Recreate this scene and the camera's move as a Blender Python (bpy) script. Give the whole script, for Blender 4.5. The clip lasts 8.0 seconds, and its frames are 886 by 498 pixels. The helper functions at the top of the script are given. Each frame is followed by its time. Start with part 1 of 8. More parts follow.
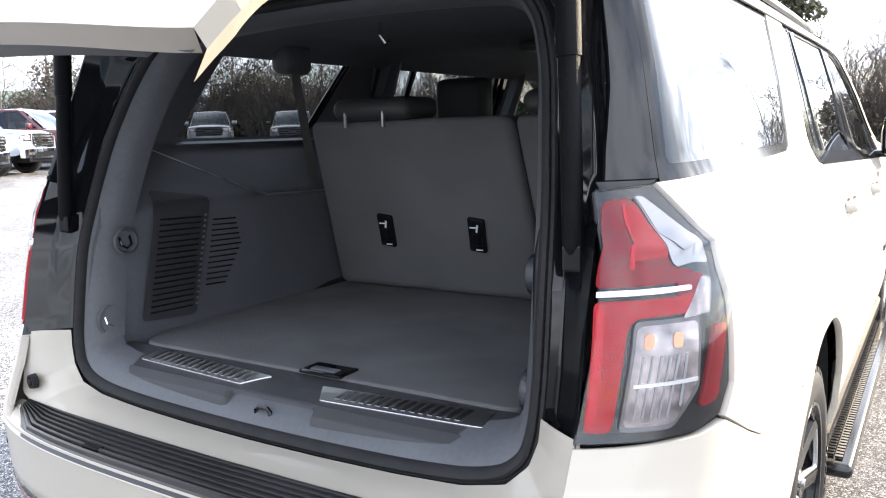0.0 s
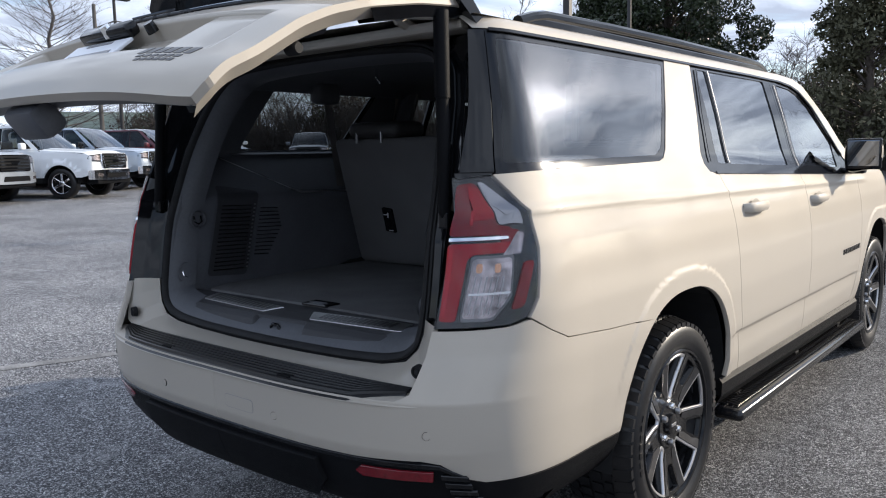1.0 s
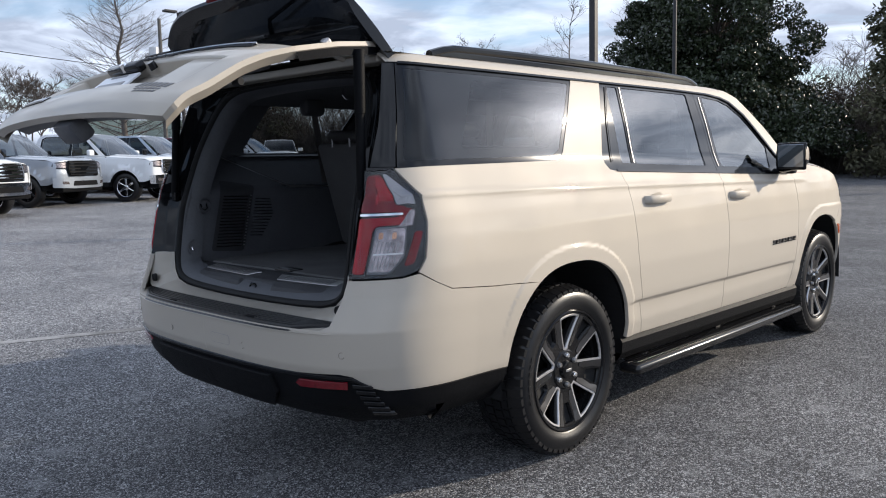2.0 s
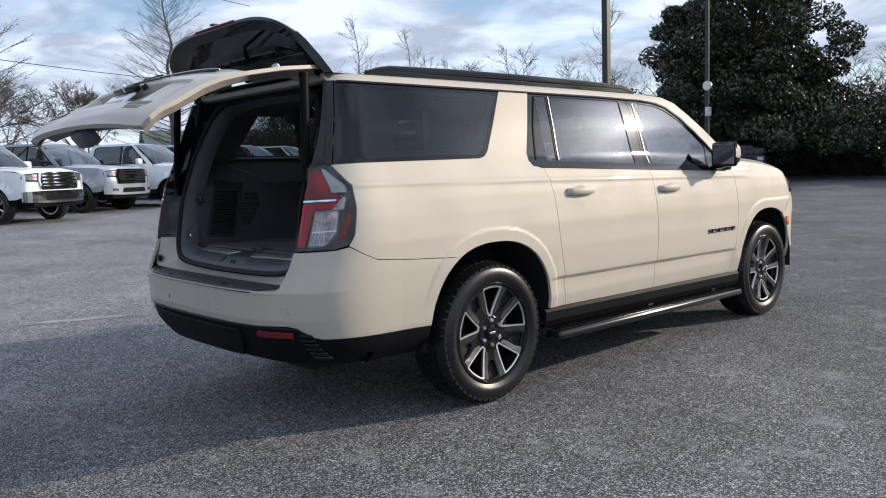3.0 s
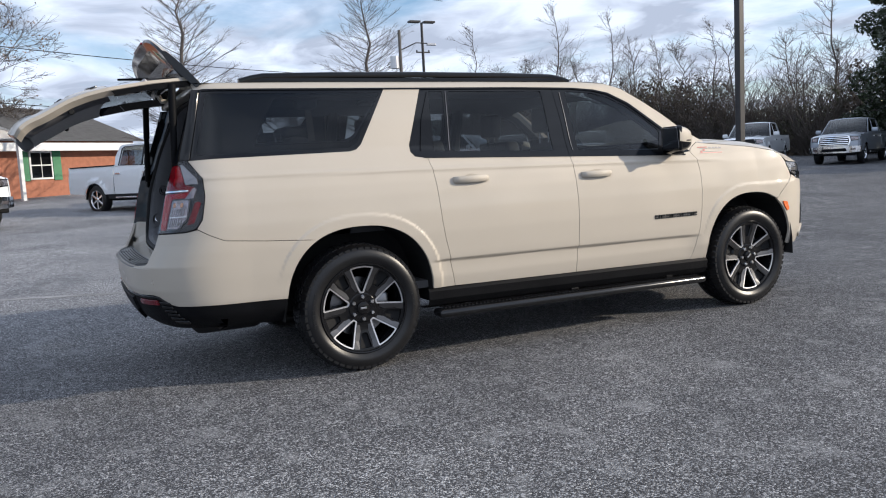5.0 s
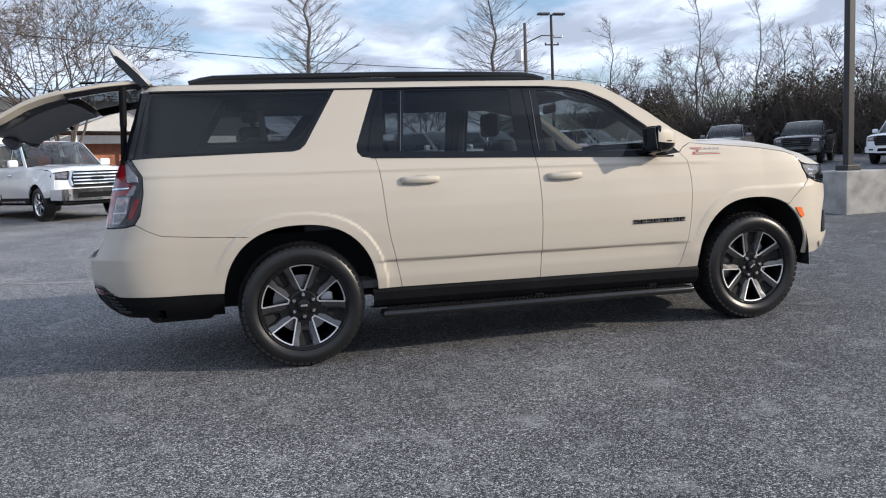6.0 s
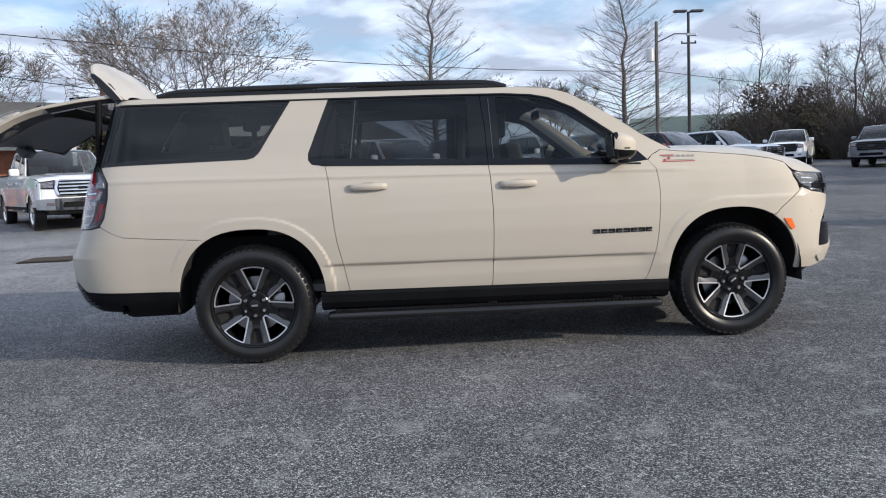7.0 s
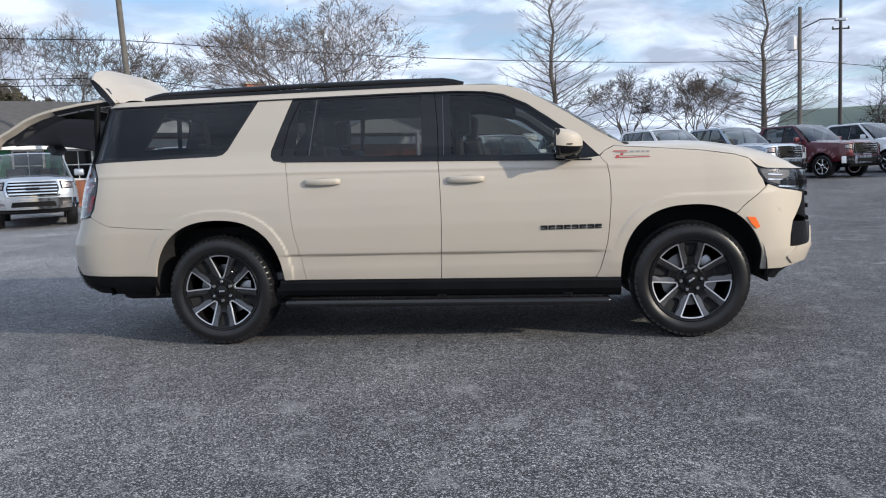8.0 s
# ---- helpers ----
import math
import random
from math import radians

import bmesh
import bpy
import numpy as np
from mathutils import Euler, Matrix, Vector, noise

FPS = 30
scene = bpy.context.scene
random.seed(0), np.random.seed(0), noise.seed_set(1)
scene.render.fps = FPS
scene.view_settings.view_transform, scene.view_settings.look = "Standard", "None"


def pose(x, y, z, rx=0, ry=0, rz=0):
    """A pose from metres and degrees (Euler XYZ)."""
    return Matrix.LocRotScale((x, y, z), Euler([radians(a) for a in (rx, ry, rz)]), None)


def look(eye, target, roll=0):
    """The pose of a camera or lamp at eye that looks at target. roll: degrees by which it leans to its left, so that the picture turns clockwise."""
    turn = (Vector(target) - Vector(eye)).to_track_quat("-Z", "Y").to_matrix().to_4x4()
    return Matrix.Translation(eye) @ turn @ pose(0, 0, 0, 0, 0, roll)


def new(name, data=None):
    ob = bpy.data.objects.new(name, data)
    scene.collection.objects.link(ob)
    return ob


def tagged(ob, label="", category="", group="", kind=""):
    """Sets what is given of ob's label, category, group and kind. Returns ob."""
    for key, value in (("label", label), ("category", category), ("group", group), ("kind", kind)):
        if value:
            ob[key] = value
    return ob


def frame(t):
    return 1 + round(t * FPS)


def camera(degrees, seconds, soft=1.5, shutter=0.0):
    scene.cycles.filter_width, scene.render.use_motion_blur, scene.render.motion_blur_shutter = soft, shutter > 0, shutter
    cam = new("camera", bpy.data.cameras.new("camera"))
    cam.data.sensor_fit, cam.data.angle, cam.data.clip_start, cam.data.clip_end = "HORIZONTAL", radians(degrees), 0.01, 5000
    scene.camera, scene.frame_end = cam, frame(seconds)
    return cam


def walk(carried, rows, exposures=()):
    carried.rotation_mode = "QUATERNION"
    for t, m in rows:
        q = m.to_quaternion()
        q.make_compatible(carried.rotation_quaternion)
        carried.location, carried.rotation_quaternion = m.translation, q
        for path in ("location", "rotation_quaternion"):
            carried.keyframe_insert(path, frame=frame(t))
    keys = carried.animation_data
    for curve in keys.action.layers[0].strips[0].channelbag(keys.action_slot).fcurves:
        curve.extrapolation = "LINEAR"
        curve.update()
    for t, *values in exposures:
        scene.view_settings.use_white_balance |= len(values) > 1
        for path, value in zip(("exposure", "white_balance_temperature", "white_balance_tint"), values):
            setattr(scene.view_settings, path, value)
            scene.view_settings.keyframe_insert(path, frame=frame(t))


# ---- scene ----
cam = camera(58.8, 8.0, 1.1)
# seconds, eye, point looked at, roll
PATH = [
    (0.0, (1.283, -2.309, 1.487), (0.219, -0.642, 1.186), -1.6),
    (0.5, (1.730, -2.515, 1.470), (0.542, -0.927, 1.210), -1.4),
    (1.0, (2.168, -2.781, 1.450), (0.904, -1.250, 1.208), -1.2),
    (1.5, (2.633, -2.933, 1.441), (1.306, -1.455, 1.208), -1.2),
    (3.0, (4.082, -3.218, 1.352), (2.620, -1.869, 1.149), -1.8),
    (3.5, (4.575, -3.141, 1.346), (3.049, -1.864, 1.148), -2.4),
    (4.0, (5.052, -2.814, 1.313), (3.442, -1.645, 1.114), -2.7),
    (4.5, (5.392, -2.296, 1.296), (3.691, -1.265, 1.089), -3.0),
    (6.0, (6.112, -0.460, 1.280), (4.195, 0.070, 1.066), -2.5),
    (6.5, (6.237, 0.201, 1.263), (4.278, 0.548, 1.059), -2.3),
    (7.0, (6.432, 0.888, 1.258), (4.447, 1.044, 1.066), -2.4),
    (7.5, (6.515, 1.564, 1.229), (4.524, 1.524, 1.045), -2.5),
    (8.0, (6.584, 2.311, 1.204), (4.606, 2.085, 1.016), -2.3),
]
EXPOSURES = [(0.0, 2.12, 6400, 11), (0.2, 1.48, 6250, 11), (0.5, 0.70, 5960, 11), (0.8, 0.36, 5860, 11), (1.5, 0.13, 5840, 11), (3.0, 0.02, 5840, 11), (4.5, 0.05, 5840, 11), (6.0, 0.07, 5820, 11), (8.0, 0.06, 5770, 10)]
walk(cam, [(t, look(eye, target, roll)) for t, eye, target, roll in PATH], EXPOSURES)

# ---- sky, sun ----
SUN_DIR = Vector((0.475, 0.88, 0.0)).normalized()
SUN_ELEV = radians(20.5)
sun_vec = Vector((SUN_DIR.x * math.cos(SUN_ELEV), SUN_DIR.y * math.cos(SUN_ELEV), math.sin(SUN_ELEV)))
world = bpy.data.worlds.new("sky")
scene.world = world
world.use_nodes = True
wn, wl = world.node_tree.nodes, world.node_tree.links
wn.clear()
w_out = wn.new("ShaderNodeOutputWorld")
w_bg = wn.new("ShaderNodeBackground")
w_sky = wn.new("ShaderNodeTexSky")
w_sky.sky_type = "NISHITA"
w_sky.sun_disc = False
w_sky.sun_elevation = SUN_ELEV
w_sky.sun_rotation = math.atan2(SUN_DIR.x, SUN_DIR.y)
w_sky.air_density, w_sky.dust_density, w_sky.ozone_density = 1.0, 0.6, 1.5
w_tc = wn.new("ShaderNodeTexCoord")
w_sep = wn.new("ShaderNodeSeparateXYZ")
wl.new(w_tc.outputs["Generated"], w_sep.inputs[0])


def w_math(op, a, b):
    n = wn.new("ShaderNodeMath")
    n.operation = op
    for i, v in enumerate((a, b)):
        if isinstance(v, (int, float)):
            n.inputs[i].default_value = v
        else:
            wl.new(v, n.inputs[i])
    return n.outputs[0]


w_up = w_math("MAXIMUM", w_sep.outputs[2], 0.0)
w_den = w_math("ADD", w_up, 0.16)
w_comb = wn.new("ShaderNodeCombineXYZ")
wl.new(w_math("DIVIDE", w_sep.outputs[0], w_den), w_comb.inputs[0])
wl.new(w_math("DIVIDE", w_sep.outputs[1], w_den), w_comb.inputs[1])
w_noise = wn.new("ShaderNodeTexNoise")
w_noise.inputs["Scale"].default_value = 1.05
w_noise.inputs["Detail"].default_value = 9.0
w_noise.inputs["Roughness"].default_value = 0.56
w_noise.inputs["Distortion"].default_value = 0.35
wl.new(w_comb.outputs[0], w_noise.inputs["Vector"])
w_ramp = wn.new("ShaderNodeValToRGB")
w_ramp.color_ramp.elements[0].position, w_ramp.color_ramp.elements[1].position = 0.33, 0.51
wl.new(w_noise.outputs["Fac"], w_ramp.inputs[0])
w_shade = wn.new("ShaderNodeTexNoise")
w_shade.inputs["Scale"].default_value = 2.7
w_shade.inputs["Detail"].default_value = 9.0
w_shade.inputs["Distortion"].default_value = 0.5
wl.new(w_comb.outputs[0], w_shade.inputs["Vector"])
w_cloud = wn.new("ShaderNodeValToRGB")
w_cloud.color_ramp.elements[0].position, w_cloud.color_ramp.elements[1].position = 0.40, 0.60
w_cloud.color_ramp.elements[0].color = (3.5, 3.75, 4.25, 1)
w_cloud.color_ramp.elements[1].color = (6.5, 6.8, 7.3, 1)
wl.new(w_shade.outputs["Fac"], w_cloud.inputs[0])
w_mix = wn.new("ShaderNodeMix")
w_mix.data_type = "RGBA"
wl.new(w_ramp.outputs["Color"], w_mix.inputs["Factor"])
# thin cloud shines more towards the sun
w_dot = wn.new("ShaderNodeVectorMath")
w_dot.operation = "DOT_PRODUCT"
w_dot.inputs[1].default_value = sun_vec
w_nrm = wn.new("ShaderNodeVectorMath")
w_nrm.operation = "NORMALIZE"
wl.new(w_tc.outputs["Generated"], w_nrm.inputs[0])
wl.new(w_nrm.outputs[0], w_dot.inputs[0])
w_fac = w_math("MAXIMUM", w_dot.outputs["Value"], 0.0)
w_halo = w_math("MULTIPLY", w_math("POWER", w_fac, 80.0), 0.6)
w_core = w_math("MULTIPLY", w_math("POWER", w_fac, 700.0), 1.8)
w_zen = w_math("ADD", w_math("MULTIPLY", w_up, 0.25), 0.96)
w_glow = w_math("MULTIPLY", w_math("ADD", w_math("ADD", w_halo, w_core), 1.0), w_zen)
w_lit = wn.new("ShaderNodeVectorMath")
w_lit.operation = "SCALE"
wl.new(w_sky.outputs[0], w_mix.inputs["A"])
wl.new(w_cloud.outputs[0], w_mix.inputs["B"])
wl.new(w_mix.outputs["Result"], w_lit.inputs[0])
wl.new(w_glow, w_lit.inputs["Scale"])
wl.new(w_lit.outputs[0], w_bg.inputs["Color"])
w_bg.inputs["Strength"].default_value = 0.15
wl.new(w_bg.outputs[0], w_out.inputs["Surface"])

sun = new("sun", bpy.data.lights.new("sun", "SUN"))
sun.data.energy, sun.data.angle, sun.data.color = 4.3, radians(0.6), (1.0, 0.83, 0.60)
sun.matrix_world = Matrix.Translation((0, 0, 30)) @ sun_vec.to_track_quat("Z", "Y").to_matrix().to_4x4()


# ---- materials ----
def material(name, col, rough=0.5, metal=0.0, coat=0.0, var=0.12, scale=6.0, fine=90.0, bump=0.0, bump_scale=200.0, spec=0.5, col2=None, coat_rough=0.03):
    """A surface with variation at two scales and a fine relief."""
    m = bpy.data.materials.new(name)
    m.use_nodes = True
    n, l = m.node_tree.nodes, m.node_tree.links
    p = n["Principled BSDF"]
    tc = n.new("ShaderNodeTexCoord")
    a, b = n.new("ShaderNodeTexNoise"), n.new("ShaderNodeTexNoise")
    a.inputs["Scale"].default_value, b.inputs["Scale"].default_value = scale, fine
    a.inputs["Detail"].default_value, b.inputs["Detail"].default_value = 5, 3
    for t in (a, b):
        l.new(tc.outputs["Object"], t.inputs["Vector"])
    mx = n.new("ShaderNodeMath")
    mx.operation = "MULTIPLY_ADD"
    mx.inputs[1].default_value = 0.35
    l.new(b.outputs["Fac"], mx.inputs[0])
    ad = n.new("ShaderNodeMath")
    ad.operation = "MULTIPLY"
    ad.inputs[1].default_value = 0.65
    l.new(a.outputs["Fac"], ad.inputs[0])
    l.new(ad.outputs[0], mx.inputs[2])
    r = n.new("ShaderNodeValToRGB")
    dark = [c * (1 - var) for c in col] if col2 is None else list(col2)
    lite = [min(1, c * (1 + var)) for c in col]
    r.color_ramp.elements[0].position, r.color_ramp.elements[1].position = 0.32, 0.68
    r.color_ramp.elements[0].color, r.color_ramp.elements[1].color = (*dark, 1), (*lite, 1)
    l.new(mx.outputs[0], r.inputs[0])
    l.new(r.outputs[0], p.inputs["Base Color"])
    p.inputs["Metallic"].default_value = metal
    p.inputs["Specular IOR Level"].default_value = spec
    rr = n.new("ShaderNodeMapRange")
    rr.inputs["To Min"].default_value, rr.inputs["To Max"].default_value = max(0.0, rough * 0.85), min(1, rough * 1.15)
    l.new(a.outputs["Fac"], rr.inputs["Value"])
    l.new(rr.outputs[0], p.inputs["Roughness"])
    p.inputs["Coat Weight"].default_value, p.inputs["Coat Roughness"].default_value = coat, coat_rough
    if bump:
        bn = n.new("ShaderNodeTexNoise")
        bn.inputs["Scale"].default_value, bn.inputs["Detail"].default_value = bump_scale, 3
        l.new(tc.outputs["Object"], bn.inputs["Vector"])
        bb = n.new("ShaderNodeBump")
        bb.inputs["Strength"].default_value, bb.inputs["Distance"].default_value = bump, 0.004
        l.new(bn.outputs["Fac"], bb.inputs["Height"])
        l.new(bb.outputs[0], p.inputs["Normal"])
    return m


def glass_material(name, tint, rough=0.0, ior=1.5):
    """A thin pane: tinted see-through, with a Fresnel gloss."""
    m = bpy.data.materials.new(name)
    m.use_nodes = True
    n, l = m.node_tree.nodes, m.node_tree.links
    n.clear()
    o = n.new("ShaderNodeOutputMaterial")
    t, g, f, x = n.new("ShaderNodeBsdfTransparent"), n.new("ShaderNodeBsdfGlossy"), n.new("ShaderNodeLayerWeight"), n.new("ShaderNodeMixShader")
    t.inputs[0].default_value = (*tint, 1)
    g.inputs["Roughness"].default_value = rough
    g.inputs["Color"].default_value = (0.95, 0.97, 1, 1)
    f.inputs["Blend"].default_value = 0.5
    f0 = ((ior - 1) / (ior + 1)) ** 2 * 0.7
    pw, ma = n.new("ShaderNodeMath"), n.new("ShaderNodeMath")
    pw.operation, ma.operation = "POWER", "MULTIPLY_ADD"
    l.new(f.outputs["Facing"], pw.inputs[0])
    pw.inputs[1].default_value = 3.3
    l.new(pw.outputs[0], ma.inputs[0])
    ma.inputs[1].default_value, ma.inputs[2].default_value = 1 - f0, f0
    l.new(ma.outputs[0], x.inputs[0])
    l.new(t.outputs[0], x.inputs[1])
    l.new(g.outputs[0], x.inputs[2])
    l.new(x.outputs[0], o.inputs["Surface"])
    return m


def asphalt_material():
    m = bpy.data.materials.new("asphalt")
    m.use_nodes = True
    n, l = m.node_tree.nodes, m.node_tree.links
    p = n["Principled BSDF"]
    tc = n.new("ShaderNodeTexCoord")

    def tex(kind, scale, detail=4.0, rough=0.55):
        t = n.new(kind)
        t.inputs["Scale"].default_value = scale
        if kind == "ShaderNodeTexNoise":
            t.inputs["Detail"].default_value, t.inputs["Roughness"].default_value = detail, rough
        l.new(tc.outputs["Object"], t.inputs["Vector"])
        return t

    def ramp(src, p0, p1, c0, c1):
        r = n.new("ShaderNodeValToRGB")
        r.color_ramp.elements[0].position, r.color_ramp.elements[1].position = p0, p1
        r.color_ramp.elements[0].color, r.color_ramp.elements[1].color = (*c0, 1), (*c1, 1)
        l.new(src, r.inputs[0])
        return r.outputs[0]

    def mix(kind, fac, a, b):
        x = n.new("ShaderNodeMix")
        x.data_type, x.blend_type = "RGBA", kind
        if isinstance(fac, float):
            x.inputs["Factor"].default_value = fac
        else:
            l.new(fac, x.inputs["Factor"])
        l.new(a, x.inputs["A"])
        l.new(b, x.inputs["B"])
        return x.outputs["Result"]

    stones = tex("ShaderNodeTexVoronoi", 165.0)
    grain = tex("ShaderNodeTexNoise", 110.0, 5)
    blot = tex("ShaderNodeTexNoise", 0.55, 6, 0.62)
    wear = tex("ShaderNodeTexNoise", 3.4, 8, 0.70)
    base = ramp(stones.outputs["Color"], 0.50, 0.92, (0.040, 0.041, 0.046), (0.48, 0.482, 0.490))
    clump = tex("ShaderNodeTexVoronoi", 62.0)
    base = mix("MULTIPLY", 1.0, base, ramp(clump.outputs["Color"], 0.30, 0.75, (0.72, 0.72, 0.73), (1.30, 1.30, 1.29)))
    big = ramp(blot.outputs["Fac"], 0.35, 0.68, (0.72, 0.725, 0.74), (1.28, 1.27, 1.25))
    col = mix("MULTIPLY", 1.0, base, big)
    # ground brightness put into the base colour: raised towards -x, lowered ahead
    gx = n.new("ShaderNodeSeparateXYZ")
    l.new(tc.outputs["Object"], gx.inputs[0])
    left_fac = n.new("ShaderNodeMapRange")
    left_fac.interpolation_type = "SMOOTHSTEP"
    left_fac.inputs["From Min"].default_value, left_fac.inputs["From Max"].default_value = -0.5, -4.5
    left_fac.inputs["To Min"].default_value, left_fac.inputs["To Max"].default_value = 0.0, 1.0
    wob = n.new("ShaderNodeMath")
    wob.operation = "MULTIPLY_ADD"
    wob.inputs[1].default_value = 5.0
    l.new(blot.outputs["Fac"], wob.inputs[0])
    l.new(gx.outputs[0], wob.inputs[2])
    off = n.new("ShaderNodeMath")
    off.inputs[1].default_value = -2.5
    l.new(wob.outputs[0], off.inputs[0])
    l.new(off.outputs[0], left_fac.inputs["Value"])
    slant_pos = n.new("ShaderNodeMath")
    slant_pos.operation = "MULTIPLY_ADD"
    slant_pos.inputs[1].default_value = 0.33
    l.new(off.outputs[0], slant_pos.inputs[0])
    l.new(gx.outputs[1], slant_pos.inputs[2])
    near_fac = n.new("ShaderNodeMapRange")
    near_fac.interpolation_type = "SMOOTHSTEP"
    near_fac.inputs["From Min"].default_value, near_fac.inputs["From Max"].default_value = 3.0, 5.0
    near_fac.inputs["To Min"].default_value, near_fac.inputs["To Max"].default_value = 1.0, 0.0
    l.new(slant_pos.outputs[0], near_fac.inputs["Value"])
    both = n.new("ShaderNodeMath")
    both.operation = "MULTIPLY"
    l.new(left_fac.outputs[0], both.inputs[0])
    l.new(near_fac.outputs[0], both.inputs[1])
    left_lift = ramp(both.outputs[0], 0.0, 1.0, (1, 1, 1), (1.6, 1.6, 1.6))
    col = mix("MULTIPLY", 1.0, col, left_lift)
    col = mix("MULTIPLY", 1.0, col, ramp(near_fac.outputs[0], 0.0, 1.0, (0.74, 0.745, 0.76), (1, 1, 1)))
    worn = ramp(wear.outputs["Fac"], 0.545, 0.665, (0, 0, 0), (1, 1, 1))
    pale = ramp(grain.outputs["Fac"], 0.38, 0.62, (0.10, 0.10, 0.106), (0.48, 0.485, 0.49))
    half = n.new("ShaderNodeMath")
    half.operation = "MULTIPLY"
    half.inputs[1].default_value = 0.5
    l.new(worn, half.inputs[0])
    col = mix("MIX", half.outputs[0], col, pale)
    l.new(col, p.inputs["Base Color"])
    p.inputs["Roughness"].default_value = 0.78
    p.inputs["Specular IOR Level"].default_value = 0.4
    add = n.new("ShaderNodeMath")
    l.new(stones.outputs["Distance"], add.inputs[0])
    l.new(grain.outputs["Fac"], add.inputs[1])
    b = n.new("ShaderNodeBump")
    b.inputs["Strength"].default_value, b.inputs["Distance"].default_value = 0.9, 0.006
    b.invert = True
    l.new(add.outputs[0], b.inputs["Height"])
    l.new(b.outputs[0], p.inputs["Normal"])
    return m


PAINT = material("gold_beige_metallic_paint", (0.50, 0.460, 0.400), 0.76, 0.55, coat=0.6, spec=0.2, var=0.03, scale=3, fine=900, bump=0.0)
GLOSS_BLACK = material("gloss_black_plastic", (0.006, 0.0065, 0.008), 0.06, coat=0.0, var=0.2, spec=0.35)
MATT_BLACK = material("grained_black_plastic", (0.006, 0.0063, 0.0075), 0.5, var=0.25, bump=0.35, bump_scale=420, spec=0.08)
RUBBER = material("black_rubber", (0.018, 0.018, 0.019), 0.62, var=0.3, scale=14, bump=0.25, bump_scale=300, spec=0.2)
TYRE = material("tyre_rubber", (0.010, 0.010, 0.011), 0.34, var=0.3, scale=9, bump=0.12, bump_scale=180, spec=0.4)
UNDER = material("underbody_black", (0.008, 0.008, 0.009), 0.9, var=0.3)
MACHINED = material("machined_aluminium", (0.62, 0.62, 0.64), 0.4, 1.0, var=0.05, fine=300)
RIM_BLACK = material("gloss_black_alloy", (0.008, 0.008, 0.009), 0.14, 0.0, coat=0.0, spec=0.28, var=0.2)
STEEL = material("brake_steel", (0.34, 0.34, 0.35), 0.4, 1.0, var=0.2, scale=20)
PAD_BLACK = material("ribbed_black_rubber_pad", (0.012, 0.012, 0.013), 0.36, var=0.2, spec=0.5)
BOARD_BLACK = material("satin_black_step", (0.010, 0.010, 0.011), 0.17, var=0.2, spec=0.5)
FACET = material("dark_tinted_alloy", (0.12, 0.12, 0.125), 0.34, 1.0, var=0.12)
CREST = material("dark_bright_cut_alloy", (0.26, 0.26, 0.27), 0.30, 1.0, var=0.1)
MIRROR_GLASS = material("dimmed_mirror_glass", (0.30, 0.31, 0.33), 0.02, 1.0, var=0.02)
CHROME = material("chrome", (0.82, 0.83, 0.85), 0.08, 1.0, var=0.03)
LAMP_GREY = material("lamp_reflector_grey", (0.075, 0.075, 0.08), 0.6, 0.2, var=0.3, scale=30)
SATIN = material("satin_metal", (0.55, 0.55, 0.56), 0.32, 1.0, var=0.06, fine=400)
TINT = glass_material("privacy_glass", (0.32, 0.34, 0.35), ior=1.54)
TINT_LITE = glass_material("light_tinted_glass", (0.45, 0.48, 0.48))
CLEAR = glass_material("clear_lens", (0.93, 0.93, 0.94), ior=1.5)
RED_LENS = material("red_lamp_lens", (0.15, 0.002, 0.006), 0.10, coat=0.0, spec=0.2, var=0.25, scale=45)
RED_BRIGHT = material("bright_red_lamp_lens", (0.28, 0.003, 0.009), 0.10, coat=0.0, spec=0.2, var=0.15, scale=60)
LED_RED = material("pale_red_light_guide", (0.40, 0.006, 0.016), 0.12, spec=0.2, var=0.1, scale=40)
REFLECTOR_RED = material("dark_red_reflector", (0.13, 0.003, 0.009), 0.2, coat=0.5, var=0.25, scale=60)
BULB_AMBER = material("pale_amber_bulb_cover", (0.55, 0.30, 0.18), 0.2, 0.3, var=0.25, scale=60)
WHITE_LENS = material("clear_lamp_reflector", (0.27, 0.24, 0.245), 0.2, 0.85, coat=0.2, var=0.75, scale=26, fine=60)
AMBER_LENS = material("amber_lens", (0.85, 0.16, 0.02), 0.2, coat=1.0, var=0.1, scale=40)
CARPET = material("grey_cargo_carpet", (0.135, 0.134, 0.137), 0.95, var=0.2, scale=5, fine=500, bump=0.8, bump_scale=700, spec=0.15)
SEATBACK = material("grey_seatback_fabric", (0.118, 0.117, 0.121), 0.9, var=0.16, scale=4, fine=420, bump=0.5, bump_scale=600, spec=0.2)
TRIM = material("charcoal_interior_plastic", (0.078, 0.081, 0.092), 0.5, var=0.18, bump=0.15, bump_scale=500)
TRIM_SOFT = material("dark_sill_plastic", (0.030, 0.030, 0.034), 0.5, var=0.2, bump=0.3, bump_scale=600)
HEADLINER = material("dark_headliner_fabric", (0.095, 0.098, 0.11), 0.95, var=0.15, bump=0.3, bump_scale=400)
LEATHER = material("black_leather", (0.035, 0.033, 0.033), 0.5, var=0.2, bump=0.3, bump_scale=260)
WEBBING = material("grey_belt_webbing", (0.16, 0.15, 0.145), 0.7, var=0.15, fine=300)
DECAL = material("black_decal", (0.010, 0.010, 0.012), 0.35, var=0.2)
DECAL_GREY = material("grey_decal", (0.22, 0.22, 0.23), 0.4, var=0.1)
DECAL_RED = material("red_decal", (0.36, 0.06, 0.06), 0.35, var=0.1)
PLATE_WHITE = material("white_plate", (0.74, 0.76, 0.80), 0.35, var=0.05)
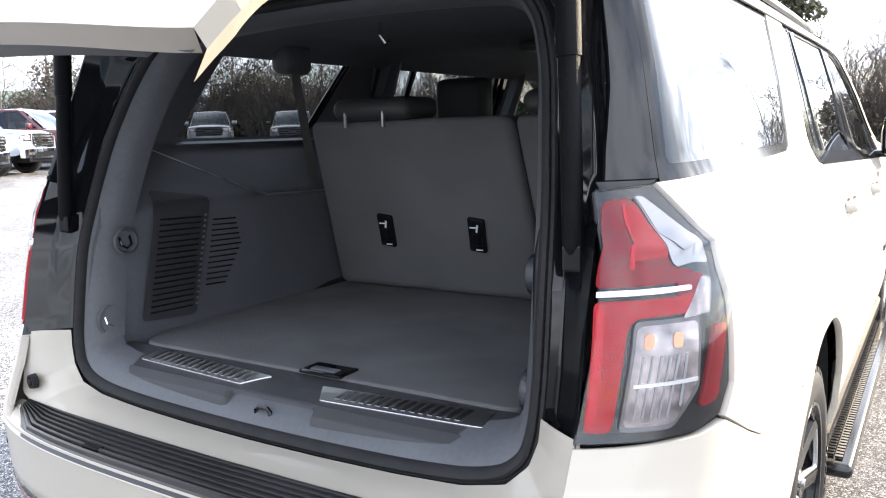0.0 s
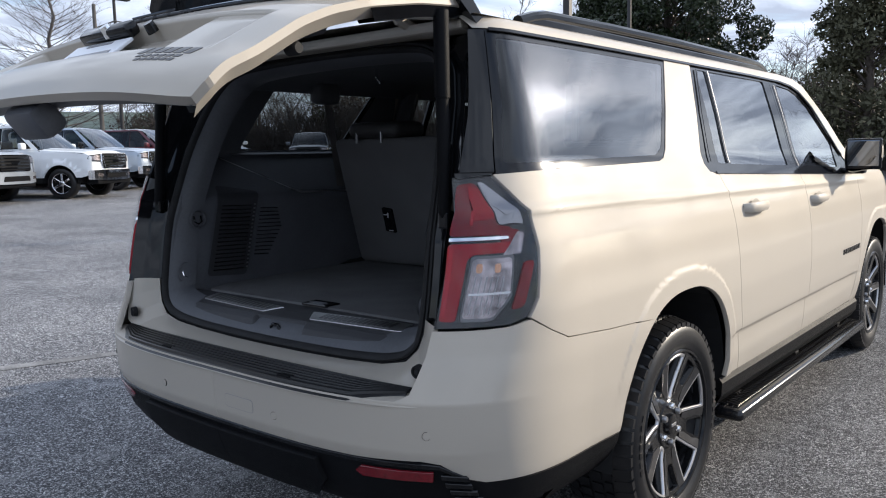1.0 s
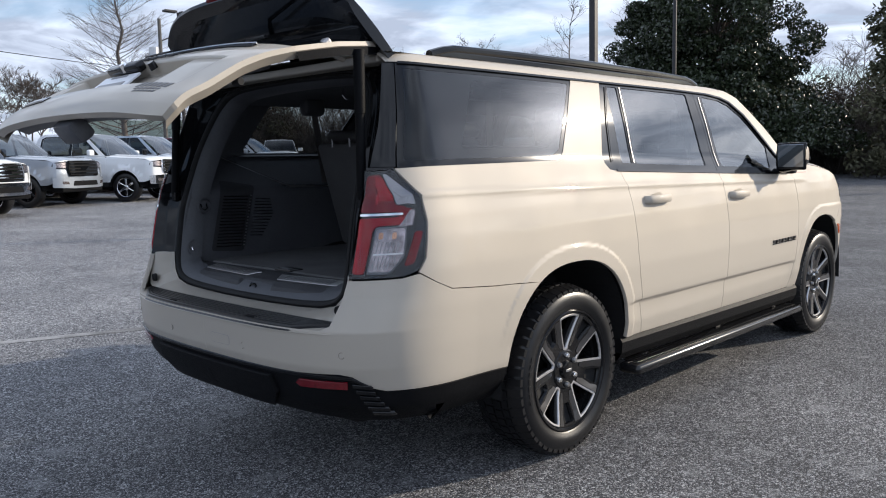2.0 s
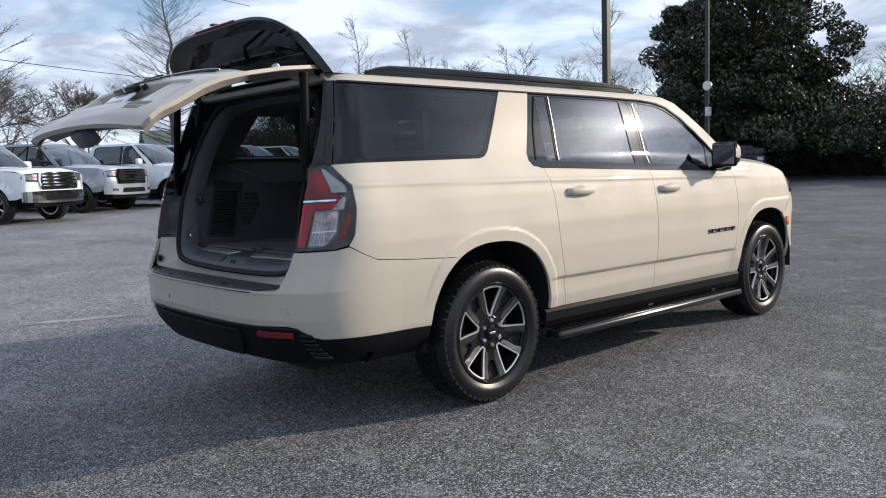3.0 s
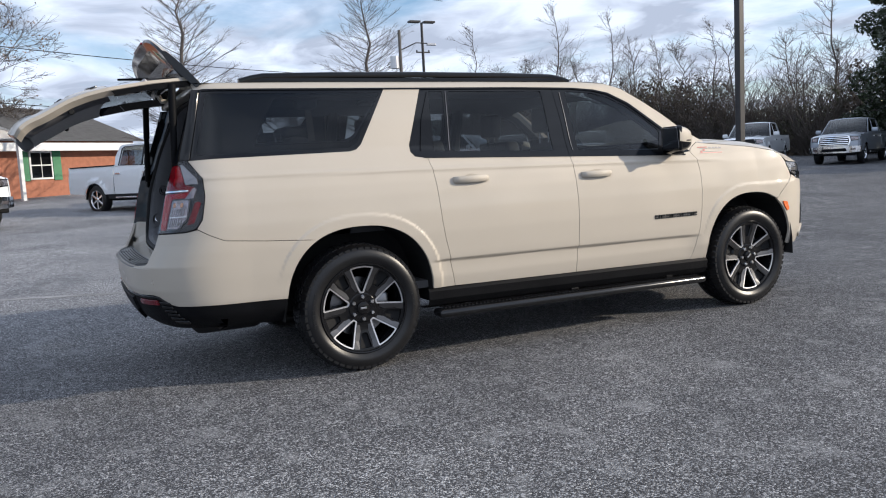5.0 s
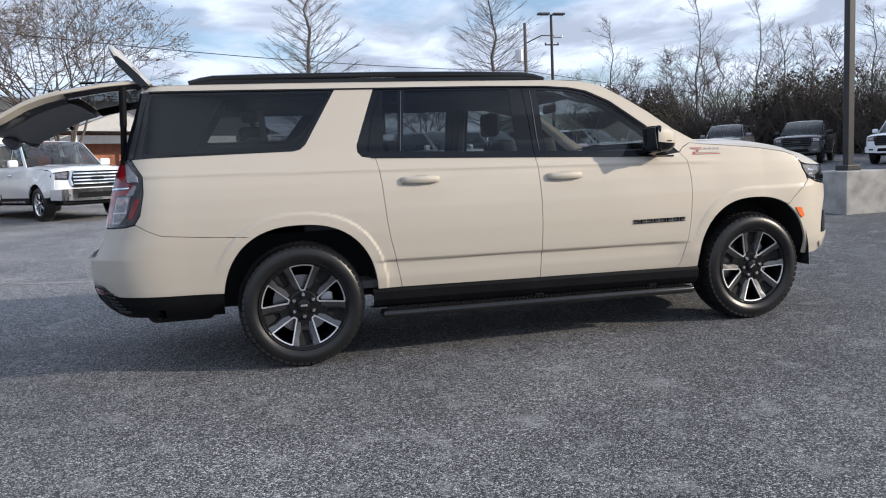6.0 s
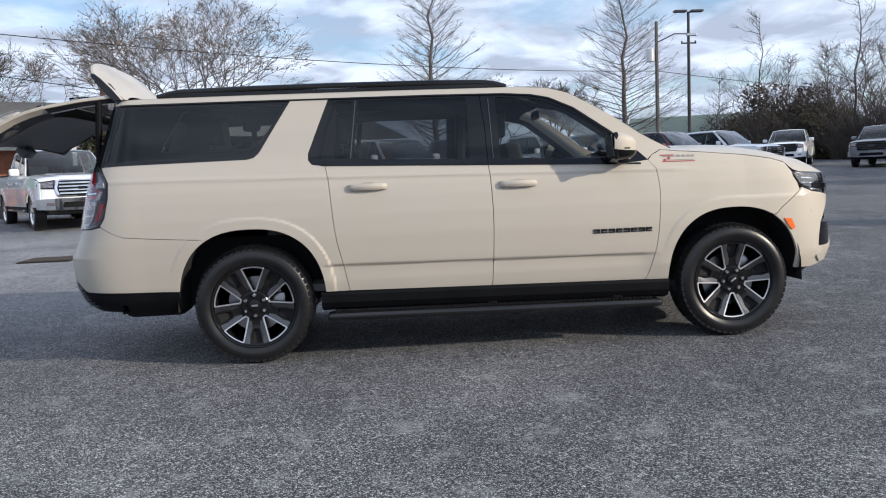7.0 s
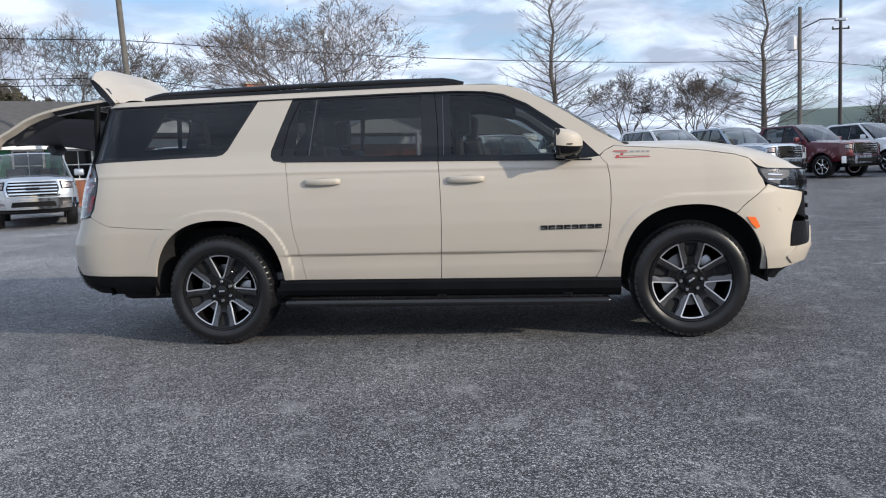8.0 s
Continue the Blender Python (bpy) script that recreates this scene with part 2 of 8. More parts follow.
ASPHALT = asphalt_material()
LINE_PAINT = material("worn_line_paint", (0.24, 0.24, 0.24), 0.85, var=0.6, scale=5, fine=60, bump=0.5, bump_scale=90)
CONCRETE = material("stained_concrete", (0.36, 0.35, 0.33), 0.85, var=0.3, scale=3.5, bump=0.4, bump_scale=60, col2=(0.17, 0.165, 0.155))
POLE_DARK = material("dark_bronze_pole", (0.035, 0.034, 0.036), 0.5, 0.3, var=0.2)
POLE_WOOD = material("weathered_pole_wood", (0.115, 0.108, 0.10), 0.9, var=0.3, bump=0.5, bump_scale=60)
BARK = material("grey_bark", (0.105, 0.094, 0.086), 0.95, var=0.35, scale=8, bump=0.6, bump_scale=60)
BARK_DARK = material("dark_bark", (0.085, 0.07, 0.058), 0.95, var=0.35, scale=8, bump=0.6, bump_scale=60)
LEAF_DARK = material("dark_evergreen_leaf", (0.036, 0.048, 0.024), 0.26, var=0.45, scale=1.2, fine=8)
LEAF_OLIVE = material("olive_brush_leaf", (0.085, 0.083, 0.045), 0.7, var=0.5, scale=0.7, fine=6)
LEAF_DRY = material("dry_brown_leaf", (0.19, 0.13, 0.085), 0.8, var=0.4, scale=2, fine=9)
TWIG = material("brown_twig", (0.095, 0.080, 0.070), 0.95, var=0.3, scale=2)


# ---- mesh tools ----
def mesh_from(name, V, F, N=None, mats=None, smooth=True):
    me = bpy.data.meshes.new(name)
    me.from_pydata([tuple(v) for v in V], [], [tuple(f) for f in F])
    me.update()
    if smooth:
        me.polygons.foreach_set("use_smooth", [True] * len(me.polygons))
    if N is not None:
        me.normals_split_custom_set_from_vertices([tuple(n) for n in N])
    if mats:
        for m in mats:
            me.materials.append(m)
    return me


def attach(ob, parent):
    if parent is not None:
        ob.parent = parent
        base, o = parent.matrix_basis.copy(), parent
        while o.parent is not None:
            base = o.parent.matrix_basis @ o.matrix_parent_inverse @ base
            o = o.parent
        ob.matrix_parent_inverse = base.inverted()
    return ob


def piece(name, data, mat, parent, label=""):
    """Links (V, F) or (V, F, N) as one mesh object under a thing or a part."""
    V, F = data[0], data[1]
    N = data[2] if len(data) > 2 else None
    ob = new(name, mesh_from(name, V, F, N, [mat], smooth=N is not None))
    if label:
        ob["label"] = label
    return attach(ob, parent)


def part(name, bm, mat, parent, label="", smooth=False, angle=35):
    """Links a bmesh as one mesh object under a thing or a part."""
    me = bpy.data.meshes.new(name)
    bm.normal_update()
    if smooth:
        for f in bm.faces:
            f.smooth = True
        for e in bm.edges:
            if len(e.link_faces) == 2 and e.calc_face_angle(0) > radians(angle):
                e.smooth = False
    bm.to_mesh(me)
    bm.free()
    me.materials.append(mat)
    ob = new(name, me)
    if label:
        ob["label"] = label
    return attach(ob, parent)


def thing(name, place, label, category, group="", turn=0.0):
    ob = new(name)
    ob.empty_display_size = 0.2
    ob.matrix_basis = pose(*place, 0, 0, turn)
    return tagged(ob, label, category, group)


def box_bm(x0, x1, y0, y1, z0, z1, bevel=0.0, segs=2, m=None):
    bm = bmesh.new()
    bmesh.ops.create_cube(bm, size=1)
    for v in bm.verts:
        v.co = Vector((x0 + (v.co.x + 0.5) * (x1 - x0), y0 + (v.co.y + 0.5) * (y1 - y0), z0 + (v.co.z + 0.5) * (z1 - z0)))
    if bevel:
        bmesh.ops.bevel(bm, geom=bm.edges[:], offset=bevel, segments=segs, affect="EDGES", profile=0.5)
    if m is not None:
        bmesh.ops.transform(bm, matrix=m, verts=bm.verts)
    return bm


def merge(bm, other):
    me = bpy.data.meshes.new("tmp")
    other.to_mesh(me)
    other.free()
    bm.from_mesh(me)
    bpy.data.meshes.remove(me)
    return bm


def lathe(profile, n=48, axis="x", closed=False, m=None, caps=True):
    """Turns a profile of (along the axis, radius) about the axis."""
    bm = bmesh.new()
    rows = []
    for a, r in profile:
        row = []
        for i in range(n):
            t = 2 * math.pi * i / n
            c = (a, r * math.cos(t), r * math.sin(t)) if axis == "x" else (r * math.cos(t), r * math.sin(t), a) if axis == "z" else (r * math.sin(t), a, r * math.cos(t))
            row.append(bm.verts.new(c))
        rows.append(row)
    pairs = list(zip(rows, rows[1:])) + ([(rows[-1], rows[0])] if closed else [])
    for r0, r1 in pairs:
        for i in range(n):
            bm.faces.new((r0[i], r0[(i + 1) % n], r1[(i + 1) % n], r1[i]))
    if not closed and caps:
        if profile[0][1] > 1e-6:
            bm.faces.new(rows[0])
        if profile[-1][1] > 1e-6:
            bm.faces.new(rows[-1][::-1])
    bmesh.ops.remove_doubles(bm, verts=bm.verts, dist=1e-6)
    bmesh.ops.recalc_face_normals(bm, faces=bm.faces)
    if m is not None:
        bmesh.ops.transform(bm, matrix=m, verts=bm.verts)
    return bm


def tube_data(points, radii, n=8, cap=True):
    """A tapered tube through points."""
    pts = [Vector(p) for p in points]
    V, F = [], []
    ref = Vector((0.31, 0.17, 0.93))
    for i, p in enumerate(pts):
        d = (pts[min(i + 1, len(pts) - 1)] - pts[max(i - 1, 0)]).normalized()
        a = d.cross(ref)
        if a.length < 0.05:
            a = d.cross(Vector((1, 0, 0)))
        a.normalize()
        b = d.cross(a)
        r = radii[i] if not isinstance(radii, (int, float)) else radii
        for k in range(n):
            t = 2 * math.pi * k / n
            V.append(p + a * (r * math.cos(t)) + b * (r * math.sin(t)))
    for i in range(len(pts) - 1):
        for k in range(n):
            F.append((i * n + k, i * n + (k + 1) % n, (i + 1) * n + (k + 1) % n, (i + 1) * n + k))
    if cap:
        F.append(tuple(range(n - 1, -1, -1)))
        F.append(tuple((len(pts) - 1) * n + k for k in range(n)))
    return V, F


def tube(points, radii, n=8):
    V, F = tube_data(points, radii, n)
    bm = bmesh.new()
    vs = [bm.verts.new(v) for v in V]
    for f in F:
        bm.faces.new([vs[i] for i in f])
    bmesh.ops.recalc_face_normals(bm, faces=bm.faces)
    return bm


def smooth_loop(pts, r=0.03, n=4, sharp=()):
    """Rounds the corners of a closed outline."""
    out = []
    k = len(pts)
    for i in range(k):
        p, a, b = Vector(pts[i]), Vector(pts[i - 1]), Vector(pts[(i + 1) % k])
        da, db = a - p, b - p
        if i in sharp or r <= 0 or da.length < 1e-6 or db.length < 1e-6 or abs(da.normalized().dot(db.normalized())) > 0.985:
            out.append(tuple(p))
            continue
        ra = min(r, da.length * 0.45, db.length * 0.45)
        p0, p1 = p + da.normalized() * ra, p + db.normalized() * ra
        for j in range(n + 1):
            t = j / n
            q = p0 * (1 - t) ** 2 + p * (2 * t * (1 - t)) + p1 * t ** 2
            out.append(tuple(q))
    return out


def panel(loops, fn, step=(0.08, 0.06), rim=0.010, offset=0.0, both=False, flip=False):
    """A sheet cut to outlines in (u, v), divided finely and laid on the surface fn(u, v), with its turned-in edge.
    The first loop is the outline, the others are holes. both: the mirror image too; flip: the mirror image alone."""
    bm = bmesh.new()
    for loop in loops:
        clean = [p for i, p in enumerate(loop) if (Vector(p) - Vector(loop[i - 1])).length > 1e-5]
        vs = [bm.verts.new((p[0], p[1], 0)) for p in clean]
        for i in range(len(vs)):
            bm.edges.new((vs[i - 1], vs[i]))
    bmesh.ops.triangle_fill(bm, use_beauty=True, use_dissolve=False, edges=bm.edges[:], normal=(0, 0, 1))
    us, vs_ = [v.co.x for v in bm.verts], [v.co.y for v in bm.verts]
    for lo, hi, st, nrm in ((min(us), max(us), step[0], (1, 0, 0)), (min(vs_), max(vs_), step[1], (0, 1, 0))):
        k = math.floor(lo / st) + 1
        while k * st < hi - 1e-5:
            c = (k * st, 0, 0) if nrm[0] else (0, k * st, 0)
            bmesh.ops.bisect_plane(bm, geom=bm.verts[:] + bm.edges[:] + bm.faces[:], dist=1e-6, plane_co=c, plane_no=nrm)
            k += 1
    bmesh.ops.remove_doubles(bm, verts=bm.verts, dist=2e-5)
    bm.verts.index_update()
    P, Nn = [], []
    e = 0.004
    for v in bm.verts:
        u, w = v.co.x, v.co.y
        p = Vector(fn(u, w))
        du = Vector(fn(u + e, w)) - Vector(fn(u - e, w))
        dv = Vector(fn(u, w + e)) - Vector(fn(u, w - e))
        nn = du.cross(dv)
        nn = nn.normalized() if nn.length > 1e-12 else Vector((1, 0, 0))
        P.append(p + nn * offset)
        Nn.append(nn)
    V, F, N = list(P), [], list(Nn)
    for f in bm.faces:
        idx = [v.index for v in f.verts]
        a, b, c = P[idx[0]], P[idx[1]], P[idx[2]]
        g = (b - a).cross(c - a)
        if g.dot(Nn[idx[0]]) < 0:
            idx.reverse()
        F.append(tuple(idx))
    if rim:
        for ed in bm.edges:
            if len(ed.link_faces) != 1:
                continue
            f = ed.link_faces[0]
            i, j = ed.verts[0].index, ed.verts[1].index
            cen = sum((P[v.index] for v in f.verts), Vector()) / len(f.verts)
            side = (P[j] - P[i]).cross(Nn[i])
            if side.length < 1e-9:
                continue
            side.normalize()
            if side.dot((P[i] + P[j]) / 2 - cen) < 0:
                side = -side
            k = len(V)
            soft = (side * 0.75 + Nn[i] * 0.65).normalized()
            V += [P[i], P[j], P[j] - Nn[j] * rim, P[i] - Nn[i] * rim]
            N += [soft, soft, side, side]
            q = [k, k + 1, k + 2, k + 3]
            g = (V[k + 1] - V[k]).cross(V[k + 3] - V[k])
            if g.dot(side) < 0:
                q.reverse()
            F.append(tuple(q))
    bm.free()
    if both or flip:
        M = lambda a: Vector((-a.x, a.y, a.z))
        V2, N2 = [M(v) for v in V], [M(v) for v in N]
        if flip:
            return V2, [f[::-1] for f in F], N2
        k = len(V)
        return V + V2, F + [tuple(i + k for i in f[::-1]) for f in F], N + N2
    return V, F, N


def sheet(fn, us, vs, close_u=False):
    """A grid on the surface fn(u, v), with its own normals."""
    V, F, N = [], [], []
    e = 1e-3
    for u in us:
        for v in vs:
            V.append(Vector(fn(u, v)))
            du = Vector(fn(u + e, v)) - Vector(fn(u - e, v))
            dv = Vector(fn(u, v + e)) - Vector(fn(u, v - e))
            nn = du.cross(dv)
            N.append(nn.normalized() if nn.length > 1e-12 else Vector((0, 0, 1)))
    k = len(vs)
    if (us[-1] - us[0]) * (vs[-1] - vs[0]) < 0:
        N = [-n for n in N]
    for i in range(len(us) - 1):
        for j in range(k - 1):
            F.append((i * k + j, (i + 1) * k + j, (i + 1) * k + j + 1, i * k + j + 1))
    return V, F, N


def lerp_table(tab, x):
    xs = [a for a, _ in tab]
    return float(np.interp(x, xs, [b for _, b in tab]))


def ground_z(x):
    return 0.026 * max(0.0, min(44.0, -1.0 - x)) - 0.026 * max(0.0, min(24.0, x - 1.0))


# ---- the large estate car ----
# x to its right, y ahead, the rear axle at y = 0
SIDE_TAB = [(0.30, 0.95), (0.40, 0.985), (0.46, 1.006), (0.55, 1.026), (0.70, 1.037), (0.85, 1.041), (1.00, 1.036), (1.12, 1.022), (1.20, 1.006), (1.27, 0.984), (1.33, 0.958),
            (1.385, 0.932), (1.42, 0.918), (1.60, 0.868), (1.80, 0.803), (1.83, 0.790), (1.852, 0.765), (1.88, 0.73)]
_zz = np.linspace(0.28, 1.90, 811)
_kk = np.exp(-0.5 * (np.arange(-16, 17) / 6.0) ** 2)
_xx = np.interp(_zz, [a for a, _ in SIDE_TAB], [b for _, b in SIDE_TAB])
_xs = np.convolve(np.pad(_xx, 16, mode="edge"), _kk / _kk.sum(), mode="valid")
REAR_TAB = [(0.30, -1.20), (0.42, -1.27), (0.55, -1.315), (0.64, -1.340), (0.78, -1.345), (0.90, -1.285), (1.0, -1.250), (1.2, -1.212), (1.39, -1.172), (1.62, -1.09), (1.80, -1.03), (1.9, -0.99)]
FRONT_TAB = [(0.30, 4.20), (0.45, 4.31), (0.60, 4.37), (0.70, 4.362), (0.82, 4.354), (1.0, 4.345), (1.12, 4.335), (1.16, 4.32), (1.22, 4.28), (1.35, 4.2), (1.9, 4.0)]
S_REAR, S_FRONT, NR, NF = -0.70, 3.50, 3.4, 3.4


def corner_table(n, B, A=0.98, steps=240):
    """Arc length along a squared-off corner."""
    th = np.linspace(0, math.pi / 2, steps)
    c, s = np.cos(th) ** (2 / n), np.sin(th) ** (2 / n)
    arc = np.concatenate([[0], np.cumsum(np.hypot(np.diff(A * c), np.diff(B * s)))])
    return arc, c, s


ARC_R, C_R, Q_R = corner_table(NR, 0.56)
ARC_F, C_F, Q_F = corner_table(NF, 0.84)


ARCH_HALF = (0.498, 0.484)  # half-widths of the rear and front wheel openings


def bump01(a, b, w, x):
    """1 between a and b, falling to 0 over w on both sides."""
    t = min((x - a) / w + 1, (b - x) / w + 1)
    t = max(0.0, min(1.0, t))
    return t * t * (3 - 2 * t)


def side_x(y, z):
    x = float(np.interp(z, _zz, _xs))
    x -= 0.022 * max(0.0, (y - 2.5) / 1.2) ** 2
    x -= 0.012 * max(0.0, (-0.1 - y) / 0.8) ** 2
    if z < 1.2:
        m = bump01(0.62, 2.70, 0.18, y)
        zc = 0.668 - 0.012 * (y - 0.9)
        d = z - zc
        x -= m * 0.017 * (math.exp(-((d + 0.022) / 0.150) ** 2) if d < -0.022 else math.exp(-((d + 0.022) / 0.010) ** 2))
        # raised bands round the wheel openings
        for cy, cz in ((0.0, 0.41), (3.406, 0.41)):
            ay, az = abs(y - cy) / ARCH_HALF[cy > 1], max(0.0, z - cz) / 0.525
            if ay < 1.6 and az < 1.6:
                r = (ay ** 2.4 + az ** 2.4) ** (1 / 2.4)
                if z > cz - 0.1:
                    x += 0.0075 * bump01(0.9, 1.118, 0.036, r) * max(0.0, min(1.0, (z - cz + 0.1) / 0.25 if y > cy else (z - 0.62) / 0.20))
    if 1.0 < z < 1.36:
        # the shoulder line
        x += 0.007 * bump01(-0.75, 2.9, 0.3, y) * math.exp(-((z - (1.275 - 0.018 * y)) / 0.014) ** 2)
    return x


def body(s, z):
    """The body's outer face: s runs round it, from the middle of the rear over the side to the middle of the front."""
    if s < S_REAR:
        u = S_REAR - s
        c, q = float(np.interp(u, ARC_R, C_R)), float(np.interp(u, ARC_R, Q_R))
        A, B = side_x(S_REAR, z), S_REAR - lerp_table(REAR_TAB, z)
        return (A * c, S_REAR - B * q, z)
    if s > S_FRONT:
        u = s - S_FRONT
        c, q = float(np.interp(u, ARC_F, C_F)), float(np.interp(u, ARC_F, Q_F))
        A, B = side_x(S_FRONT, z), lerp_table(FRONT_TAB, z) - S_FRONT
        return (A * c, S_FRONT + B * q, z)
    return (side_x(s, z), s, z)


def by_y(y, z):
    """s and z of the place on the body at that y."""
    if y < S_REAR:
        q = min(1.0, (S_REAR - y) / (S_REAR - lerp_table(REAR_TAB, z)))
        return (S_REAR - float(np.interp(q, Q_R, ARC_R)), z)
    if y > S_FRONT:
        q = min(1.0, (y - S_FRONT) / (lerp_table(FRONT_TAB, z) - S_FRONT))
        return (S_FRONT + float(np.interp(q, Q_F, ARC_F)), z)
    return (y, z)


def by_x(x, z, front=False):
    if front:
        return (S_FRONT + float(np.interp(-x / side_x(S_FRONT, z), -C_F, ARC_F)), z)
    return (S_REAR - float(np.interp(-x / side_x(S_REAR, z), -C_R, ARC_R)), z)


def arch(cy, z0, z1, side, n=18, hh=0.525, cz=0.41):
    """Points of a wheel opening's edge, from the height z0 to z1 on one side (-1 rear, +1 front)."""
    out = []
    hw = ARCH_HALF[cy > 1]
    for i in range(n + 1):
        z = z0 + (z1 - z0) * (1 - (1 - i / n) ** 2 if z1 > z0 else (i / n) ** 2)
        h = min(1.0, max(0.0, (z - cz) / hh))
        out.append((cy + side * hw * (1 - h ** 2.4) ** (1 / 2.4), z))
    return out


suv = thing("suv", (0.0, 1.6, 0.0), "gold-beige metallic full-size suv with its tailgate raised, parked on asphalt", "car")
TOP = 0.41 + 0.525
STEP = (0.06, 0.045)
FINE = (0.016, 0.014)
DOOR = (0.08, 0.011)

# rear quarter
rear_arch_up = arch(0.0, 0.872, TOP, -1, 8)
rear_arch_down = arch(0.0, TOP, 0.478, 1, 18)
quarter = [by_y(-0.352, 0.880), by_y(-0.60, 0.896), by_y(-0.839, 0.918), by_y(-0.915, 0.952), by_y(-0.985, 0.995), by_y(-0.950, 1.045), by_y(-0.922, 1.180), by_y(-0.922, 1.285), by_y(-0.985, 1.388)]
quarter += [by_y(y, 1.392 + 0.012 * (y + 0.98)) for y in (-0.85, -0.7, -0.4, -0.1)] + [(0.0, 1.404), (0.045, 1.415), (0.082, 1.446), (0.19, 1.62), (0.305, 1.806), (0.565, 1.806)]
quarter += [(0.49, 1.62), (0.415, 1.43), (0.414, 1.385), (0.44, 1.352), (0.48, 1.345), (0.527, 1.345), (0.545, 1.25), (0.553, 1.168), (0.562, 1.04), (0.572, 0.921), (0.588, 0.81), (0.610, 0.714), (0.634, 0.60), (0.656, 0.478)]
quarter += rear_arch_down[::-1] + rear_arch_up[::-1][1:]
for f in (False, True):
    piece("quarter_panel", panel([quarter], body, FINE, 0.02, flip=f), PAINT, suv)

# rear bumper cover
arch_low = arch(0.0, 0.872, 0.53, -1, 12)
bump_side = [by_y(-0.352, 0.876), by_y(-0.60, 0.892), by_y(-0.839, 0.914), by_y(-0.915, 0.948), by_y(-0.985, 0.988), by_y(-1.045, 0.975)]
bump_side += [by_x(0.86, 0.968), by_x(0.80, 0.966), by_x(0.795, 0.90), by_x(0.775, 0.80), by_x(0.74, 0.782), by_x(0.5, 0.782), by_x(0.25, 0.782), by_x(0.001, 0.782)]
bump_side += [by_x(0.001, 0.598), by_x(0.3, 0.600), by_x(0.6, 0.606), by_x(0.80, 0.614), by_x(0.845, 0.606), by_x(0.90, 0.560), by_x(0.93, 0.548), by_y(-0.85, 0.540), by_y(-0.60, 0.535), (-0.492, 0.53)]
bump_side += [p for p in arch_low[::-1] if p[1] > 0.531]
bumper = piece("rear_bumper", panel([bump_side], body, FINE, 0.02, both=True), PAINT, suv)

# black lower valance, wrapping the corner
low = [by_y(-0.494, 0.525), by_y(-0.60, 0.530), by_y(-0.85, 0.535), by_x(0.93, 0.543), by_x(0.90, 0.555), by_x(0.845, 0.601), by_x(0.80, 0.609), by_x(0.6, 0.601), by_x(0.3, 0.595), by_x(0.001, 0.593)]
low += [by_x(0.001, 0.40), by_x(0.4, 0.40), by_x(0.8, 0.395), by_y(-1.0, 0.40), by_y(-0.85, 0.395), by_y(-0.497, 0.385)]


def valance_face(s, z):
    x, y, zz = body(s, z)
    t = max(0.0, (0.50 - z) / 0.12)
    k = 1 - 0.05 * t * t
    return (x * k, y + (0.07 * t * t if y < -0.9 else 0.0), zz)


valance = piece("lower_valance", panel([low], valance_face, STEP, 0.02, both=True), MATT_BLACK, suv, "grained black plastic valance")
skid = [by_x(0.46, 0.575), by_x(0.20, 0.572), by_x(0.001, 0.571), by_x(0.001, 0.425), by_x(0.20, 0.425), by_x(0.40, 0.43), by_x(0.47, 0.50)]
piece("skid_panel", panel([skid], valance_face, STEP, 0.02, offset=0.018, both=True), MATT_BLACK, suv)
strip = [by_x(x, 0.598 + 0.004 * x + 0.006) for x in (0.001, 0.3, 0.6, 0.80)] + [by_x(0.842, 0.604), by_x(0.90, 0.566)] + [by_x(0.90, 0.556), by_x(0.842, 0.594)] + [by_x(x, 0.588 + 0.004 * x + 0.004) for x in (0.80, 0.6, 0.3, 0.001)]
piece("bumper_strip", panel([strip], body, STEP, 0.01, offset=0.007, both=True), GLOSS_BLACK, suv)
for f in (False, True):
    refl = [by_x(x, z) for x, z in ((0.60, 0.564), (0.62, 0.580), (0.825, 0.584), (0.820, 0.556), (0.62, 0.550))]
    piece("reflector", panel([refl], valance_face, STEP, 0.01, offset=0.008, flip=f), REFLECTOR_RED, suv, "dark red bumper reflector")
    for i in range(6):
        a = 0.842 + 0.006 * i
        fin = [by_x(a, 0.578 - 0.023 * i), by_x(a + 0.055, 0.572 - 0.023 * i), by_x(a + 0.055, 0.560 - 0.023 * i), by_x(a, 0.566 - 0.023 * i)]
        piece("vent_fin", panel([fin], valance_face, STEP, 0.015, offset=0.012, flip=f), GLOSS_BLACK, suv)
for x, zz in ((0.82, 0.690), (0.30, 0.672), (-0.30, 0.672), (-0.82, 0.690)):
    a = body(*by_x(abs(x), zz))
    yaw = 38 if abs(x) > 0.5 else 8
    m = Matrix.Translation((math.copysign(a[0], x), a[1], zz)) @ pose(0, 0, 0, 0, 0, math.copysign(yaw, x))
    ring = lathe([(-0.002, 0.0098), (-0.002, 0.0115), (0.006, 0.0115), (0.006, 0.0098)], 20, "y", True, m)
    part("sensor_gap", lathe([(-0.0008, 0.0), (-0.0008, 0.0128), (0.006, 0.0128)], 20, "y", False, m), DECAL, suv)
    part("parking_sensor", merge(ring, lathe([(-0.0015, 0.0), (-0.0015, 0.0094), (0.006, 0.0094)], 20, "y", False, m)), PAINT, suv, "painted round parking sensor")
gap = panel([smooth_loop([by_x(0.0585, 0.7015), by_x(0.2015, 0.7015), by_x(0.2015, 0.6585), by_x(0.0585, 0.6585)], 0.013)], body, (0.05, 0.05), 0.002, offset=0.0008)
piece("cover_gap", gap, DECAL_GREY, suv)
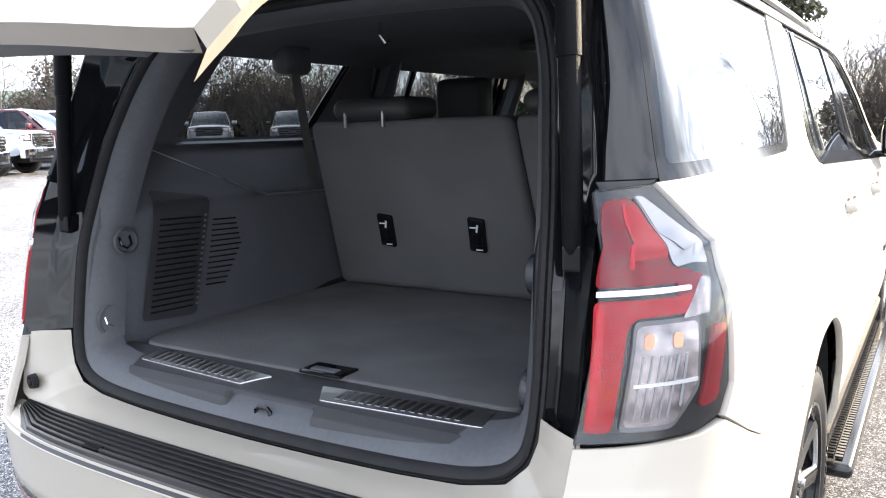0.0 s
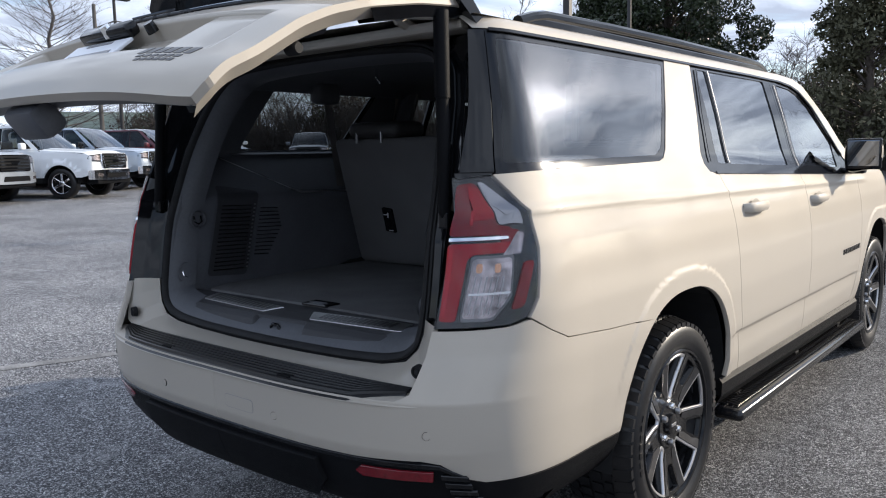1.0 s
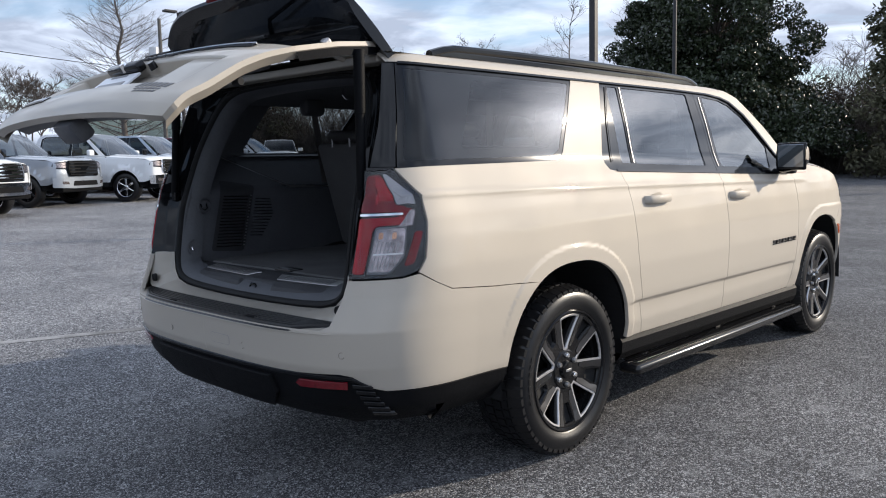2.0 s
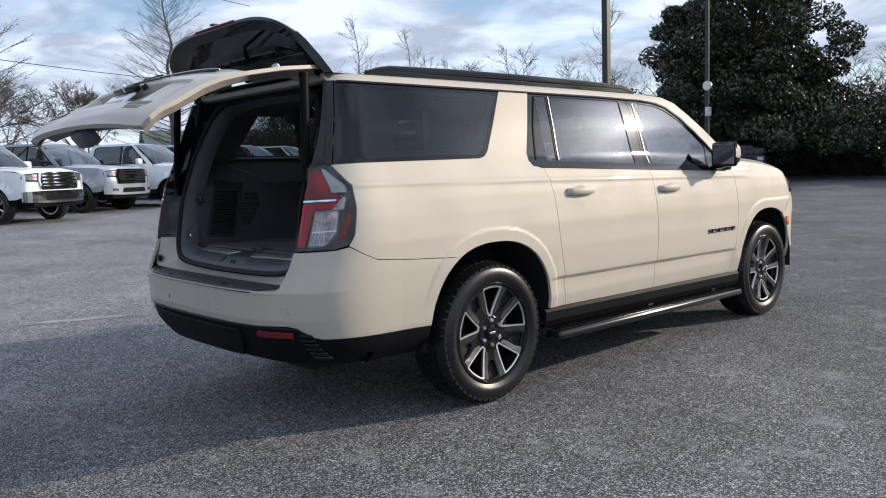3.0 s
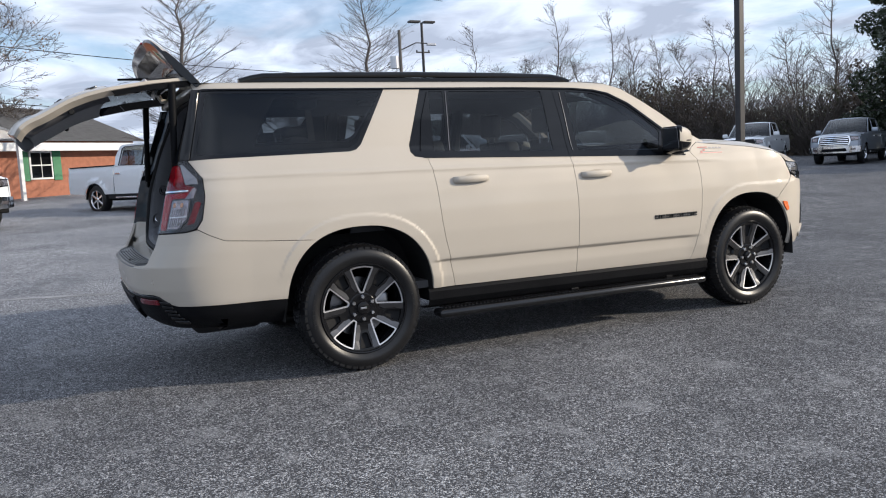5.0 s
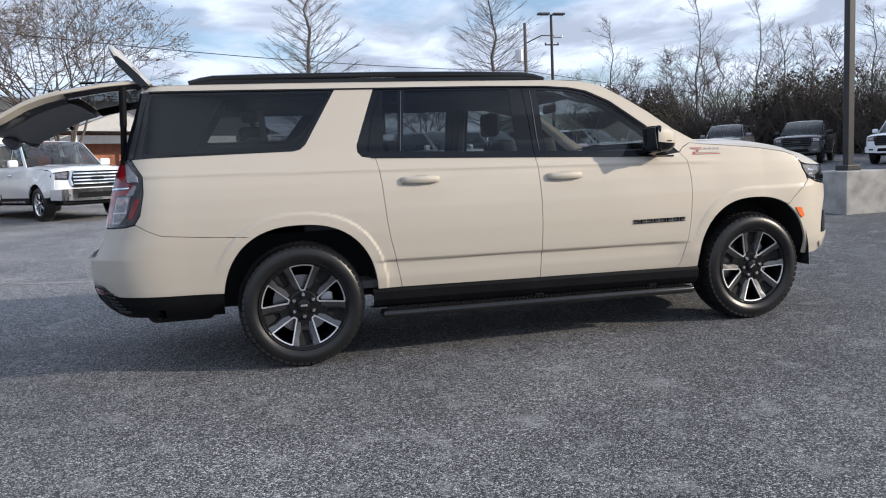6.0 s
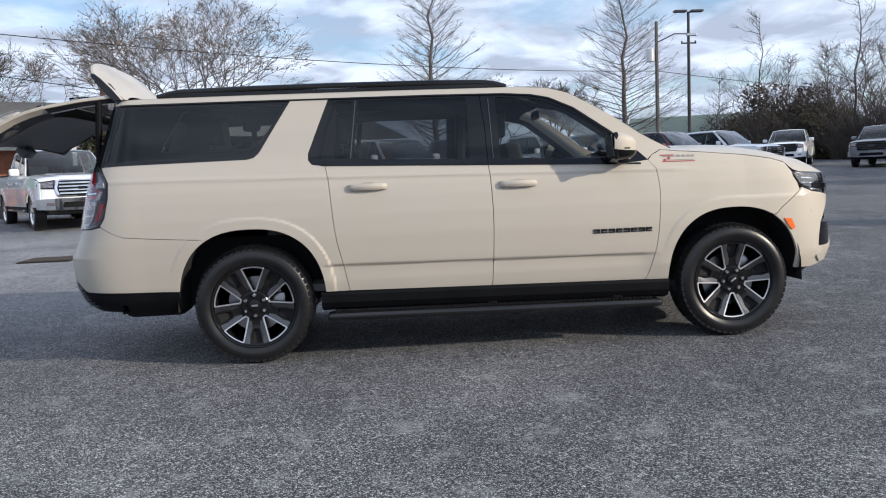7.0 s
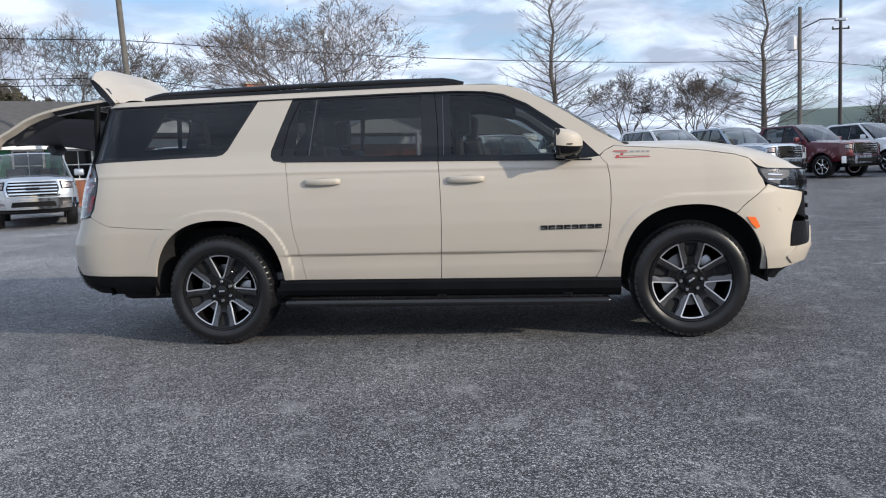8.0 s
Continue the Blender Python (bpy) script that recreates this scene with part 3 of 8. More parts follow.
cover = panel([smooth_loop([by_x(0.06, 0.70), by_x(0.20, 0.70), by_x(0.20, 0.66), by_x(0.06, 0.66)], 0.012)], body, (0.05, 0.05), 0.004, offset=0.0015)
piece("tow_cover", cover, PAINT, suv)


# the step pad on the bumper
def pad_face(x, t, dz=0.0):
    """Across the step pad: t = 0 at its rear edge, 1 at its front edge."""
    a = body(*by_x(max(abs(x), 0.001), 0.782))
    y0, y1 = a[1] + 0.004, -1.222 + 0.02 * (x / 0.75) ** 2
    return (x, y0 + (y1 - y0) * t, 0.786 + 0.012 * t + dz - 0.006 * (1 - t) ** 6)


tv = []
for i in range(7):
    b = 0.06 + 0.135 * i
    tv += [(b, 0.0), (b + 0.02, 0.008), (b + 0.075, 0.008), (b + 0.095, 0.0)]
tv = [(-0.10, -0.004)] + [(0.0, 0.0)] + tv + [(1.04, 0.0)]


def pad_strip(x0, x1, rows, name, mat, label=""):
    xs = [x0 + (x1 - x0) * i / 40 for i in range(41)]
    V, F = [], []
    for x in xs:
        k = 1 - 0.55 * max(0.0, (abs(x) - 0.60) / 0.14) if abs(x) > 0.6 else 1
        for t, dz in rows:
            p = pad_face(x, 1 - (1 - t) * max(k, 0.25), dz)
            V.append(p)
    n = len(rows)
    for i in range(40):
        for j in range(n - 1):
            F.append((i * n + j, (i + 1) * n + j, (i + 1) * n + j + 1, i * n + j + 1))
    return piece(name, (V, F), mat, suv, label)


pad_base = sheet(lambda x, t: pad_face(x, t, -0.004), [-0.80 + 0.02 * i for i in range(81)], [-0.12 + 0.1 * j for j in range(13)])
piece("bumper_ledge", pad_base, PAINT, suv)
pad_strip(-0.745, 0.745, tv, "step_pad", PAD_BLACK, "ribbed black step pad on the bumper")
for x in (-0.32, 0.32):
    part("pad_notch", box_bm(x - 0.03, x + 0.03, -1.315, -1.262, 0.782, 0.7965, 0.003), MATT_BLACK, suv)
for x in (0.772, -0.772):
    m = Matrix.Translation((x * 0.975, -1.186, 0.848)) @ pose(0, 0, 0, 0, 0, 8 if x > 0 else -8) @ Matrix.Diagonal((0.75, 0.75, 0.75, 1))
    part("gate_bumper_stop", lathe([(-0.016, 0.0), (-0.016, 0.010), (-0.006, 0.012), (-0.006, 0.017), (-0.012, 0.019), (-0.012, 0.025), (0.01, 0.027)], 24, "y", False, m), RUBBER, suv, "round rubber stop", True)

# rear doors, front doors, wings
belt = lambda y: 1.345 - 0.034 * (y - 0.53)
rear_seam = [(0.531, 1.341), (0.549, 1.25), (0.557, 1.168), (0.566, 1.04), (0.576, 0.921), (0.592, 0.81), (0.614, 0.714), (0.638, 0.60), (0.660, 0.478)]
mid_seam = [(1.655, belt(1.655) - 0.004), (1.663, 1.22), (1.667, 1.125), (1.671, 0.98), (1.670, 0.845), (1.662, 0.65), (1.652, 0.462)]
front_seam = [(2.795, 1.292), (2.815, 1.262), (2.841, 1.236), (2.855, 1.16), (2.861, 1.08), (2.860, 0.98), (2.853, 0.884), (2.845, 0.79), (2.831, 0.688), (2.806, 0.59), (2.776, 0.491), (2.752, 0.446)]
rear_door = rear_seam + [(1.15, 0.470)] + mid_seam[::-1] + [(1.2, belt(1.2) - 0.004), (0.8, belt(0.8) - 0.004)]
front_door = [(y + 0.005, z) for y, z in mid_seam] + [(2.2, 0.454)] + front_seam[::-1] + [(2.70, 1.281), (2.4, belt(2.4) - 0.004), (2.0, belt(2.0) - 0.004)]
wing = [(y + 0.005, z) for y, z in front_seam] + [(2.82, 0.440), (2.914, 0.440)]
wing += arch(3.406, 0.442, TOP, -1, 18) + arch(3.406, TOP, 0.862, 1, 10)[1:]
wing += [by_y(3.74, 0.905), by_y(3.786, 0.944), by_y(3.85, 0.992), by_y(3.905, 1.036), by_y(3.888, 1.085), by_y(3.858, 1.13), by_y(3.848, 1.168), by_y(3.80, 1.233)]
wing += [by_y(3.70, 1.265), (3.5, 1.2995), (3.2, 1.3305), (3.0, 1.347), (2.90, 1.36), (2.83, 1.325)]
DOOR_X = {}
for f in (False, True):
    DOOR_X["rear", f] = piece("rear_door", panel([rear_door], body, DOOR, 0.02, flip=f), PAINT, suv)
    DOOR_X["front", f] = piece("front_door", panel([front_door], body, DOOR, 0.02, flip=f), PAINT, suv)
    piece("front_wing", panel([wing], body, FINE, 0.02, flip=f), PAINT, suv)

# roof sides with the windscreen pillars
pillar = [by_y(-0.90, 1.812), (-0.6, 1.812), (0.3, 1.812), (1.3, 1.812), (1.80, 1.806), (2.0, 1.792), (2.13, 1.766), (2.30, 1.688), (2.45, 1.585), (2.58, 1.488), (2.70, 1.392), (2.793, 1.298)]
pillar += [(2.83, 1.330), (2.90, 1.365), (2.98, 1.362), (2.90, 1.405), (2.78, 1.472), (2.60, 1.600), (2.42, 1.712), (2.27, 1.795), (2.12, 1.838), (1.9, 1.852), (1.0, 1.856), (0.0, 1.856), by_y(-0.91, 1.852)]
for f in (False, True):
    piece("roof_side", panel([pillar], body, STEP, 0.0, flip=f), PAINT, suv)

ROOF_TAB = [(-1.0, 1.872), (-0.6, 1.885), (0.0, 1.897), (0.6, 1.900), (1.3, 1.896), (1.8, 1.884), (2.05, 1.868), (2.2, 1.848), (2.3, 1.82)]


def roof_face(y, u):
    """u from -1 to 1 across the roof."""
    zd = 1.853 if y < 1.95 else 1.853 - 0.03 * ((y - 1.95) / 0.25) ** 2
    xd = side_x(max(-0.7, min(y, 2.2)), 1.853) + 0.002
    zc = lerp_table(ROOF_TAB, y)
    return (xd * u, y, zd + (zc - zd) * (1 - abs(u) ** 2.6))


roof = piece("roof", sheet(lambda u, y: roof_face(y, u), [-1 + 0.05 * i for i in range(41)], [-0.90 + 0.05 * j for j in range(63)]), PAINT, suv)

# bonnet and windscreen
HOOD_TAB = [(2.86, 1.388), (3.12, 1.384), (3.40, 1.380), (3.58, 1.367), (3.81, 1.327), (4.02, 1.275), (4.12, 1.228), (4.18, 1.186), (4.25, 1.152), (4.32, 1.146)]
HOOD_EDGE = [(2.86, 1.366), (3.0, 1.351), (3.116, 1.342), (3.5, 1.304), (3.70, 1.270), (3.80, 1.238), (3.86, 1.182), (3.92, 1.164), (4.10, 1.154), (4.36, 1.146)]


def hood_face(y, u):
    ze = lerp_table(HOOD_EDGE, y)
    w = body(*by_y(min(y, 4.3165), ze))[0] - 0.004
    zc = max(lerp_table(HOOD_TAB, y), ze)
    crown = 0.012 * math.exp(-((abs(u) - 0.55) / 0.10) ** 2) * max(0.0, min(1.0, (4.2 - y) / 0.3))
    return (w * u, y, zc - (zc - ze) * abs(u) ** 7 + crown)


piece("bonnet", sheet(lambda u, y: hood_face(y, u), [math.sin(math.pi / 2 * (-1 + i / 36)) for i in range(73)], [2.86 + 0.0234 * j for j in range(63)]), PAINT, suv)


def screen_face(u, t):
    y = 2.14 + (2.98 - 2.14) * t + 0.10 * (1 - u * u)
    z = 1.855 + (1.372 - 1.855) * t + 0.035 * math.sin(math.pi * t)
    return ((0.71 + 0.10 * t) * u, y, z)


piece("windscreen", sheet(screen_face, [-1 + 0.1 * i for i in range(21)], [0.1 * j for j in range(11)]), TINT_LITE, suv, "light tinted windscreen")
part("cowl", box_bm(-0.84, 0.84, 2.88, 3.02, 1.33, 1.385, 0.02), MATT_BLACK, suv)

# side windows: glass and black frames
q_glass = [by_y(-0.976, 1.386), (0.0, 1.396), (0.06, 1.405), (0.100, 1.442), (0.325, 1.815), by_y(-0.868, 1.815)]
q_inner = smooth_loop([by_y(-0.945, 1.418), (-0.01, 1.428), (0.055, 1.456), (0.272, 1.784), by_y(-0.845, 1.786)], 0.02)
d_pillar = [by_y(-0.980, 1.394), by_y(-0.875, 1.806), by_x(0.735, 1.806), by_x(0.76, 1.70), by_x(0.79, 1.55), by_x(0.805, 1.394)]
rd_out = [(0.556, 1.815), (0.475, 1.62), (0.400, 1.43), (0.400, 1.38), (0.430, 1.34), (0.48, 1.332), (1.0, 1.318), (1.657, 1.296), (1.652, 1.55), (1.630, 1.815)]
rd_slim = smooth_loop([(0.628, 1.79), (0.590, 1.385), (0.69, 1.381), (0.735, 1.79)], 0.012)
rd_main = smooth_loop([(0.778, 1.790), (0.722, 1.379), (1.54, 1.352), (1.535, 1.788)], 0.02)
fd_out = [(1.634, 1.815), (1.657, 1.55), (1.662, 1.296), (2.2, 1.279), (2.70, 1.270), (2.79, 1.285), (2.800, 1.305), (2.710, 1.398), (2.59, 1.496), (2.46, 1.594), (2.31, 1.697), (2.135, 1.775), (2.0, 1.801), (1.80, 1.815)]
fd_main = smooth_loop([(1.745, 1.782), (1.752, 1.345), (2.50, 1.318), (2.56, 1.462), (2.43, 1.562), (2.28, 1.662), (2.11, 1.740), (1.98, 1.768)], 0.02)
for f in (False, True):
    piece("rear_pillar_panel", panel([d_pillar], body, STEP, 0.02, offset=0.003, flip=f), GLOSS_BLACK, suv, "gloss black rear pillar panel")
    piece("window_frame", panel([q_glass, q_inner], body, STEP, 0.006, offset=-0.003, flip=f), GLOSS_BLACK, suv)
    piece("quarter_window", panel([q_inner], body, (0.1, 0.08), 0.0, offset=-0.004, flip=f), TINT, suv, "dark privacy glass")
    rf = piece("window_frame", panel([rd_out, rd_slim, rd_main], body, STEP, 0.012, offset=-0.004, flip=f), GLOSS_BLACK, suv)
    piece("door_window", panel([rd_slim], body, (0.1, 0.08), 0.0, offset=-0.008, flip=f), TINT, suv, "dark privacy glass")
    piece("door_window", panel([rd_main], body, (0.1, 0.08), 0.0, offset=-0.009, flip=f), TINT, suv, "dark privacy glass")
    piece("window_frame", panel([fd_out, fd_main], body, STEP, 0.012, offset=-0.004, flip=f), GLOSS_BLACK, suv)
    piece("door_window", panel([fd_main], body, (0.1, 0.08), 0.0, offset=-0.009, flip=f), TINT_LITE, suv, "light tinted glass")
    trim = [(y, 1.338 - 0.034 * (y - 0.53) + 0.011) for y in (0.50, 1.0, 1.6, 2.2, 2.74)] + [(y, 1.338 - 0.034 * (y - 0.53) + 0.001) for y in (2.74, 2.2, 1.6, 1.0, 0.50)]
    piece("belt_moulding", panel([trim], body, (0.1, 0.05), 0.006, offset=0.006, flip=f), GLOSS_BLACK, suv)
    rail_top = [by_y(-0.86, 1.812), (0.0, 1.812), (1.3, 1.812), (1.80, 1.806), (2.0, 1.792), (2.13, 1.766), (2.30, 1.688), (2.58, 1.488), (2.70, 1.392), (2.69, 1.382), (2.57, 1.476), (2.29, 1.676), (2.12, 1.756), (1.995, 1.782), (1.80, 1.797), (1.3, 1.803), (0.0, 1.803), by_y(-0.862, 1.803)]
    piece("window_moulding", panel([rail_top], body, STEP, 0.006, offset=0.006, flip=f), GLOSS_BLACK, suv)
    chrome_c = [(0.617, 1.79), (0.536, 1.60), (0.490, 1.392), (0.498, 1.392), (0.545, 1.60), (0.626, 1.79)]
    # reflections along the black pillar edges, put in as thin grey metal lines
    for line in ([(0.753, 1.79), (0.703, 1.383), (0.709, 1.383), (0.759, 1.79)], [(1.690, 1.775), (1.697, 1.345), (1.702, 1.345), (1.695, 1.775)]):
        piece("pillar_line", panel([line], body, STEP, 0.002, offset=0.001, flip=f), FACET, suv)
    back = [by_y(-0.955, 1.405), (0.0, 1.412), (0.06, 1.43), (0.29, 1.795), by_y(-0.85, 1.795)]
    slot = smooth_loop([(-0.60, 1.470), (-0.43, 1.770), (0.262, 1.770), (0.06, 1.50), (0.0, 1.470)], 0.03)
    piece("window_blackout", panel([back, slot], body, (0.1, 0.08), 0.0, offset=-0.030, flip=f), UNDER, suv)
    piece("pillar_line", panel([chrome_c], body, STEP, 0.003, offset=0.004, flip=f), GLOSS_BLACK, suv)
    sgn = -1 if f else 1
    # door handles
    for y0, zc in ((0.815, 1.186), (1.855, 1.166)):
        xb = side_x(y0, zc)
        rows = [(-0.135, 0.000, 0.016), (-0.128, 0.020, 0.019), (-0.10, 0.036, 0.021), (0.0, 0.042, 0.022), (0.10, 0.036, 0.021), (0.128, 0.020, 0.018), (0.135, 0.000, 0.015)]
        V, F = [], []
        for dy, dx, hz in rows:
            V += [(sgn * (xb + dx + 0.001), y0 + dy, zc + hz * 0.4), (sgn * (xb + dx - 0.008), y0 + dy, zc + hz), (sgn * (xb + dx - 0.022), y0 + dy, zc + hz), (sgn * (xb + dx - 0.024), y0 + dy, zc - hz), (sgn * (xb + dx - 0.006), y0 + dy, zc - hz), (sgn * (xb + dx + 0.001), y0 + dy, zc - hz * 0.4)]
        for i in range(len(rows) - 1):
            for j in range(6):
                q = (i * 6 + j, (i + 1) * 6 + j, (i + 1) * 6 + (j + 1) % 6, i * 6 + (j + 1) % 6)
                F.append(q)
        bm = bmesh.new()
        vs = [bm.verts.new(v) for v in V]
        for q in F:
            bm.faces.new([vs[i] for i in q])
        bmesh.ops.recalc_face_normals(bm, faces=bm.faces)
        dname = DOOR_X["rear" if y0 < 1.3 else "front", f]
        h = part("door_handle", bm, PAINT, dname, "body-coloured pull handle", True, 50)
        cup = lathe([(0.0, 0.0), (0.001, 0.055), (0.004, 0.062)], 24, "x", False, pose(sgn * (xb + 0.0015), y0, zc - 0.004) @ Matrix.Diagonal((sgn, 1.15, 0.62, 1)))
        part("handle_recess", cup, PAINT, dname, "", True)

# black rockers and running boards
for sgn in (1, -1):
    V, F = [], []
    ys = [0.46 + 0.08 * i for i in range(32)]
    prof = [(0.998, 0.476), (1.012, 0.455), (1.008, 0.40), (0.985, 0.36), (0.92, 0.335), (0.80, 0.33)]
    for y in ys:
        zz = -0.034 * (y - 0.5) / 2.4
        V += [(sgn * x, min(y, 2.925), z + zz) for x, z in prof]
    n = len(prof)
    F = [(i * n + j, (i + 1) * n + j, (i + 1) * n + j + 1, i * n + j + 1) for i in range(len(ys) - 1) for j in range(n - 1)]
    piece("rocker", (V, F), MATT_BLACK, suv, "black rocker panel")
    board = box_bm(0.955, 1.085, 0.50, 2.845, 0.300, 0.352, 0.022, 3)
    bmesh.ops.transform(board, matrix=Matrix.Translation((0, 0.0, -0.012)) @ pose(0, 0, 0, -0.6, 0, 0), verts=board.verts)
    if sgn < 0:
        bmesh.ops.transform(board, matrix=Matrix.Diagonal((-1, 1, 1, 1)), verts=board.verts)
        bmesh.ops.reverse_faces(board, faces=board.faces)
    step = part("running_board", board, BOARD_BLACK, suv, "black tubular running board", True)
    treads = bmesh.new()
    for i in range(76):
        y = 0.56 + 0.0295 * i
        z = 0.3445 - 0.0104 * y
        for j, x in enumerate((0.978, 1.008, 1.038)):
            merge(treads, box_bm(sgn * x - 0.012, sgn * x + 0.012, y - 0.009 + 0.012 * (j % 2), y + 0.007 + 0.012 * (j % 2), z, z + 0.007))
    part("step_tread", treads, BOARD_BLACK, step, "studded anti-slip tread")
    for y in (0.75, 1.65, 2.55):
        part("step_bracket", box_bm(min(sgn * 0.80, sgn * 0.99), max(sgn * 0.80, sgn * 0.99), y - 0.035, y + 0.035, 0.300, 0.345, 0.008), MATT_BLACK, step)

# roof rails
for sgn in (1, -1):
    pts, rad = [], []
    for i in range(33):
        t = i / 32
        y = -0.62 + 2.46 * t
        lift = 0.030 * min(1.0, t / 0.05, (1 - t) / 0.05)
        pts.append((sgn * (0.715), y, lerp_table(ROOF_TAB, y) - 0.020 + lift))
        rad.append(0.020)
    bm = tube(pts, rad, 10)
    rl = part("roof_rail", bm, GLOSS_BLACK, suv, "gloss black roof rail", True)
    part("rail_skirt", box_bm(min(sgn * 0.70, sgn * 0.73), max(sgn * 0.70, sgn * 0.73), -0.60, 1.80, 1.858, 1.888, 0.006), GLOSS_BLACK, rl)


# door mirrors
def mirror_shell(sgn, lower=False):
    V, F = [], []
    rows = [(0.0, 0.96), (0.02, 1.0), (0.06, 1.0), (0.10, 0.94), (0.14, 0.80), (0.168, 0.58), (0.182, 0.28)]
    for d, k in rows:
        for i in range(28):
            t = 2 * math.pi * i / 28
            c, s = math.cos(t), math.sin(t)
            ex = 0.104 * k * math.copysign(abs(c) ** 0.55, c)
            ez = 0.097 * k * math.copysign(abs(s) ** 0.6, s)
            V.append((sgn * (1.100 + ex - 0.10 * d), 2.490 + d, 1.392 + ez * (1 - 0.12 * ex / 0.104) + 0.014 * (ex / 0.104) - 0.10 * d))
    for i in range(len(rows) - 1):
        for j in range(28):
            if lower == (15 <= j <= 26):
                F.append((i * 28 + j, i * 28 + (j + 1) % 28, (i + 1) * 28 + (j + 1) % 28, (i + 1) * 28 + j))
    if not lower:
        F.append(tuple(range((len(rows) - 1) * 28, len(rows) * 28)))
    bm = bmesh.new()
    vs = [bm.verts.new(v) for v in V]
    for f in F:
        bm.faces.new([vs[i] for i in f])
    bmesh.ops.delete(bm, geom=[v for v in bm.verts if not v.link_faces], context="VERTS")
    bmesh.ops.recalc_face_normals(bm, faces=bm.faces)
    return bm


for sgn in (1, -1):
    mr = part("door_mirror", mirror_shell(sgn), PAINT, suv, "body-coloured door mirror with black arm", True, 60)
    glass = box_bm(min(sgn * 1.014, sgn * 1.188), max(sgn * 1.014, sgn * 1.188), 2.485, 2.491, 1.312, 1.474, 0.003)
    bmesh.ops.rotate(glass, cent=(0, 2.49, 1.395), matrix=pose(0, 0, 0, 7, 0, 0).to_3x3(), verts=glass.verts)
    bmesh.ops.translate(glass, vec=(0, -0.006, 0), verts=glass.verts)
    part("mirror_glass", glass, MIRROR_GLASS, mr, "mirror glass")
    part("lower_shell", mirror_shell(sgn, True), GLOSS_BLACK, mr, "gloss black lower shell", True, 60)
    part("mirror_bezel", box_bm(min(sgn * 1.002, sgn * 1.200), max(sgn * 1.002, sgn * 1.200), 2.488, 2.520, 1.300, 1.486, 0.014, 3), GLOSS_BLACK, mr, "", True)
    part("mirror_arm", box_bm(min(sgn * 0.94, sgn * 1.10), max(sgn * 0.94, sgn * 1.10), 2.545, 2.63, 1.272, 1.312, 0.016), GLOSS_BLACK, mr, "", True)
    part("turn_repeater", box_bm(min(sgn * 1.12, sgn * 1.216), max(sgn * 1.12, sgn * 1.196), 2.53, 2.60, 1.372, 1.380, 0.003), GLOSS_BLACK, mr)

# raised badges: plain letter-sized bars
for sgn in (1, -1):
    for i in range(8):
        y0 = 2.374 + 0.0537 * i
        zc = 0.809
        xx = side_x(y0, zc)
        yb = y0 if sgn > 0 else 2.80 - 0.0537 * i - 0.0465
        bd = box_bm(xx - 0.004, xx + 0.006, yb, yb + 0.0445, zc - 0.0035, zc + 0.016 - 0.0035 + 0.0005, 0.0)
        merge(bd, box_bm(xx - 0.004, xx + 0.006, yb, yb + 0.0445, zc - 0.016, zc - 0.0085))
        merge(bd, box_bm(xx - 0.004, xx + 0.006, yb + (0.0 if i % 2 else 0.033), yb + (0.011 if i % 2 else 0.0445), zc - 0.016, zc + 0.010))
        bmesh.ops.transform(bd, matrix=Matrix.Diagonal((sgn, 1, 1, 1)), verts=bd.verts)
        part("badge_bar", bd, DECAL, suv)
    for a, b, zc, h, mm in ((2.885, 2.985, 1.320, 0.0035, DECAL_RED), (2.90, 2.99, 1.310, 0.002, DECAL_GREY), (2.935, 2.955, 1.298, 0.008, DECAL_RED), (2.905, 2.925, 1.285, 0.008, DECAL_RED), (3.00, 3.030, 1.313, 0.006, DECAL_GREY), (3.04, 3.07, 1.312, 0.006, DECAL_GREY), (3.08, 3.10, 1.311, 0.006, DECAL_GREY), (3.11, 3.135, 1.310, 0.006, DECAL_GREY), (2.895, 3.135, 1.274, 0.003, DECAL_RED), (2.93, 3.13, 1.284, 0.0015, DECAL_GREY)):
        sticker = [(a, zc - h), (b, zc - h - 0.002), (b + 0.006, zc + h - 0.002), (a + 0.006, zc + h)]
        piece("sticker_bar", panel([sticker], body, (0.1, 0.1), 0.001, offset=0.0025, flip=sgn < 0), mm, suv)

# front end: lamps, grille, lower bumper
head = [by_y(3.856, 1.166), by_y(3.866, 1.13), by_y(3.896, 1.086), by_y(3.93, 1.056), by_y(4.01, 1.024), by_y(4.14, 1.002), by_x(0.56, 0.995, True), by_x(0.56, 1.13, True), by_y(4.12, 1.148), by_y(3.95, 1.156)]
head_in = smooth_loop([by_y(3.872, 1.158), by_y(3.884, 1.128), by_y(3.915, 1.085), by_y(3.95, 1.066), by_y(4.02, 1.046), by_y(4.03, 1.082), by_y(4.09, 1.100), by_y(4.09, 1.144), by_y(3.95, 1.152)], 0.01)
front_cover = [p for p in arch(3.406, 0.858, 0.47, 1, 16)] + [by_y(3.897, 0.468), by_y(4.03, 0.466), by_y(4.10, 0.478), by_x(0.72, 0.50, True), by_x(0.60, 0.53, True), by_x(0.60, 0.66, True), by_x(0.68, 0.625, True), by_y(4.16, 0.612), by_y(4.085, 0.615), by_y(4.088, 0.70), by_y(4.105, 0.79), by_y(4.135, 0.837), by_y(4.185, 0.93), by_y(4.195, 0.985), by_y(4.14, 0.997), by_y(4.01, 1.019), by_y(3.925, 1.051), by_y(3.910, 1.034), by_y(3.855, 0.988), by_y(3.791, 0.940), by_y(3.745, 0.901)]
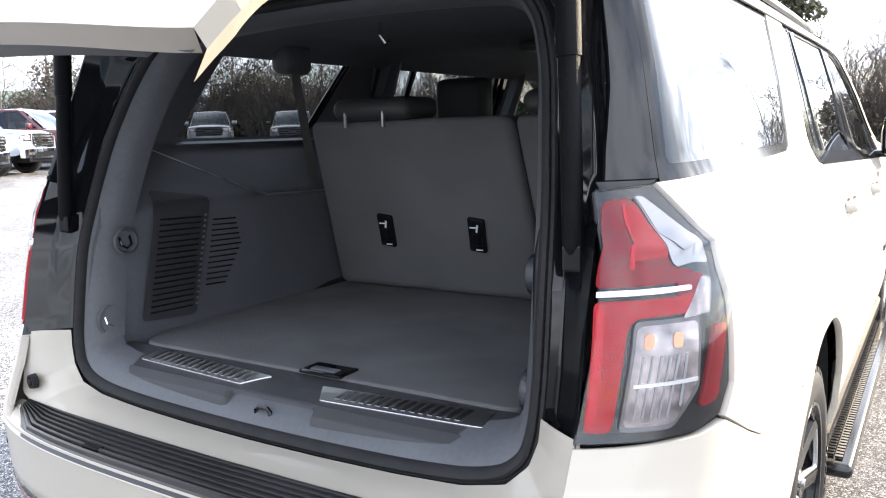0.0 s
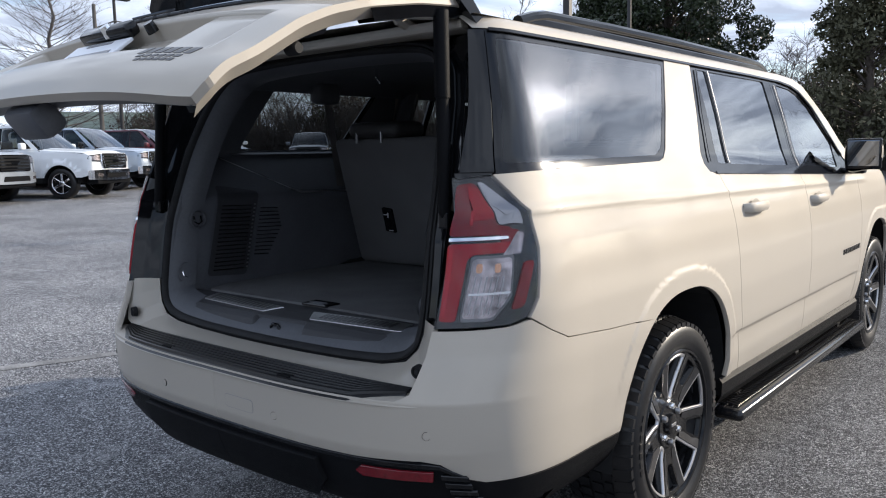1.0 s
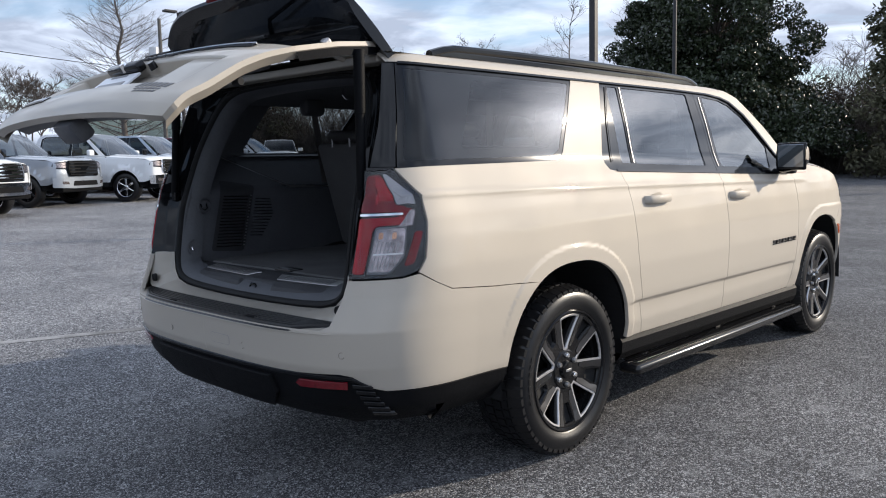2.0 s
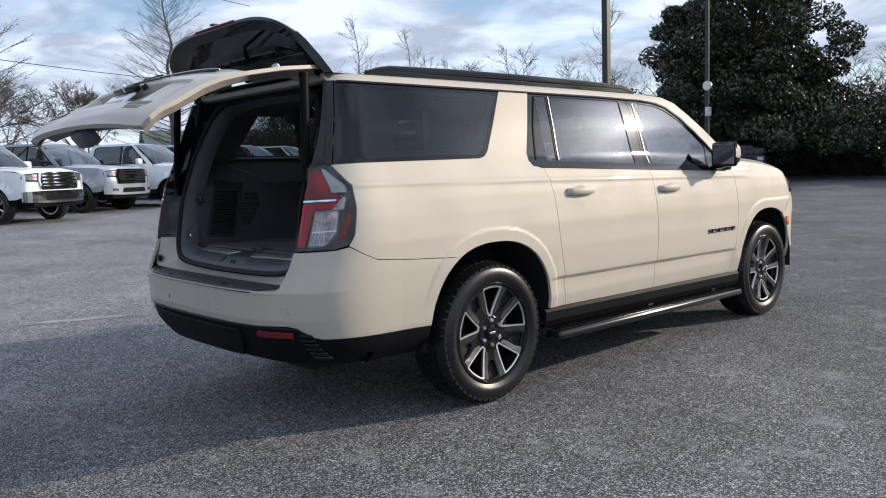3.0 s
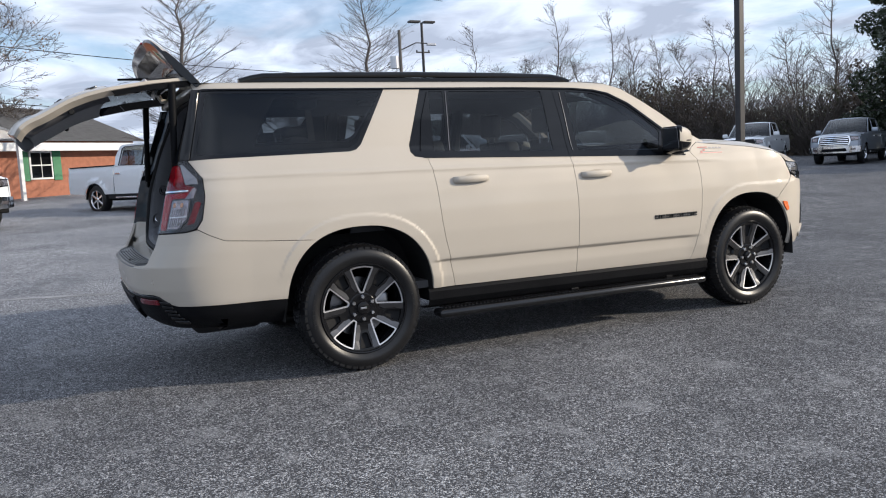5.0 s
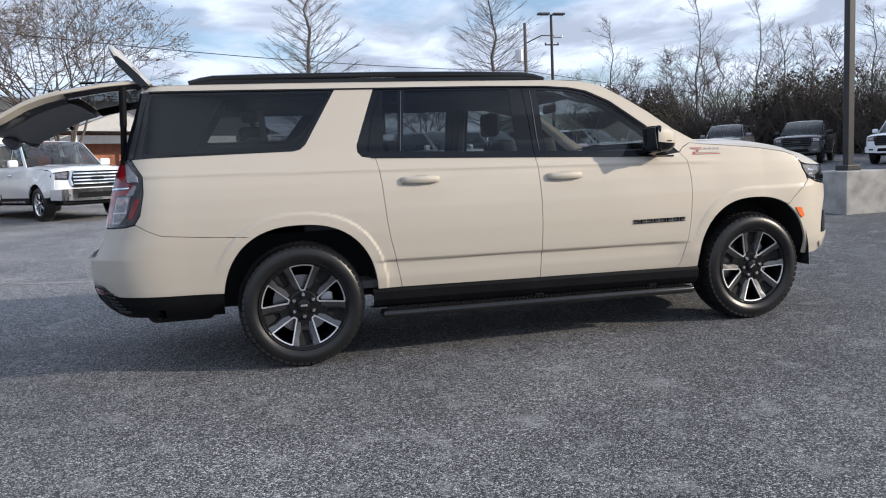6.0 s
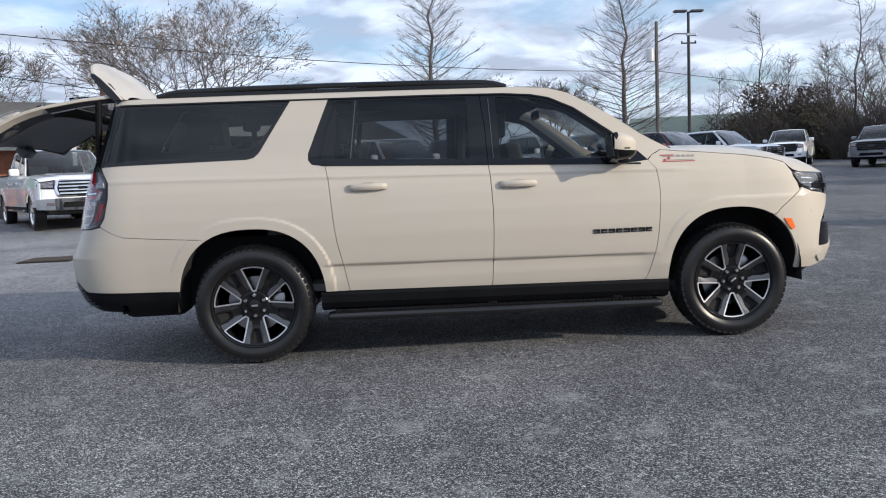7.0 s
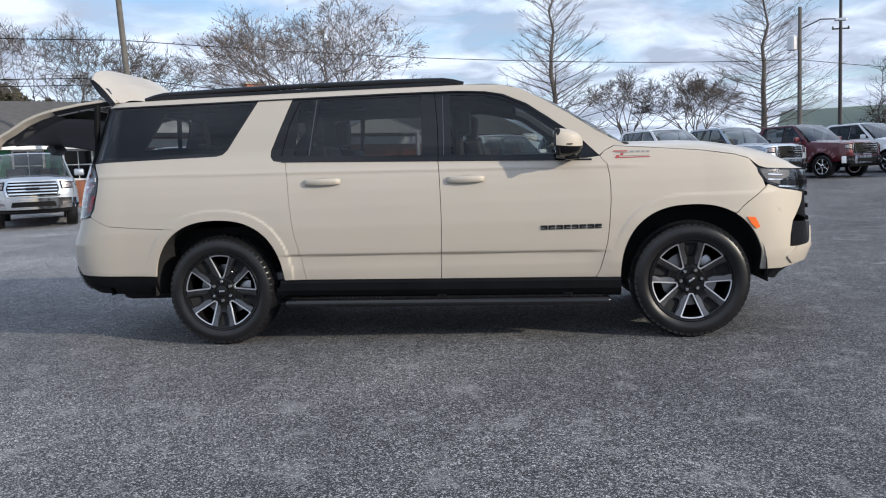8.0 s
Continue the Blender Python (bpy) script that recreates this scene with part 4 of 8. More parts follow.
fog = [by_y(4.110, 0.79), by_y(4.093, 0.70), by_y(4.090, 0.620), by_y(4.16, 0.617), by_x(0.68, 0.630, True), by_x(0.56, 0.665, True), by_x(0.56, 0.76, True)]
grille = [by_x(0.59, 1.12, True), by_x(0.3, 1.13, True), by_x(0.002, 1.13, True), by_x(0.002, 0.60, True), by_x(0.3, 0.60, True), by_x(0.56, 0.62, True), by_x(0.60, 0.78, True), by_y(4.14, 0.84), by_y(4.19, 0.93), by_y(4.20, 0.985)]
lip = smooth_loop([by_y(4.135, 0.612), by_x(0.78, 0.618, True), by_x(0.72, 0.640, True), by_x(0.66, 0.735, True), by_x(0.60, 0.735, True), by_x(0.60, 0.530, True), by_x(0.72, 0.503, True), by_y(4.10, 0.500), by_y(4.06, 0.545)], 0.012)


def chin_face(s, z):
    """The chin leans back under the bumper."""
    x, y, zz = body(s, z)
    t = max(0.0, min(1.0, (0.56 - z) / 0.16))
    return (x * (1 - 0.03 * t), y - (0.10 * t * max(0.0, min(1.0, (y - 3.9) / 0.2))), zz)


chin = [by_y(3.897, 0.462), by_y(4.03, 0.460), by_y(4.10, 0.472), by_x(0.72, 0.494, True), by_x(0.60, 0.524, True), by_x(0.3, 0.595, True), by_x(0.002, 0.595, True), by_x(0.002, 0.36, True), by_x(0.4, 0.36, True), by_x(0.7, 0.36, True), by_y(3.97, 0.40), by_y(3.88, 0.43)]
drl = [by_y(4.02, 1.078), by_y(4.12, 1.070), by_x(0.66, 1.066, True), by_x(0.5, 1.066, True), by_x(0.5, 1.036, True), by_x(0.66, 1.034, True), by_y(4.12, 1.038), by_y(4.02, 1.046)]
drl_line = [by_y(4.00, 1.040), by_y(4.12, 1.030), by_x(0.66, 1.026, True), by_x(0.5, 1.026, True), by_x(0.5, 1.016, True), by_x(0.66, 1.016, True), by_y(4.12, 1.020), by_y(4.00, 1.032)]
marker = smooth_loop([by_y(3.775, 0.838), by_y(3.83, 0.832), by_y(3.862, 0.765), by_y(3.838, 0.752), by_y(3.802, 0.79)], 0.008)
for f in (False, True):
    hl = piece("headlight", panel([head], body, (0.05, 0.04), 0.03, offset=-0.012, flip=f), GLOSS_BLACK, suv, "headlight with clear cover")
    piece("reflector_bowl", panel([head_in], body, (0.05, 0.04), 0.008, offset=-0.004, flip=f), LAMP_GREY, hl)
    for z0 in (1.078, 1.112):
        fin = [by_y(3.925, z0 + 0.012), by_y(4.03, z0 + 0.004), by_y(4.03, z0 - 0.003), by_y(3.925, z0 + 0.003)]
        piece("reflector_rib", panel([fin], body, (0.05, 0.04), 0.004, offset=0.0, flip=f), CHROME, hl, "bright reflector rib")
    piece("lamp_bar", panel([drl], body, (0.05, 0.04), 0.02, offset=0.008, flip=f), GLOSS_BLACK, hl)
    piece("chrome_strip", panel([drl_line], body, (0.05, 0.04), 0.01, offset=0.004, flip=f), CHROME, hl, "chrome strip")
    piece("lens", panel([head], body, (0.05, 0.04), 0.0, offset=0.003, flip=f), CLEAR, hl)
    piece("front_bumper", panel([front_cover], body, (0.05, 0.045), 0.02, flip=f), PAINT, suv)
    piece("fog_lamp_bezel", panel([fog], body, (0.05, 0.045), 0.02, offset=0.006, flip=f), GLOSS_BLACK, suv)
    piece("bumper_lip", panel([lip], body, (0.03, 0.03), 0.03, offset=0.011, flip=f), PAINT, suv, "body-coloured lip under the fog lamp pocket")
    piece("side_marker", panel([marker], body, (0.03, 0.03), 0.01, offset=0.008, flip=f), AMBER_LENS, suv, "orange side marker lamp")
piece("grille", panel([grille], body, (0.05, 0.05), 0.02, offset=-0.02, both=True), MATT_BLACK, suv, "black front grille")
for i in range(5):
    gl = [by_x(0.57, 0.68 + 0.09 * i, True), by_x(0.3, 0.68 + 0.09 * i, True), by_x(0.002, 0.68 + 0.09 * i, True), by_x(0.002, 0.71 + 0.09 * i, True), by_x(0.3, 0.71 + 0.09 * i, True), by_x(0.57, 0.71 + 0.09 * i, True)]
    piece("grille_bar", panel([gl], body, (0.05, 0.05), 0.02, offset=0.004, both=True), GLOSS_BLACK, suv)
piece("front_chin", panel([chin], chin_face, (0.05, 0.05), 0.02, offset=-0.004, both=True), MATT_BLACK, suv)
skid_f = [by_x(0.58, 0.56, True), by_x(0.3, 0.56, True), by_x(0.002, 0.56, True), by_x(0.002, 0.46, True), by_x(0.4, 0.46, True), by_x(0.58, 0.48, True)]
piece("skid_plate", panel([skid_f], chin_face, (0.05, 0.05), 0.02, offset=0.010, both=True), SATIN, suv, "silver skid plate")

# tail lamps
lamp = [by_x(0.800, 0.974), by_x(0.792, 1.378), by_x(0.86, 1.384), by_y(-0.990, 1.386), by_y(-0.928, 1.285), by_y(-0.927, 1.180), by_y(-0.955, 1.048), by_y(-0.990, 1.000), by_y(-1.045, 0.982), by_x(0.86, 0.976)]


def lamp_pt(t, z):
    """t from 0 at the lamp's inner edge to 1 at its outer edge."""
    a = by_x(0.800, z)[0]
    b = by_y(lerp_table([(0.98, -1.03), (1.048, -0.962), (1.18, -0.935), (1.285, -0.936), (1.38, -0.995)], z), z)[0]
    return (a + (b - a) * t, z)


for f in (False, True):
    tl = piece("tail_lamp", panel([lamp], body, (0.04, 0.04), 0.05, offset=-0.008, flip=f), GLOSS_BLACK, suv, "red and clear tail lamp in a dark housing")

    def lens(name, pts, mat, off, label="", r=0.012):
        return piece(name, panel([smooth_loop([lamp_pt(t, z) for t, z in pts], r)], body, (0.03, 0.03), 0.012, offset=off, flip=f), mat, tl, label)

    lens("running_lamp", [(0.05, 0.992), (0.235, 0.992), (0.25, 1.155), (0.30, 1.172), (0.74, 1.178), (0.74, 1.205), (0.05, 1.200)], RED_BRIGHT, 0.001, "bright red lens")
    lens("upper_lamp", [(0.05, 1.222), (0.74, 1.226), (0.74, 1.244), (0.58, 1.250), (0.50, 1.352), (0.42, 1.366), (0.05, 1.360)], RED_LENS, 0.001, "dark red lens")
    lens("led_strip", [(0.065, 1.005), (0.115, 1.005), (0.115, 1.19), (0.065, 1.19)], LED_RED, 0.004, "pale red light strip", 0.004)
    lens("lens_rim", [(0.285, 0.992), (0.655, 0.994), (0.722, 1.055), (0.726, 1.170), (0.292, 1.168)], FACET, 0.0008)
    lens("upper_rib", [(0.30, 1.355), (0.33, 1.355), (0.30, 1.25), (0.27, 1.25)], LED_RED, 0.0045, r=0.0)
    lens("side_glow", [(0.60, 1.182), (0.78, 1.186), (0.84, 1.235), (0.60, 1.245)], RED_LENS, 0.0005)
    lens("upper_reflector", [(0.285, 1.262), (0.56, 1.268), (0.475, 1.352), (0.30, 1.352)], RED_BRIGHT, 0.004)
    lens("reverse_lamp", [(0.30, 1.000), (0.64, 1.002), (0.70, 1.06), (0.705, 1.163), (0.31, 1.160)], WHITE_LENS, 0.002, "clear reversing lens")
    for t0 in (0.35, 0.53):
        lens("turn_lamp", [(t0, 1.122), (t0 + 0.06, 1.123), (t0 + 0.06, 1.148), (t0, 1.147)], BULB_AMBER, 0.0045, "pale amber bulb cover", 0.01)
    for k in range(6):
        t0 = 0.345 + 0.054 * k
        lens("lamp_flute", [(t0, 1.012 if k < 5 else 1.03), (t0 + 0.012, 1.012 if k < 5 else 1.03), (t0 + 0.014, 1.112), (t0 + 0.002, 1.112)], CREST, 0.0042, r=0.0)
    lens("clear_facet", [(0.56, 1.305), (0.70, 1.275), (0.86, 1.288), (0.665, 1.364), (0.545, 1.364)], CREST, 0.0022, r=0.004)
    lens("clear_facet", [(0.60, 1.168), (0.80, 1.172), (0.88, 1.226), (0.80, 1.232)], WHITE_LENS, 0.0026, r=0.004)
    lens("lamp_divider", [(0.30, 1.062), (0.70, 1.066), (0.70, 1.072), (0.30, 1.068)], SATIN, 0.0045, r=0.0)
    lens("side_lamp", [(0.80, 1.020), (0.92, 1.028), (0.965, 1.150), (0.85, 1.150)], RED_LENS, 0.002)
    lens("chrome_bar", [(0.06, 1.2075), (0.66, 1.212), (0.68, 1.214), (0.68, 1.219), (0.66, 1.220), (0.06, 1.2165)], CHROME, 0.005, "chrome strip", 0.0)
    lens("smoked_panel", [(0.60, 1.250), (0.78, 1.256), (0.92, 1.250), (0.90, 1.29), (0.66, 1.368), (0.53, 1.368)], CREST, 0.0)
    piece("lens_cover", panel([lamp], body, (0.03, 0.03), 0.0, offset=0.008, flip=f), CLEAR, tl, "clear outer lens")
    cap = [by_x(0.800, 1.380), by_x(0.793, 1.392), by_y(-0.985, 1.392), by_y(-0.990, 1.388), by_x(0.86, 1.386)]
    piece("lamp_cap", panel([cap], body, (0.04, 0.04), 0.01, offset=0.002, flip=f), GLOSS_BLACK, tl)


# ---- wheels ----
def wheel(x, y, turn, sgn, name="wheel"):
    """An alloy wheel with its tyre; its face looks along +x when sgn is 1."""
    m = Matrix.Translation((x, y, 0.405)) @ Matrix.Diagonal((sgn, 1, 1, 1)) @ pose(0, 0, 0, turn)
    R = 0.412
    m_rim = m @ Matrix.Diagonal((1, 1.085, 1.085, 1))

    def put(nm, bm, mat, par, label="", smooth=True, ang=35):
        bmesh.ops.transform(bm, matrix=m if nm in ("tyre", "tread", "sidewall_mark") else m_rim, verts=bm.verts)
        if sgn < 0:
            bmesh.ops.reverse_faces(bm, faces=bm.faces)
        return part(nm, bm, mat, par, label, smooth, ang)

    barrel = lathe([(-0.20, 0.235), (-0.20, 0.262), (-0.02, 0.250), (0.015, 0.258), (0.022, 0.266), (0.016, 0.270), (0.005, 0.262), (-0.04, 0.243), (-0.15, 0.228)], 72, "x", True)
    w = put(name, barrel, RIM_BLACK, suv, "gloss black and machined alloy wheel with all-terrain tyre")
    prof = [(-0.235, 0.286), (-0.252, 0.306), (-0.258, 0.335), (-0.250, 0.370), (-0.232, 0.394), (-0.20, 0.404), (-0.11, 0.4065), (-0.02, 0.404), (0.010, 0.394), (0.028, 0.370), (0.036, 0.340), (0.033, 0.316), (0.028, 0.310), (0.026, 0.300), (0.018, 0.291)]
    tyre = put("tyre", lathe(prof, 96, "x", False, None, False), TYRE, w, "black all-terrain tyre", True, 60)
    lugs = bmesh.new()
    for i in range(54):
        a = 2 * math.pi * i / 54
        for x0, x1, sh in ((-0.245, -0.185, 0.0), (-0.175, -0.135, 0.03), (-0.125, -0.085, 0.06), (-0.075, -0.045, 0.03), (-0.036, 0.024, 0.0)):
            c = box_bm(x0, x1, -0.0165, 0.0165, 0.398 if x0 > -0.19 and x1 < 0.0 else 0.390, R if x0 > -0.19 and x1 < 0.0 else R - 0.003)
            for v in c.verts:
                if v.co.x > 0.0 or v.co.x < -0.24:
                    v.co.z -= 0.017
            bmesh.ops.transform(c, matrix=pose(0, 0, 0, math.degrees(a + sh)), verts=c.verts)
            merge(lugs, c)
    put("tread", lugs, TYRE, w, "", False)
    for i in range(12):
        a0 = 70 + 5.5 * i if i < 7 else 212 + 6 * i
        put("sidewall_mark", box_bm(0.0335, 0.0372, -0.011, 0.011, 0.330, 0.346, 0, 1, pose(0, 0, 0, a0)), TYRE, w, "", False)
    put("rim_lip", lathe([(0.016, 0.2555), (0.026, 0.259), (0.028, 0.266), (0.022, 0.271), (0.014, 0.268)], 72, "x", True), RIM_BLACK, w)
    disc = put("brake_disc", lathe([(-0.115, 0.07), (-0.115, 0.175), (-0.09, 0.178), (-0.09, 0.07)], 48, "x", True), CREST, w, "steel brake disc")
    cal = box_bm(-0.13, -0.06, 0.10, 0.19, -0.07, 0.07, 0.02)
    put("brake_caliper", cal, CREST, w)
    put("wheel_back", lathe([(-0.19, 0.0), (-0.19, 0.24)], 40, "x", False), UNDER, w)
    # five broad spokes with dark pockets between five brightly edged windows
    def polar(r, deg):
        return (r * math.cos(radians(deg)), r * math.sin(radians(deg)))

    def face(yy, zz):
        return (lerp_table([(0.04, -0.004), (0.085, -0.012), (0.13, -0.009), (0.19, 0.002), (0.235, 0.012), (0.256, 0.017)], math.hypot(yy, zz)), yy, zz)

    def cut(nm, loops, mat, rim, off, label=""):
        V, F, N = panel(loops, face, (0.04, 0.04), rim, offset=off)
        R3 = m.to_3x3()
        V, N = [m_rim @ v for v in V], [R3 @ n for n in N]
        if sgn < 0:
            F = [fc[::-1] for fc in F]
        return piece(nm, (V, F, N), mat, w, label)

    for i in range(5):
        c = 90 + 72 * i
        arc = lambda r, a0, a1, k=6: [polar(r, a0 + (a1 - a0) * j / k) for j in range(k + 1)]
        hole = arc(0.243, c - 15.6, c + 15.6) + [polar(0.096, c + 4.5), polar(0.096, c - 4.5)]
        edge = arc(0.2505, c - 17.6, c + 17.6) + [polar(0.088, c + 9.0), polar(0.088, c - 9.0)]
        cut("machined_edge", [smooth_loop(edge, 0.010), smooth_loop(hole, 0.008)], MACHINED, 0.012, 0.0025, "bright machined window edge")
        blade = [polar(0.080, c + 7), polar(0.096, c + 5.6), polar(0.245, c + 16.3)] + arc(0.257, c + 16.6, c + 55.4, 8) + [polar(0.245, c + 55.7), polar(0.096, c + 66.4), polar(0.080, c + 65)] + arc(0.080, c + 60, c + 12, 6)
        pocket = smooth_loop([polar(0.150, c + 29), polar(0.238, c + 27)] + arc(0.240, c + 29, c + 43, 4) + [polar(0.238, c + 45), polar(0.150, c + 43)], 0.012)
        cut("spoke", [blade, pocket], RIM_BLACK, 0.05, 0.0)
        inset = [polar(0.152, c + 29.4), polar(0.24, c + 27.4), polar(0.24, c + 44.6), polar(0.152, c + 42.6)]
        cut("spoke_pocket", [inset], UNDER, 0.0, -0.022)
        # slanting facets from the window edges down into the pocket
        for sd in (1, -1):
            V = []
            for r, ao, ai, di in ((0.105, 12.0, 22.0, 0.006), (0.150, 15.0, 27.0, 0.013), (0.200, 16.8, 26.8, 0.017), (0.248, 17.6, 25.6, 0.010)):
                for ang, dep in ((36 - sd * (36 - ao), -0.003), (36 - sd * (36 - ai), di)):
                    yy, zz = polar(r, c + ang)
                    V.append(m_rim @ Vector((face(yy, zz)[0] + 0.004 - dep * 0.35, yy, zz)))
            piece("spoke_facet", (V, [(0, 1, 3, 2), (2, 3, 5, 4), (4, 5, 7, 6)]), FACET, w)
    hub = lathe([(-0.05, 0.088), (-0.012, 0.090), (-0.006, 0.083), (-0.006, 0.040), (0.006, 0.037), (0.009, 0.030), (0.009, 0.0)], 40, "x", False)
    put("hub", hub, RIM_BLACK, w)
    put("emblem", box_bm(0.008, 0.0115, -0.020, 0.020, -0.006, 0.006, 0.002), SATIN, w, "plain metal emblem bar", False)
    for i in range(6):
        t = math.radians(60 * i + 30)
        nut = lathe([(-0.02, 0.0125), (0.004, 0.0125), (0.010, 0.009), (0.010, 0.0)], 10, "x", False, Matrix.Translation((0, 0.066 * math.cos(t), 0.066 * math.sin(t))))
        put("lug_nut", nut, CHROME if i % 2 else STEEL, w)
    return w


wheel(0.985, 0.0, 0, 1)
wheel(0.985, 3.406, 36, 1)
wheel(-0.985, 0.0, 12, -1)
wheel(-0.985, 3.406, 50, -1)

# wheel housings and floor pan
for cy in (0.0, 3.406):
    for sgn in (1, -1):
        V, F = [], []
        n = 20
        for xx in (1.0, 0.62):
            for i in range(n + 1):
                t = math.pi * i / n
                c, s = math.cos(t), math.sin(t)
                V.append((sgn * xx, cy + 0.512 * math.copysign(abs(c) ** 0.83, c), 0.41 + 0.535 * s ** 0.83 - (0.03 if i in (0, n) else 0)))
        F = [(i, i + 1, n + 1 + i + 1, n + 1 + i) for i in range(n)] + [tuple(range(n + 1, 2 * n + 2))]
        piece("wheel_housing", (V, F), UNDER, suv)
part("floor_pan", box_bm(-0.60, 0.60, -1.12, 4.0, 0.40, 0.50, 0.03), UNDER, suv)
part("floor_pan", box_bm(-0.90, 0.90, 0.52, 2.90, 0.36, 0.46, 0.03), UNDER, suv)
part("spare_wheel_bay", box_bm(-0.42, 0.42, -1.05, -0.52, 0.33, 0.42, 0.05), UNDER, suv)
part("exhaust_box", box_bm(0.30, 0.62, -1.0, -0.55, 0.30, 0.44, 0.06, 3), UNDER, suv, "", True)
part("rear_axle", lathe([(-0.8, 0.05), (-0.15, 0.05), (-0.1, 0.13), (0.1, 0.13), (0.15, 0.05), (0.8, 0.05)], 20, "x", False, Matrix.Translation((0, 0, 0.40))), UNDER, suv)

# ---- tailgate, built shut and swung up about its hinge ----
GATE_ANGLE = 52.0
HINGE = Vector((0, -0.84, 1.862))
GATE_M = Matrix.Translation(HINGE) @ pose(0, 0, 0, -GATE_ANGLE) @ Matrix.Translation(-HINGE)
GATE_TAB = [(0.80, -1.290), (0.855, -1.306), (0.90, -1.322), (0.96, -1.324), (1.05, -1.304), (1.20, -1.282), (1.30, -1.252), (1.42, -1.200), (1.62, -1.095), (1.80, -0.985), (1.86, -0.93), (1.92, -0.88)]
_gz = np.linspace(0.80, 1.92, 561)
_gk = np.exp(-0.5 * (np.arange(-24, 25) / 9.0) ** 2)
_gy = np.convolve(np.pad(np.interp(_gz, [a for a, _ in GATE_TAB], [b for _, b in GATE_TAB]), 24, mode="edge"), _gk / _gk.sum(), mode="valid")
GATE_W = [(0.855, 0.775), (0.90, 0.800), (1.02, 0.800), (1.30, 0.790), (1.42, 0.785), (1.62, 0.752), (1.80, 0.715), (1.86, 0.70)]


def gate_face(u, z, recess=True):
    """u from -1 to 1 across the tailgate, shut."""
    w = lerp_table(GATE_W, z)
    x = w * u
    y = float(np.interp(z, _gz, _gy))
    y += 0.034 * u * u + 0.026 * abs(u) ** 6
    if recess:
        y += 0.045 * bump01(-0.44, 0.44, 0.035, x) * bump01(1.035, 1.222, 0.010, z)
        y += 0.014 * bump01(-0.66, 0.66, 0.04, x) * bump01(1.02, 1.228, 0.008, z)
    return (x, y, z + 0.016 * abs(u) ** 16 * max(0.0, min(1.0, (1.05 - z) / 0.195)))


def swung(data):
    V, F = [GATE_M @ Vector(v) for v in data[0]], data[1]
    if len(data) > 2:
        R = GATE_M.to_3x3()
        return V, F, [R @ Vector(n) for n in data[2]]
    return V, F


def gate_part(name, bm, mat, par, label="", smooth=False, ang=35):
    bmesh.ops.transform(bm, matrix=GATE_M, verts=bm.verts)
    return part(name, bm, mat, par, label, smooth, ang)


us = [math.sin(math.pi / 2 * (-1 + i / 45)) for i in range(91)]
zs = [0.855 + (1.418 - 0.855) * j / 90 for j in range(91)]
gate = piece("tailgate", swung(sheet(gate_face, us, zs)), PAINT, suv, "raised gold-beige tailgate")
piece("rear_window", swung(sheet(lambda u, z: (gate_face(u, z, False)[0] * 0.985, gate_face(u, z)[1], z), [-1 + 0.1 * i for i in range(21)], [1.424 + 0.05 * j for j in range(8)])), TINT, gate, "dark rear window")
# inside skin of the gate
inner = sheet(lambda u, z: (gate_face(u, z, False)[0] * 0.955, gate_face(u, z, False)[1] + 0.030 + 0.075 * bump01(-0.80, 0.80, 0.12, u) * bump01(0.93, 1.5, 0.05, z), z + 0.006), [1 - 0.05 * i for i in range(41)], [0.870 + 0.0275 * j for j in range(20)])
piece("inner_trim", swung(inner), TRIM, gate, "dark plastic inner trim")
for sgn in (1, -1):
    def rim(z, t):
        p = gate_face(sgn, z, False)
        return (p[0] - sgn * 0.040 * max(0.0, (t - 0.3) / 0.7), p[1] + 0.020 * min(1.0, t / 0.3) + 0.030 * max(0.0, (t - 0.3) / 0.7), p[2])

    piece("gate_edge", swung(sheet(rim, [0.855 + 0.0125 * j for j in range(81)], [0, 0.3, 1.0]))[:2], PAINT, gate)
    V, F = [], []
    zz = [1.42 + 0.0425 * j for j in range(11)]
    for z in zz:
        p = gate_face(sgn, z, False)
        for dx, dy in ((0.0, 0.004), (-0.07, -0.002), (-0.07, 0.06), (-0.015, 0.06)):
            V.append((p[0] + sgn * dx, p[1] + dy, z))
    for j in range(len(zz) - 1):
        for k in range(4):
            F.append((4 * j + k, 4 * j + 4 + k, 4 * j + 4 + (k + 1) % 4, 4 * j + (k + 1) % 4))
    piece("window_surround", swung((V, F)), GLOSS_BLACK, gate)
gate_part("window_surround", box_bm(-0.70, 0.70, -1.005, -0.93, 1.79, 1.85, 0.01), GLOSS_BLACK, gate)
bottom = sheet(lambda u, t: (lerp_table(GATE_W, 0.855) * u * (1 - 0.03 * t), gate_face(u, 0.855, False)[1] + 0.030 * t, gate_face(u, 0.855, False)[2] + 0.012 * t), [math.sin(math.pi / 2 * (-1 + i / 40)) for i in range(81)], [0, 0.25, 0.5, 0.75, 1.0])
piece("gate_edge", swung(bottom), PAINT, gate)
gate_part("latch_housing", box_bm(-0.085, 0.085, -1.262, -1.17, 0.852, 0.93, 0.02), TRIM, gate, "black latch housing", True)
# spoiler
V, F = [], []
rows = [(-0.90, 1.868, 1.850), (-0.98, 1.874, 1.835), (-1.08, 1.872, 1.820), (-1.18, 1.862, 1.815), (-1.235, 1.850, 1.822), (-1.245, 1.838, 1.834)]
for y, zt, zb in rows:
    for k in range(31):
        u = -1 + k / 15
        w = 0.745 - 0.03 * max(0, (-0.98 - y) / 0.26)
        V.append((w * u, y + 0.13 * abs(u) ** 5, zt - 0.030 * abs(u) ** 3))
nb = len(V)
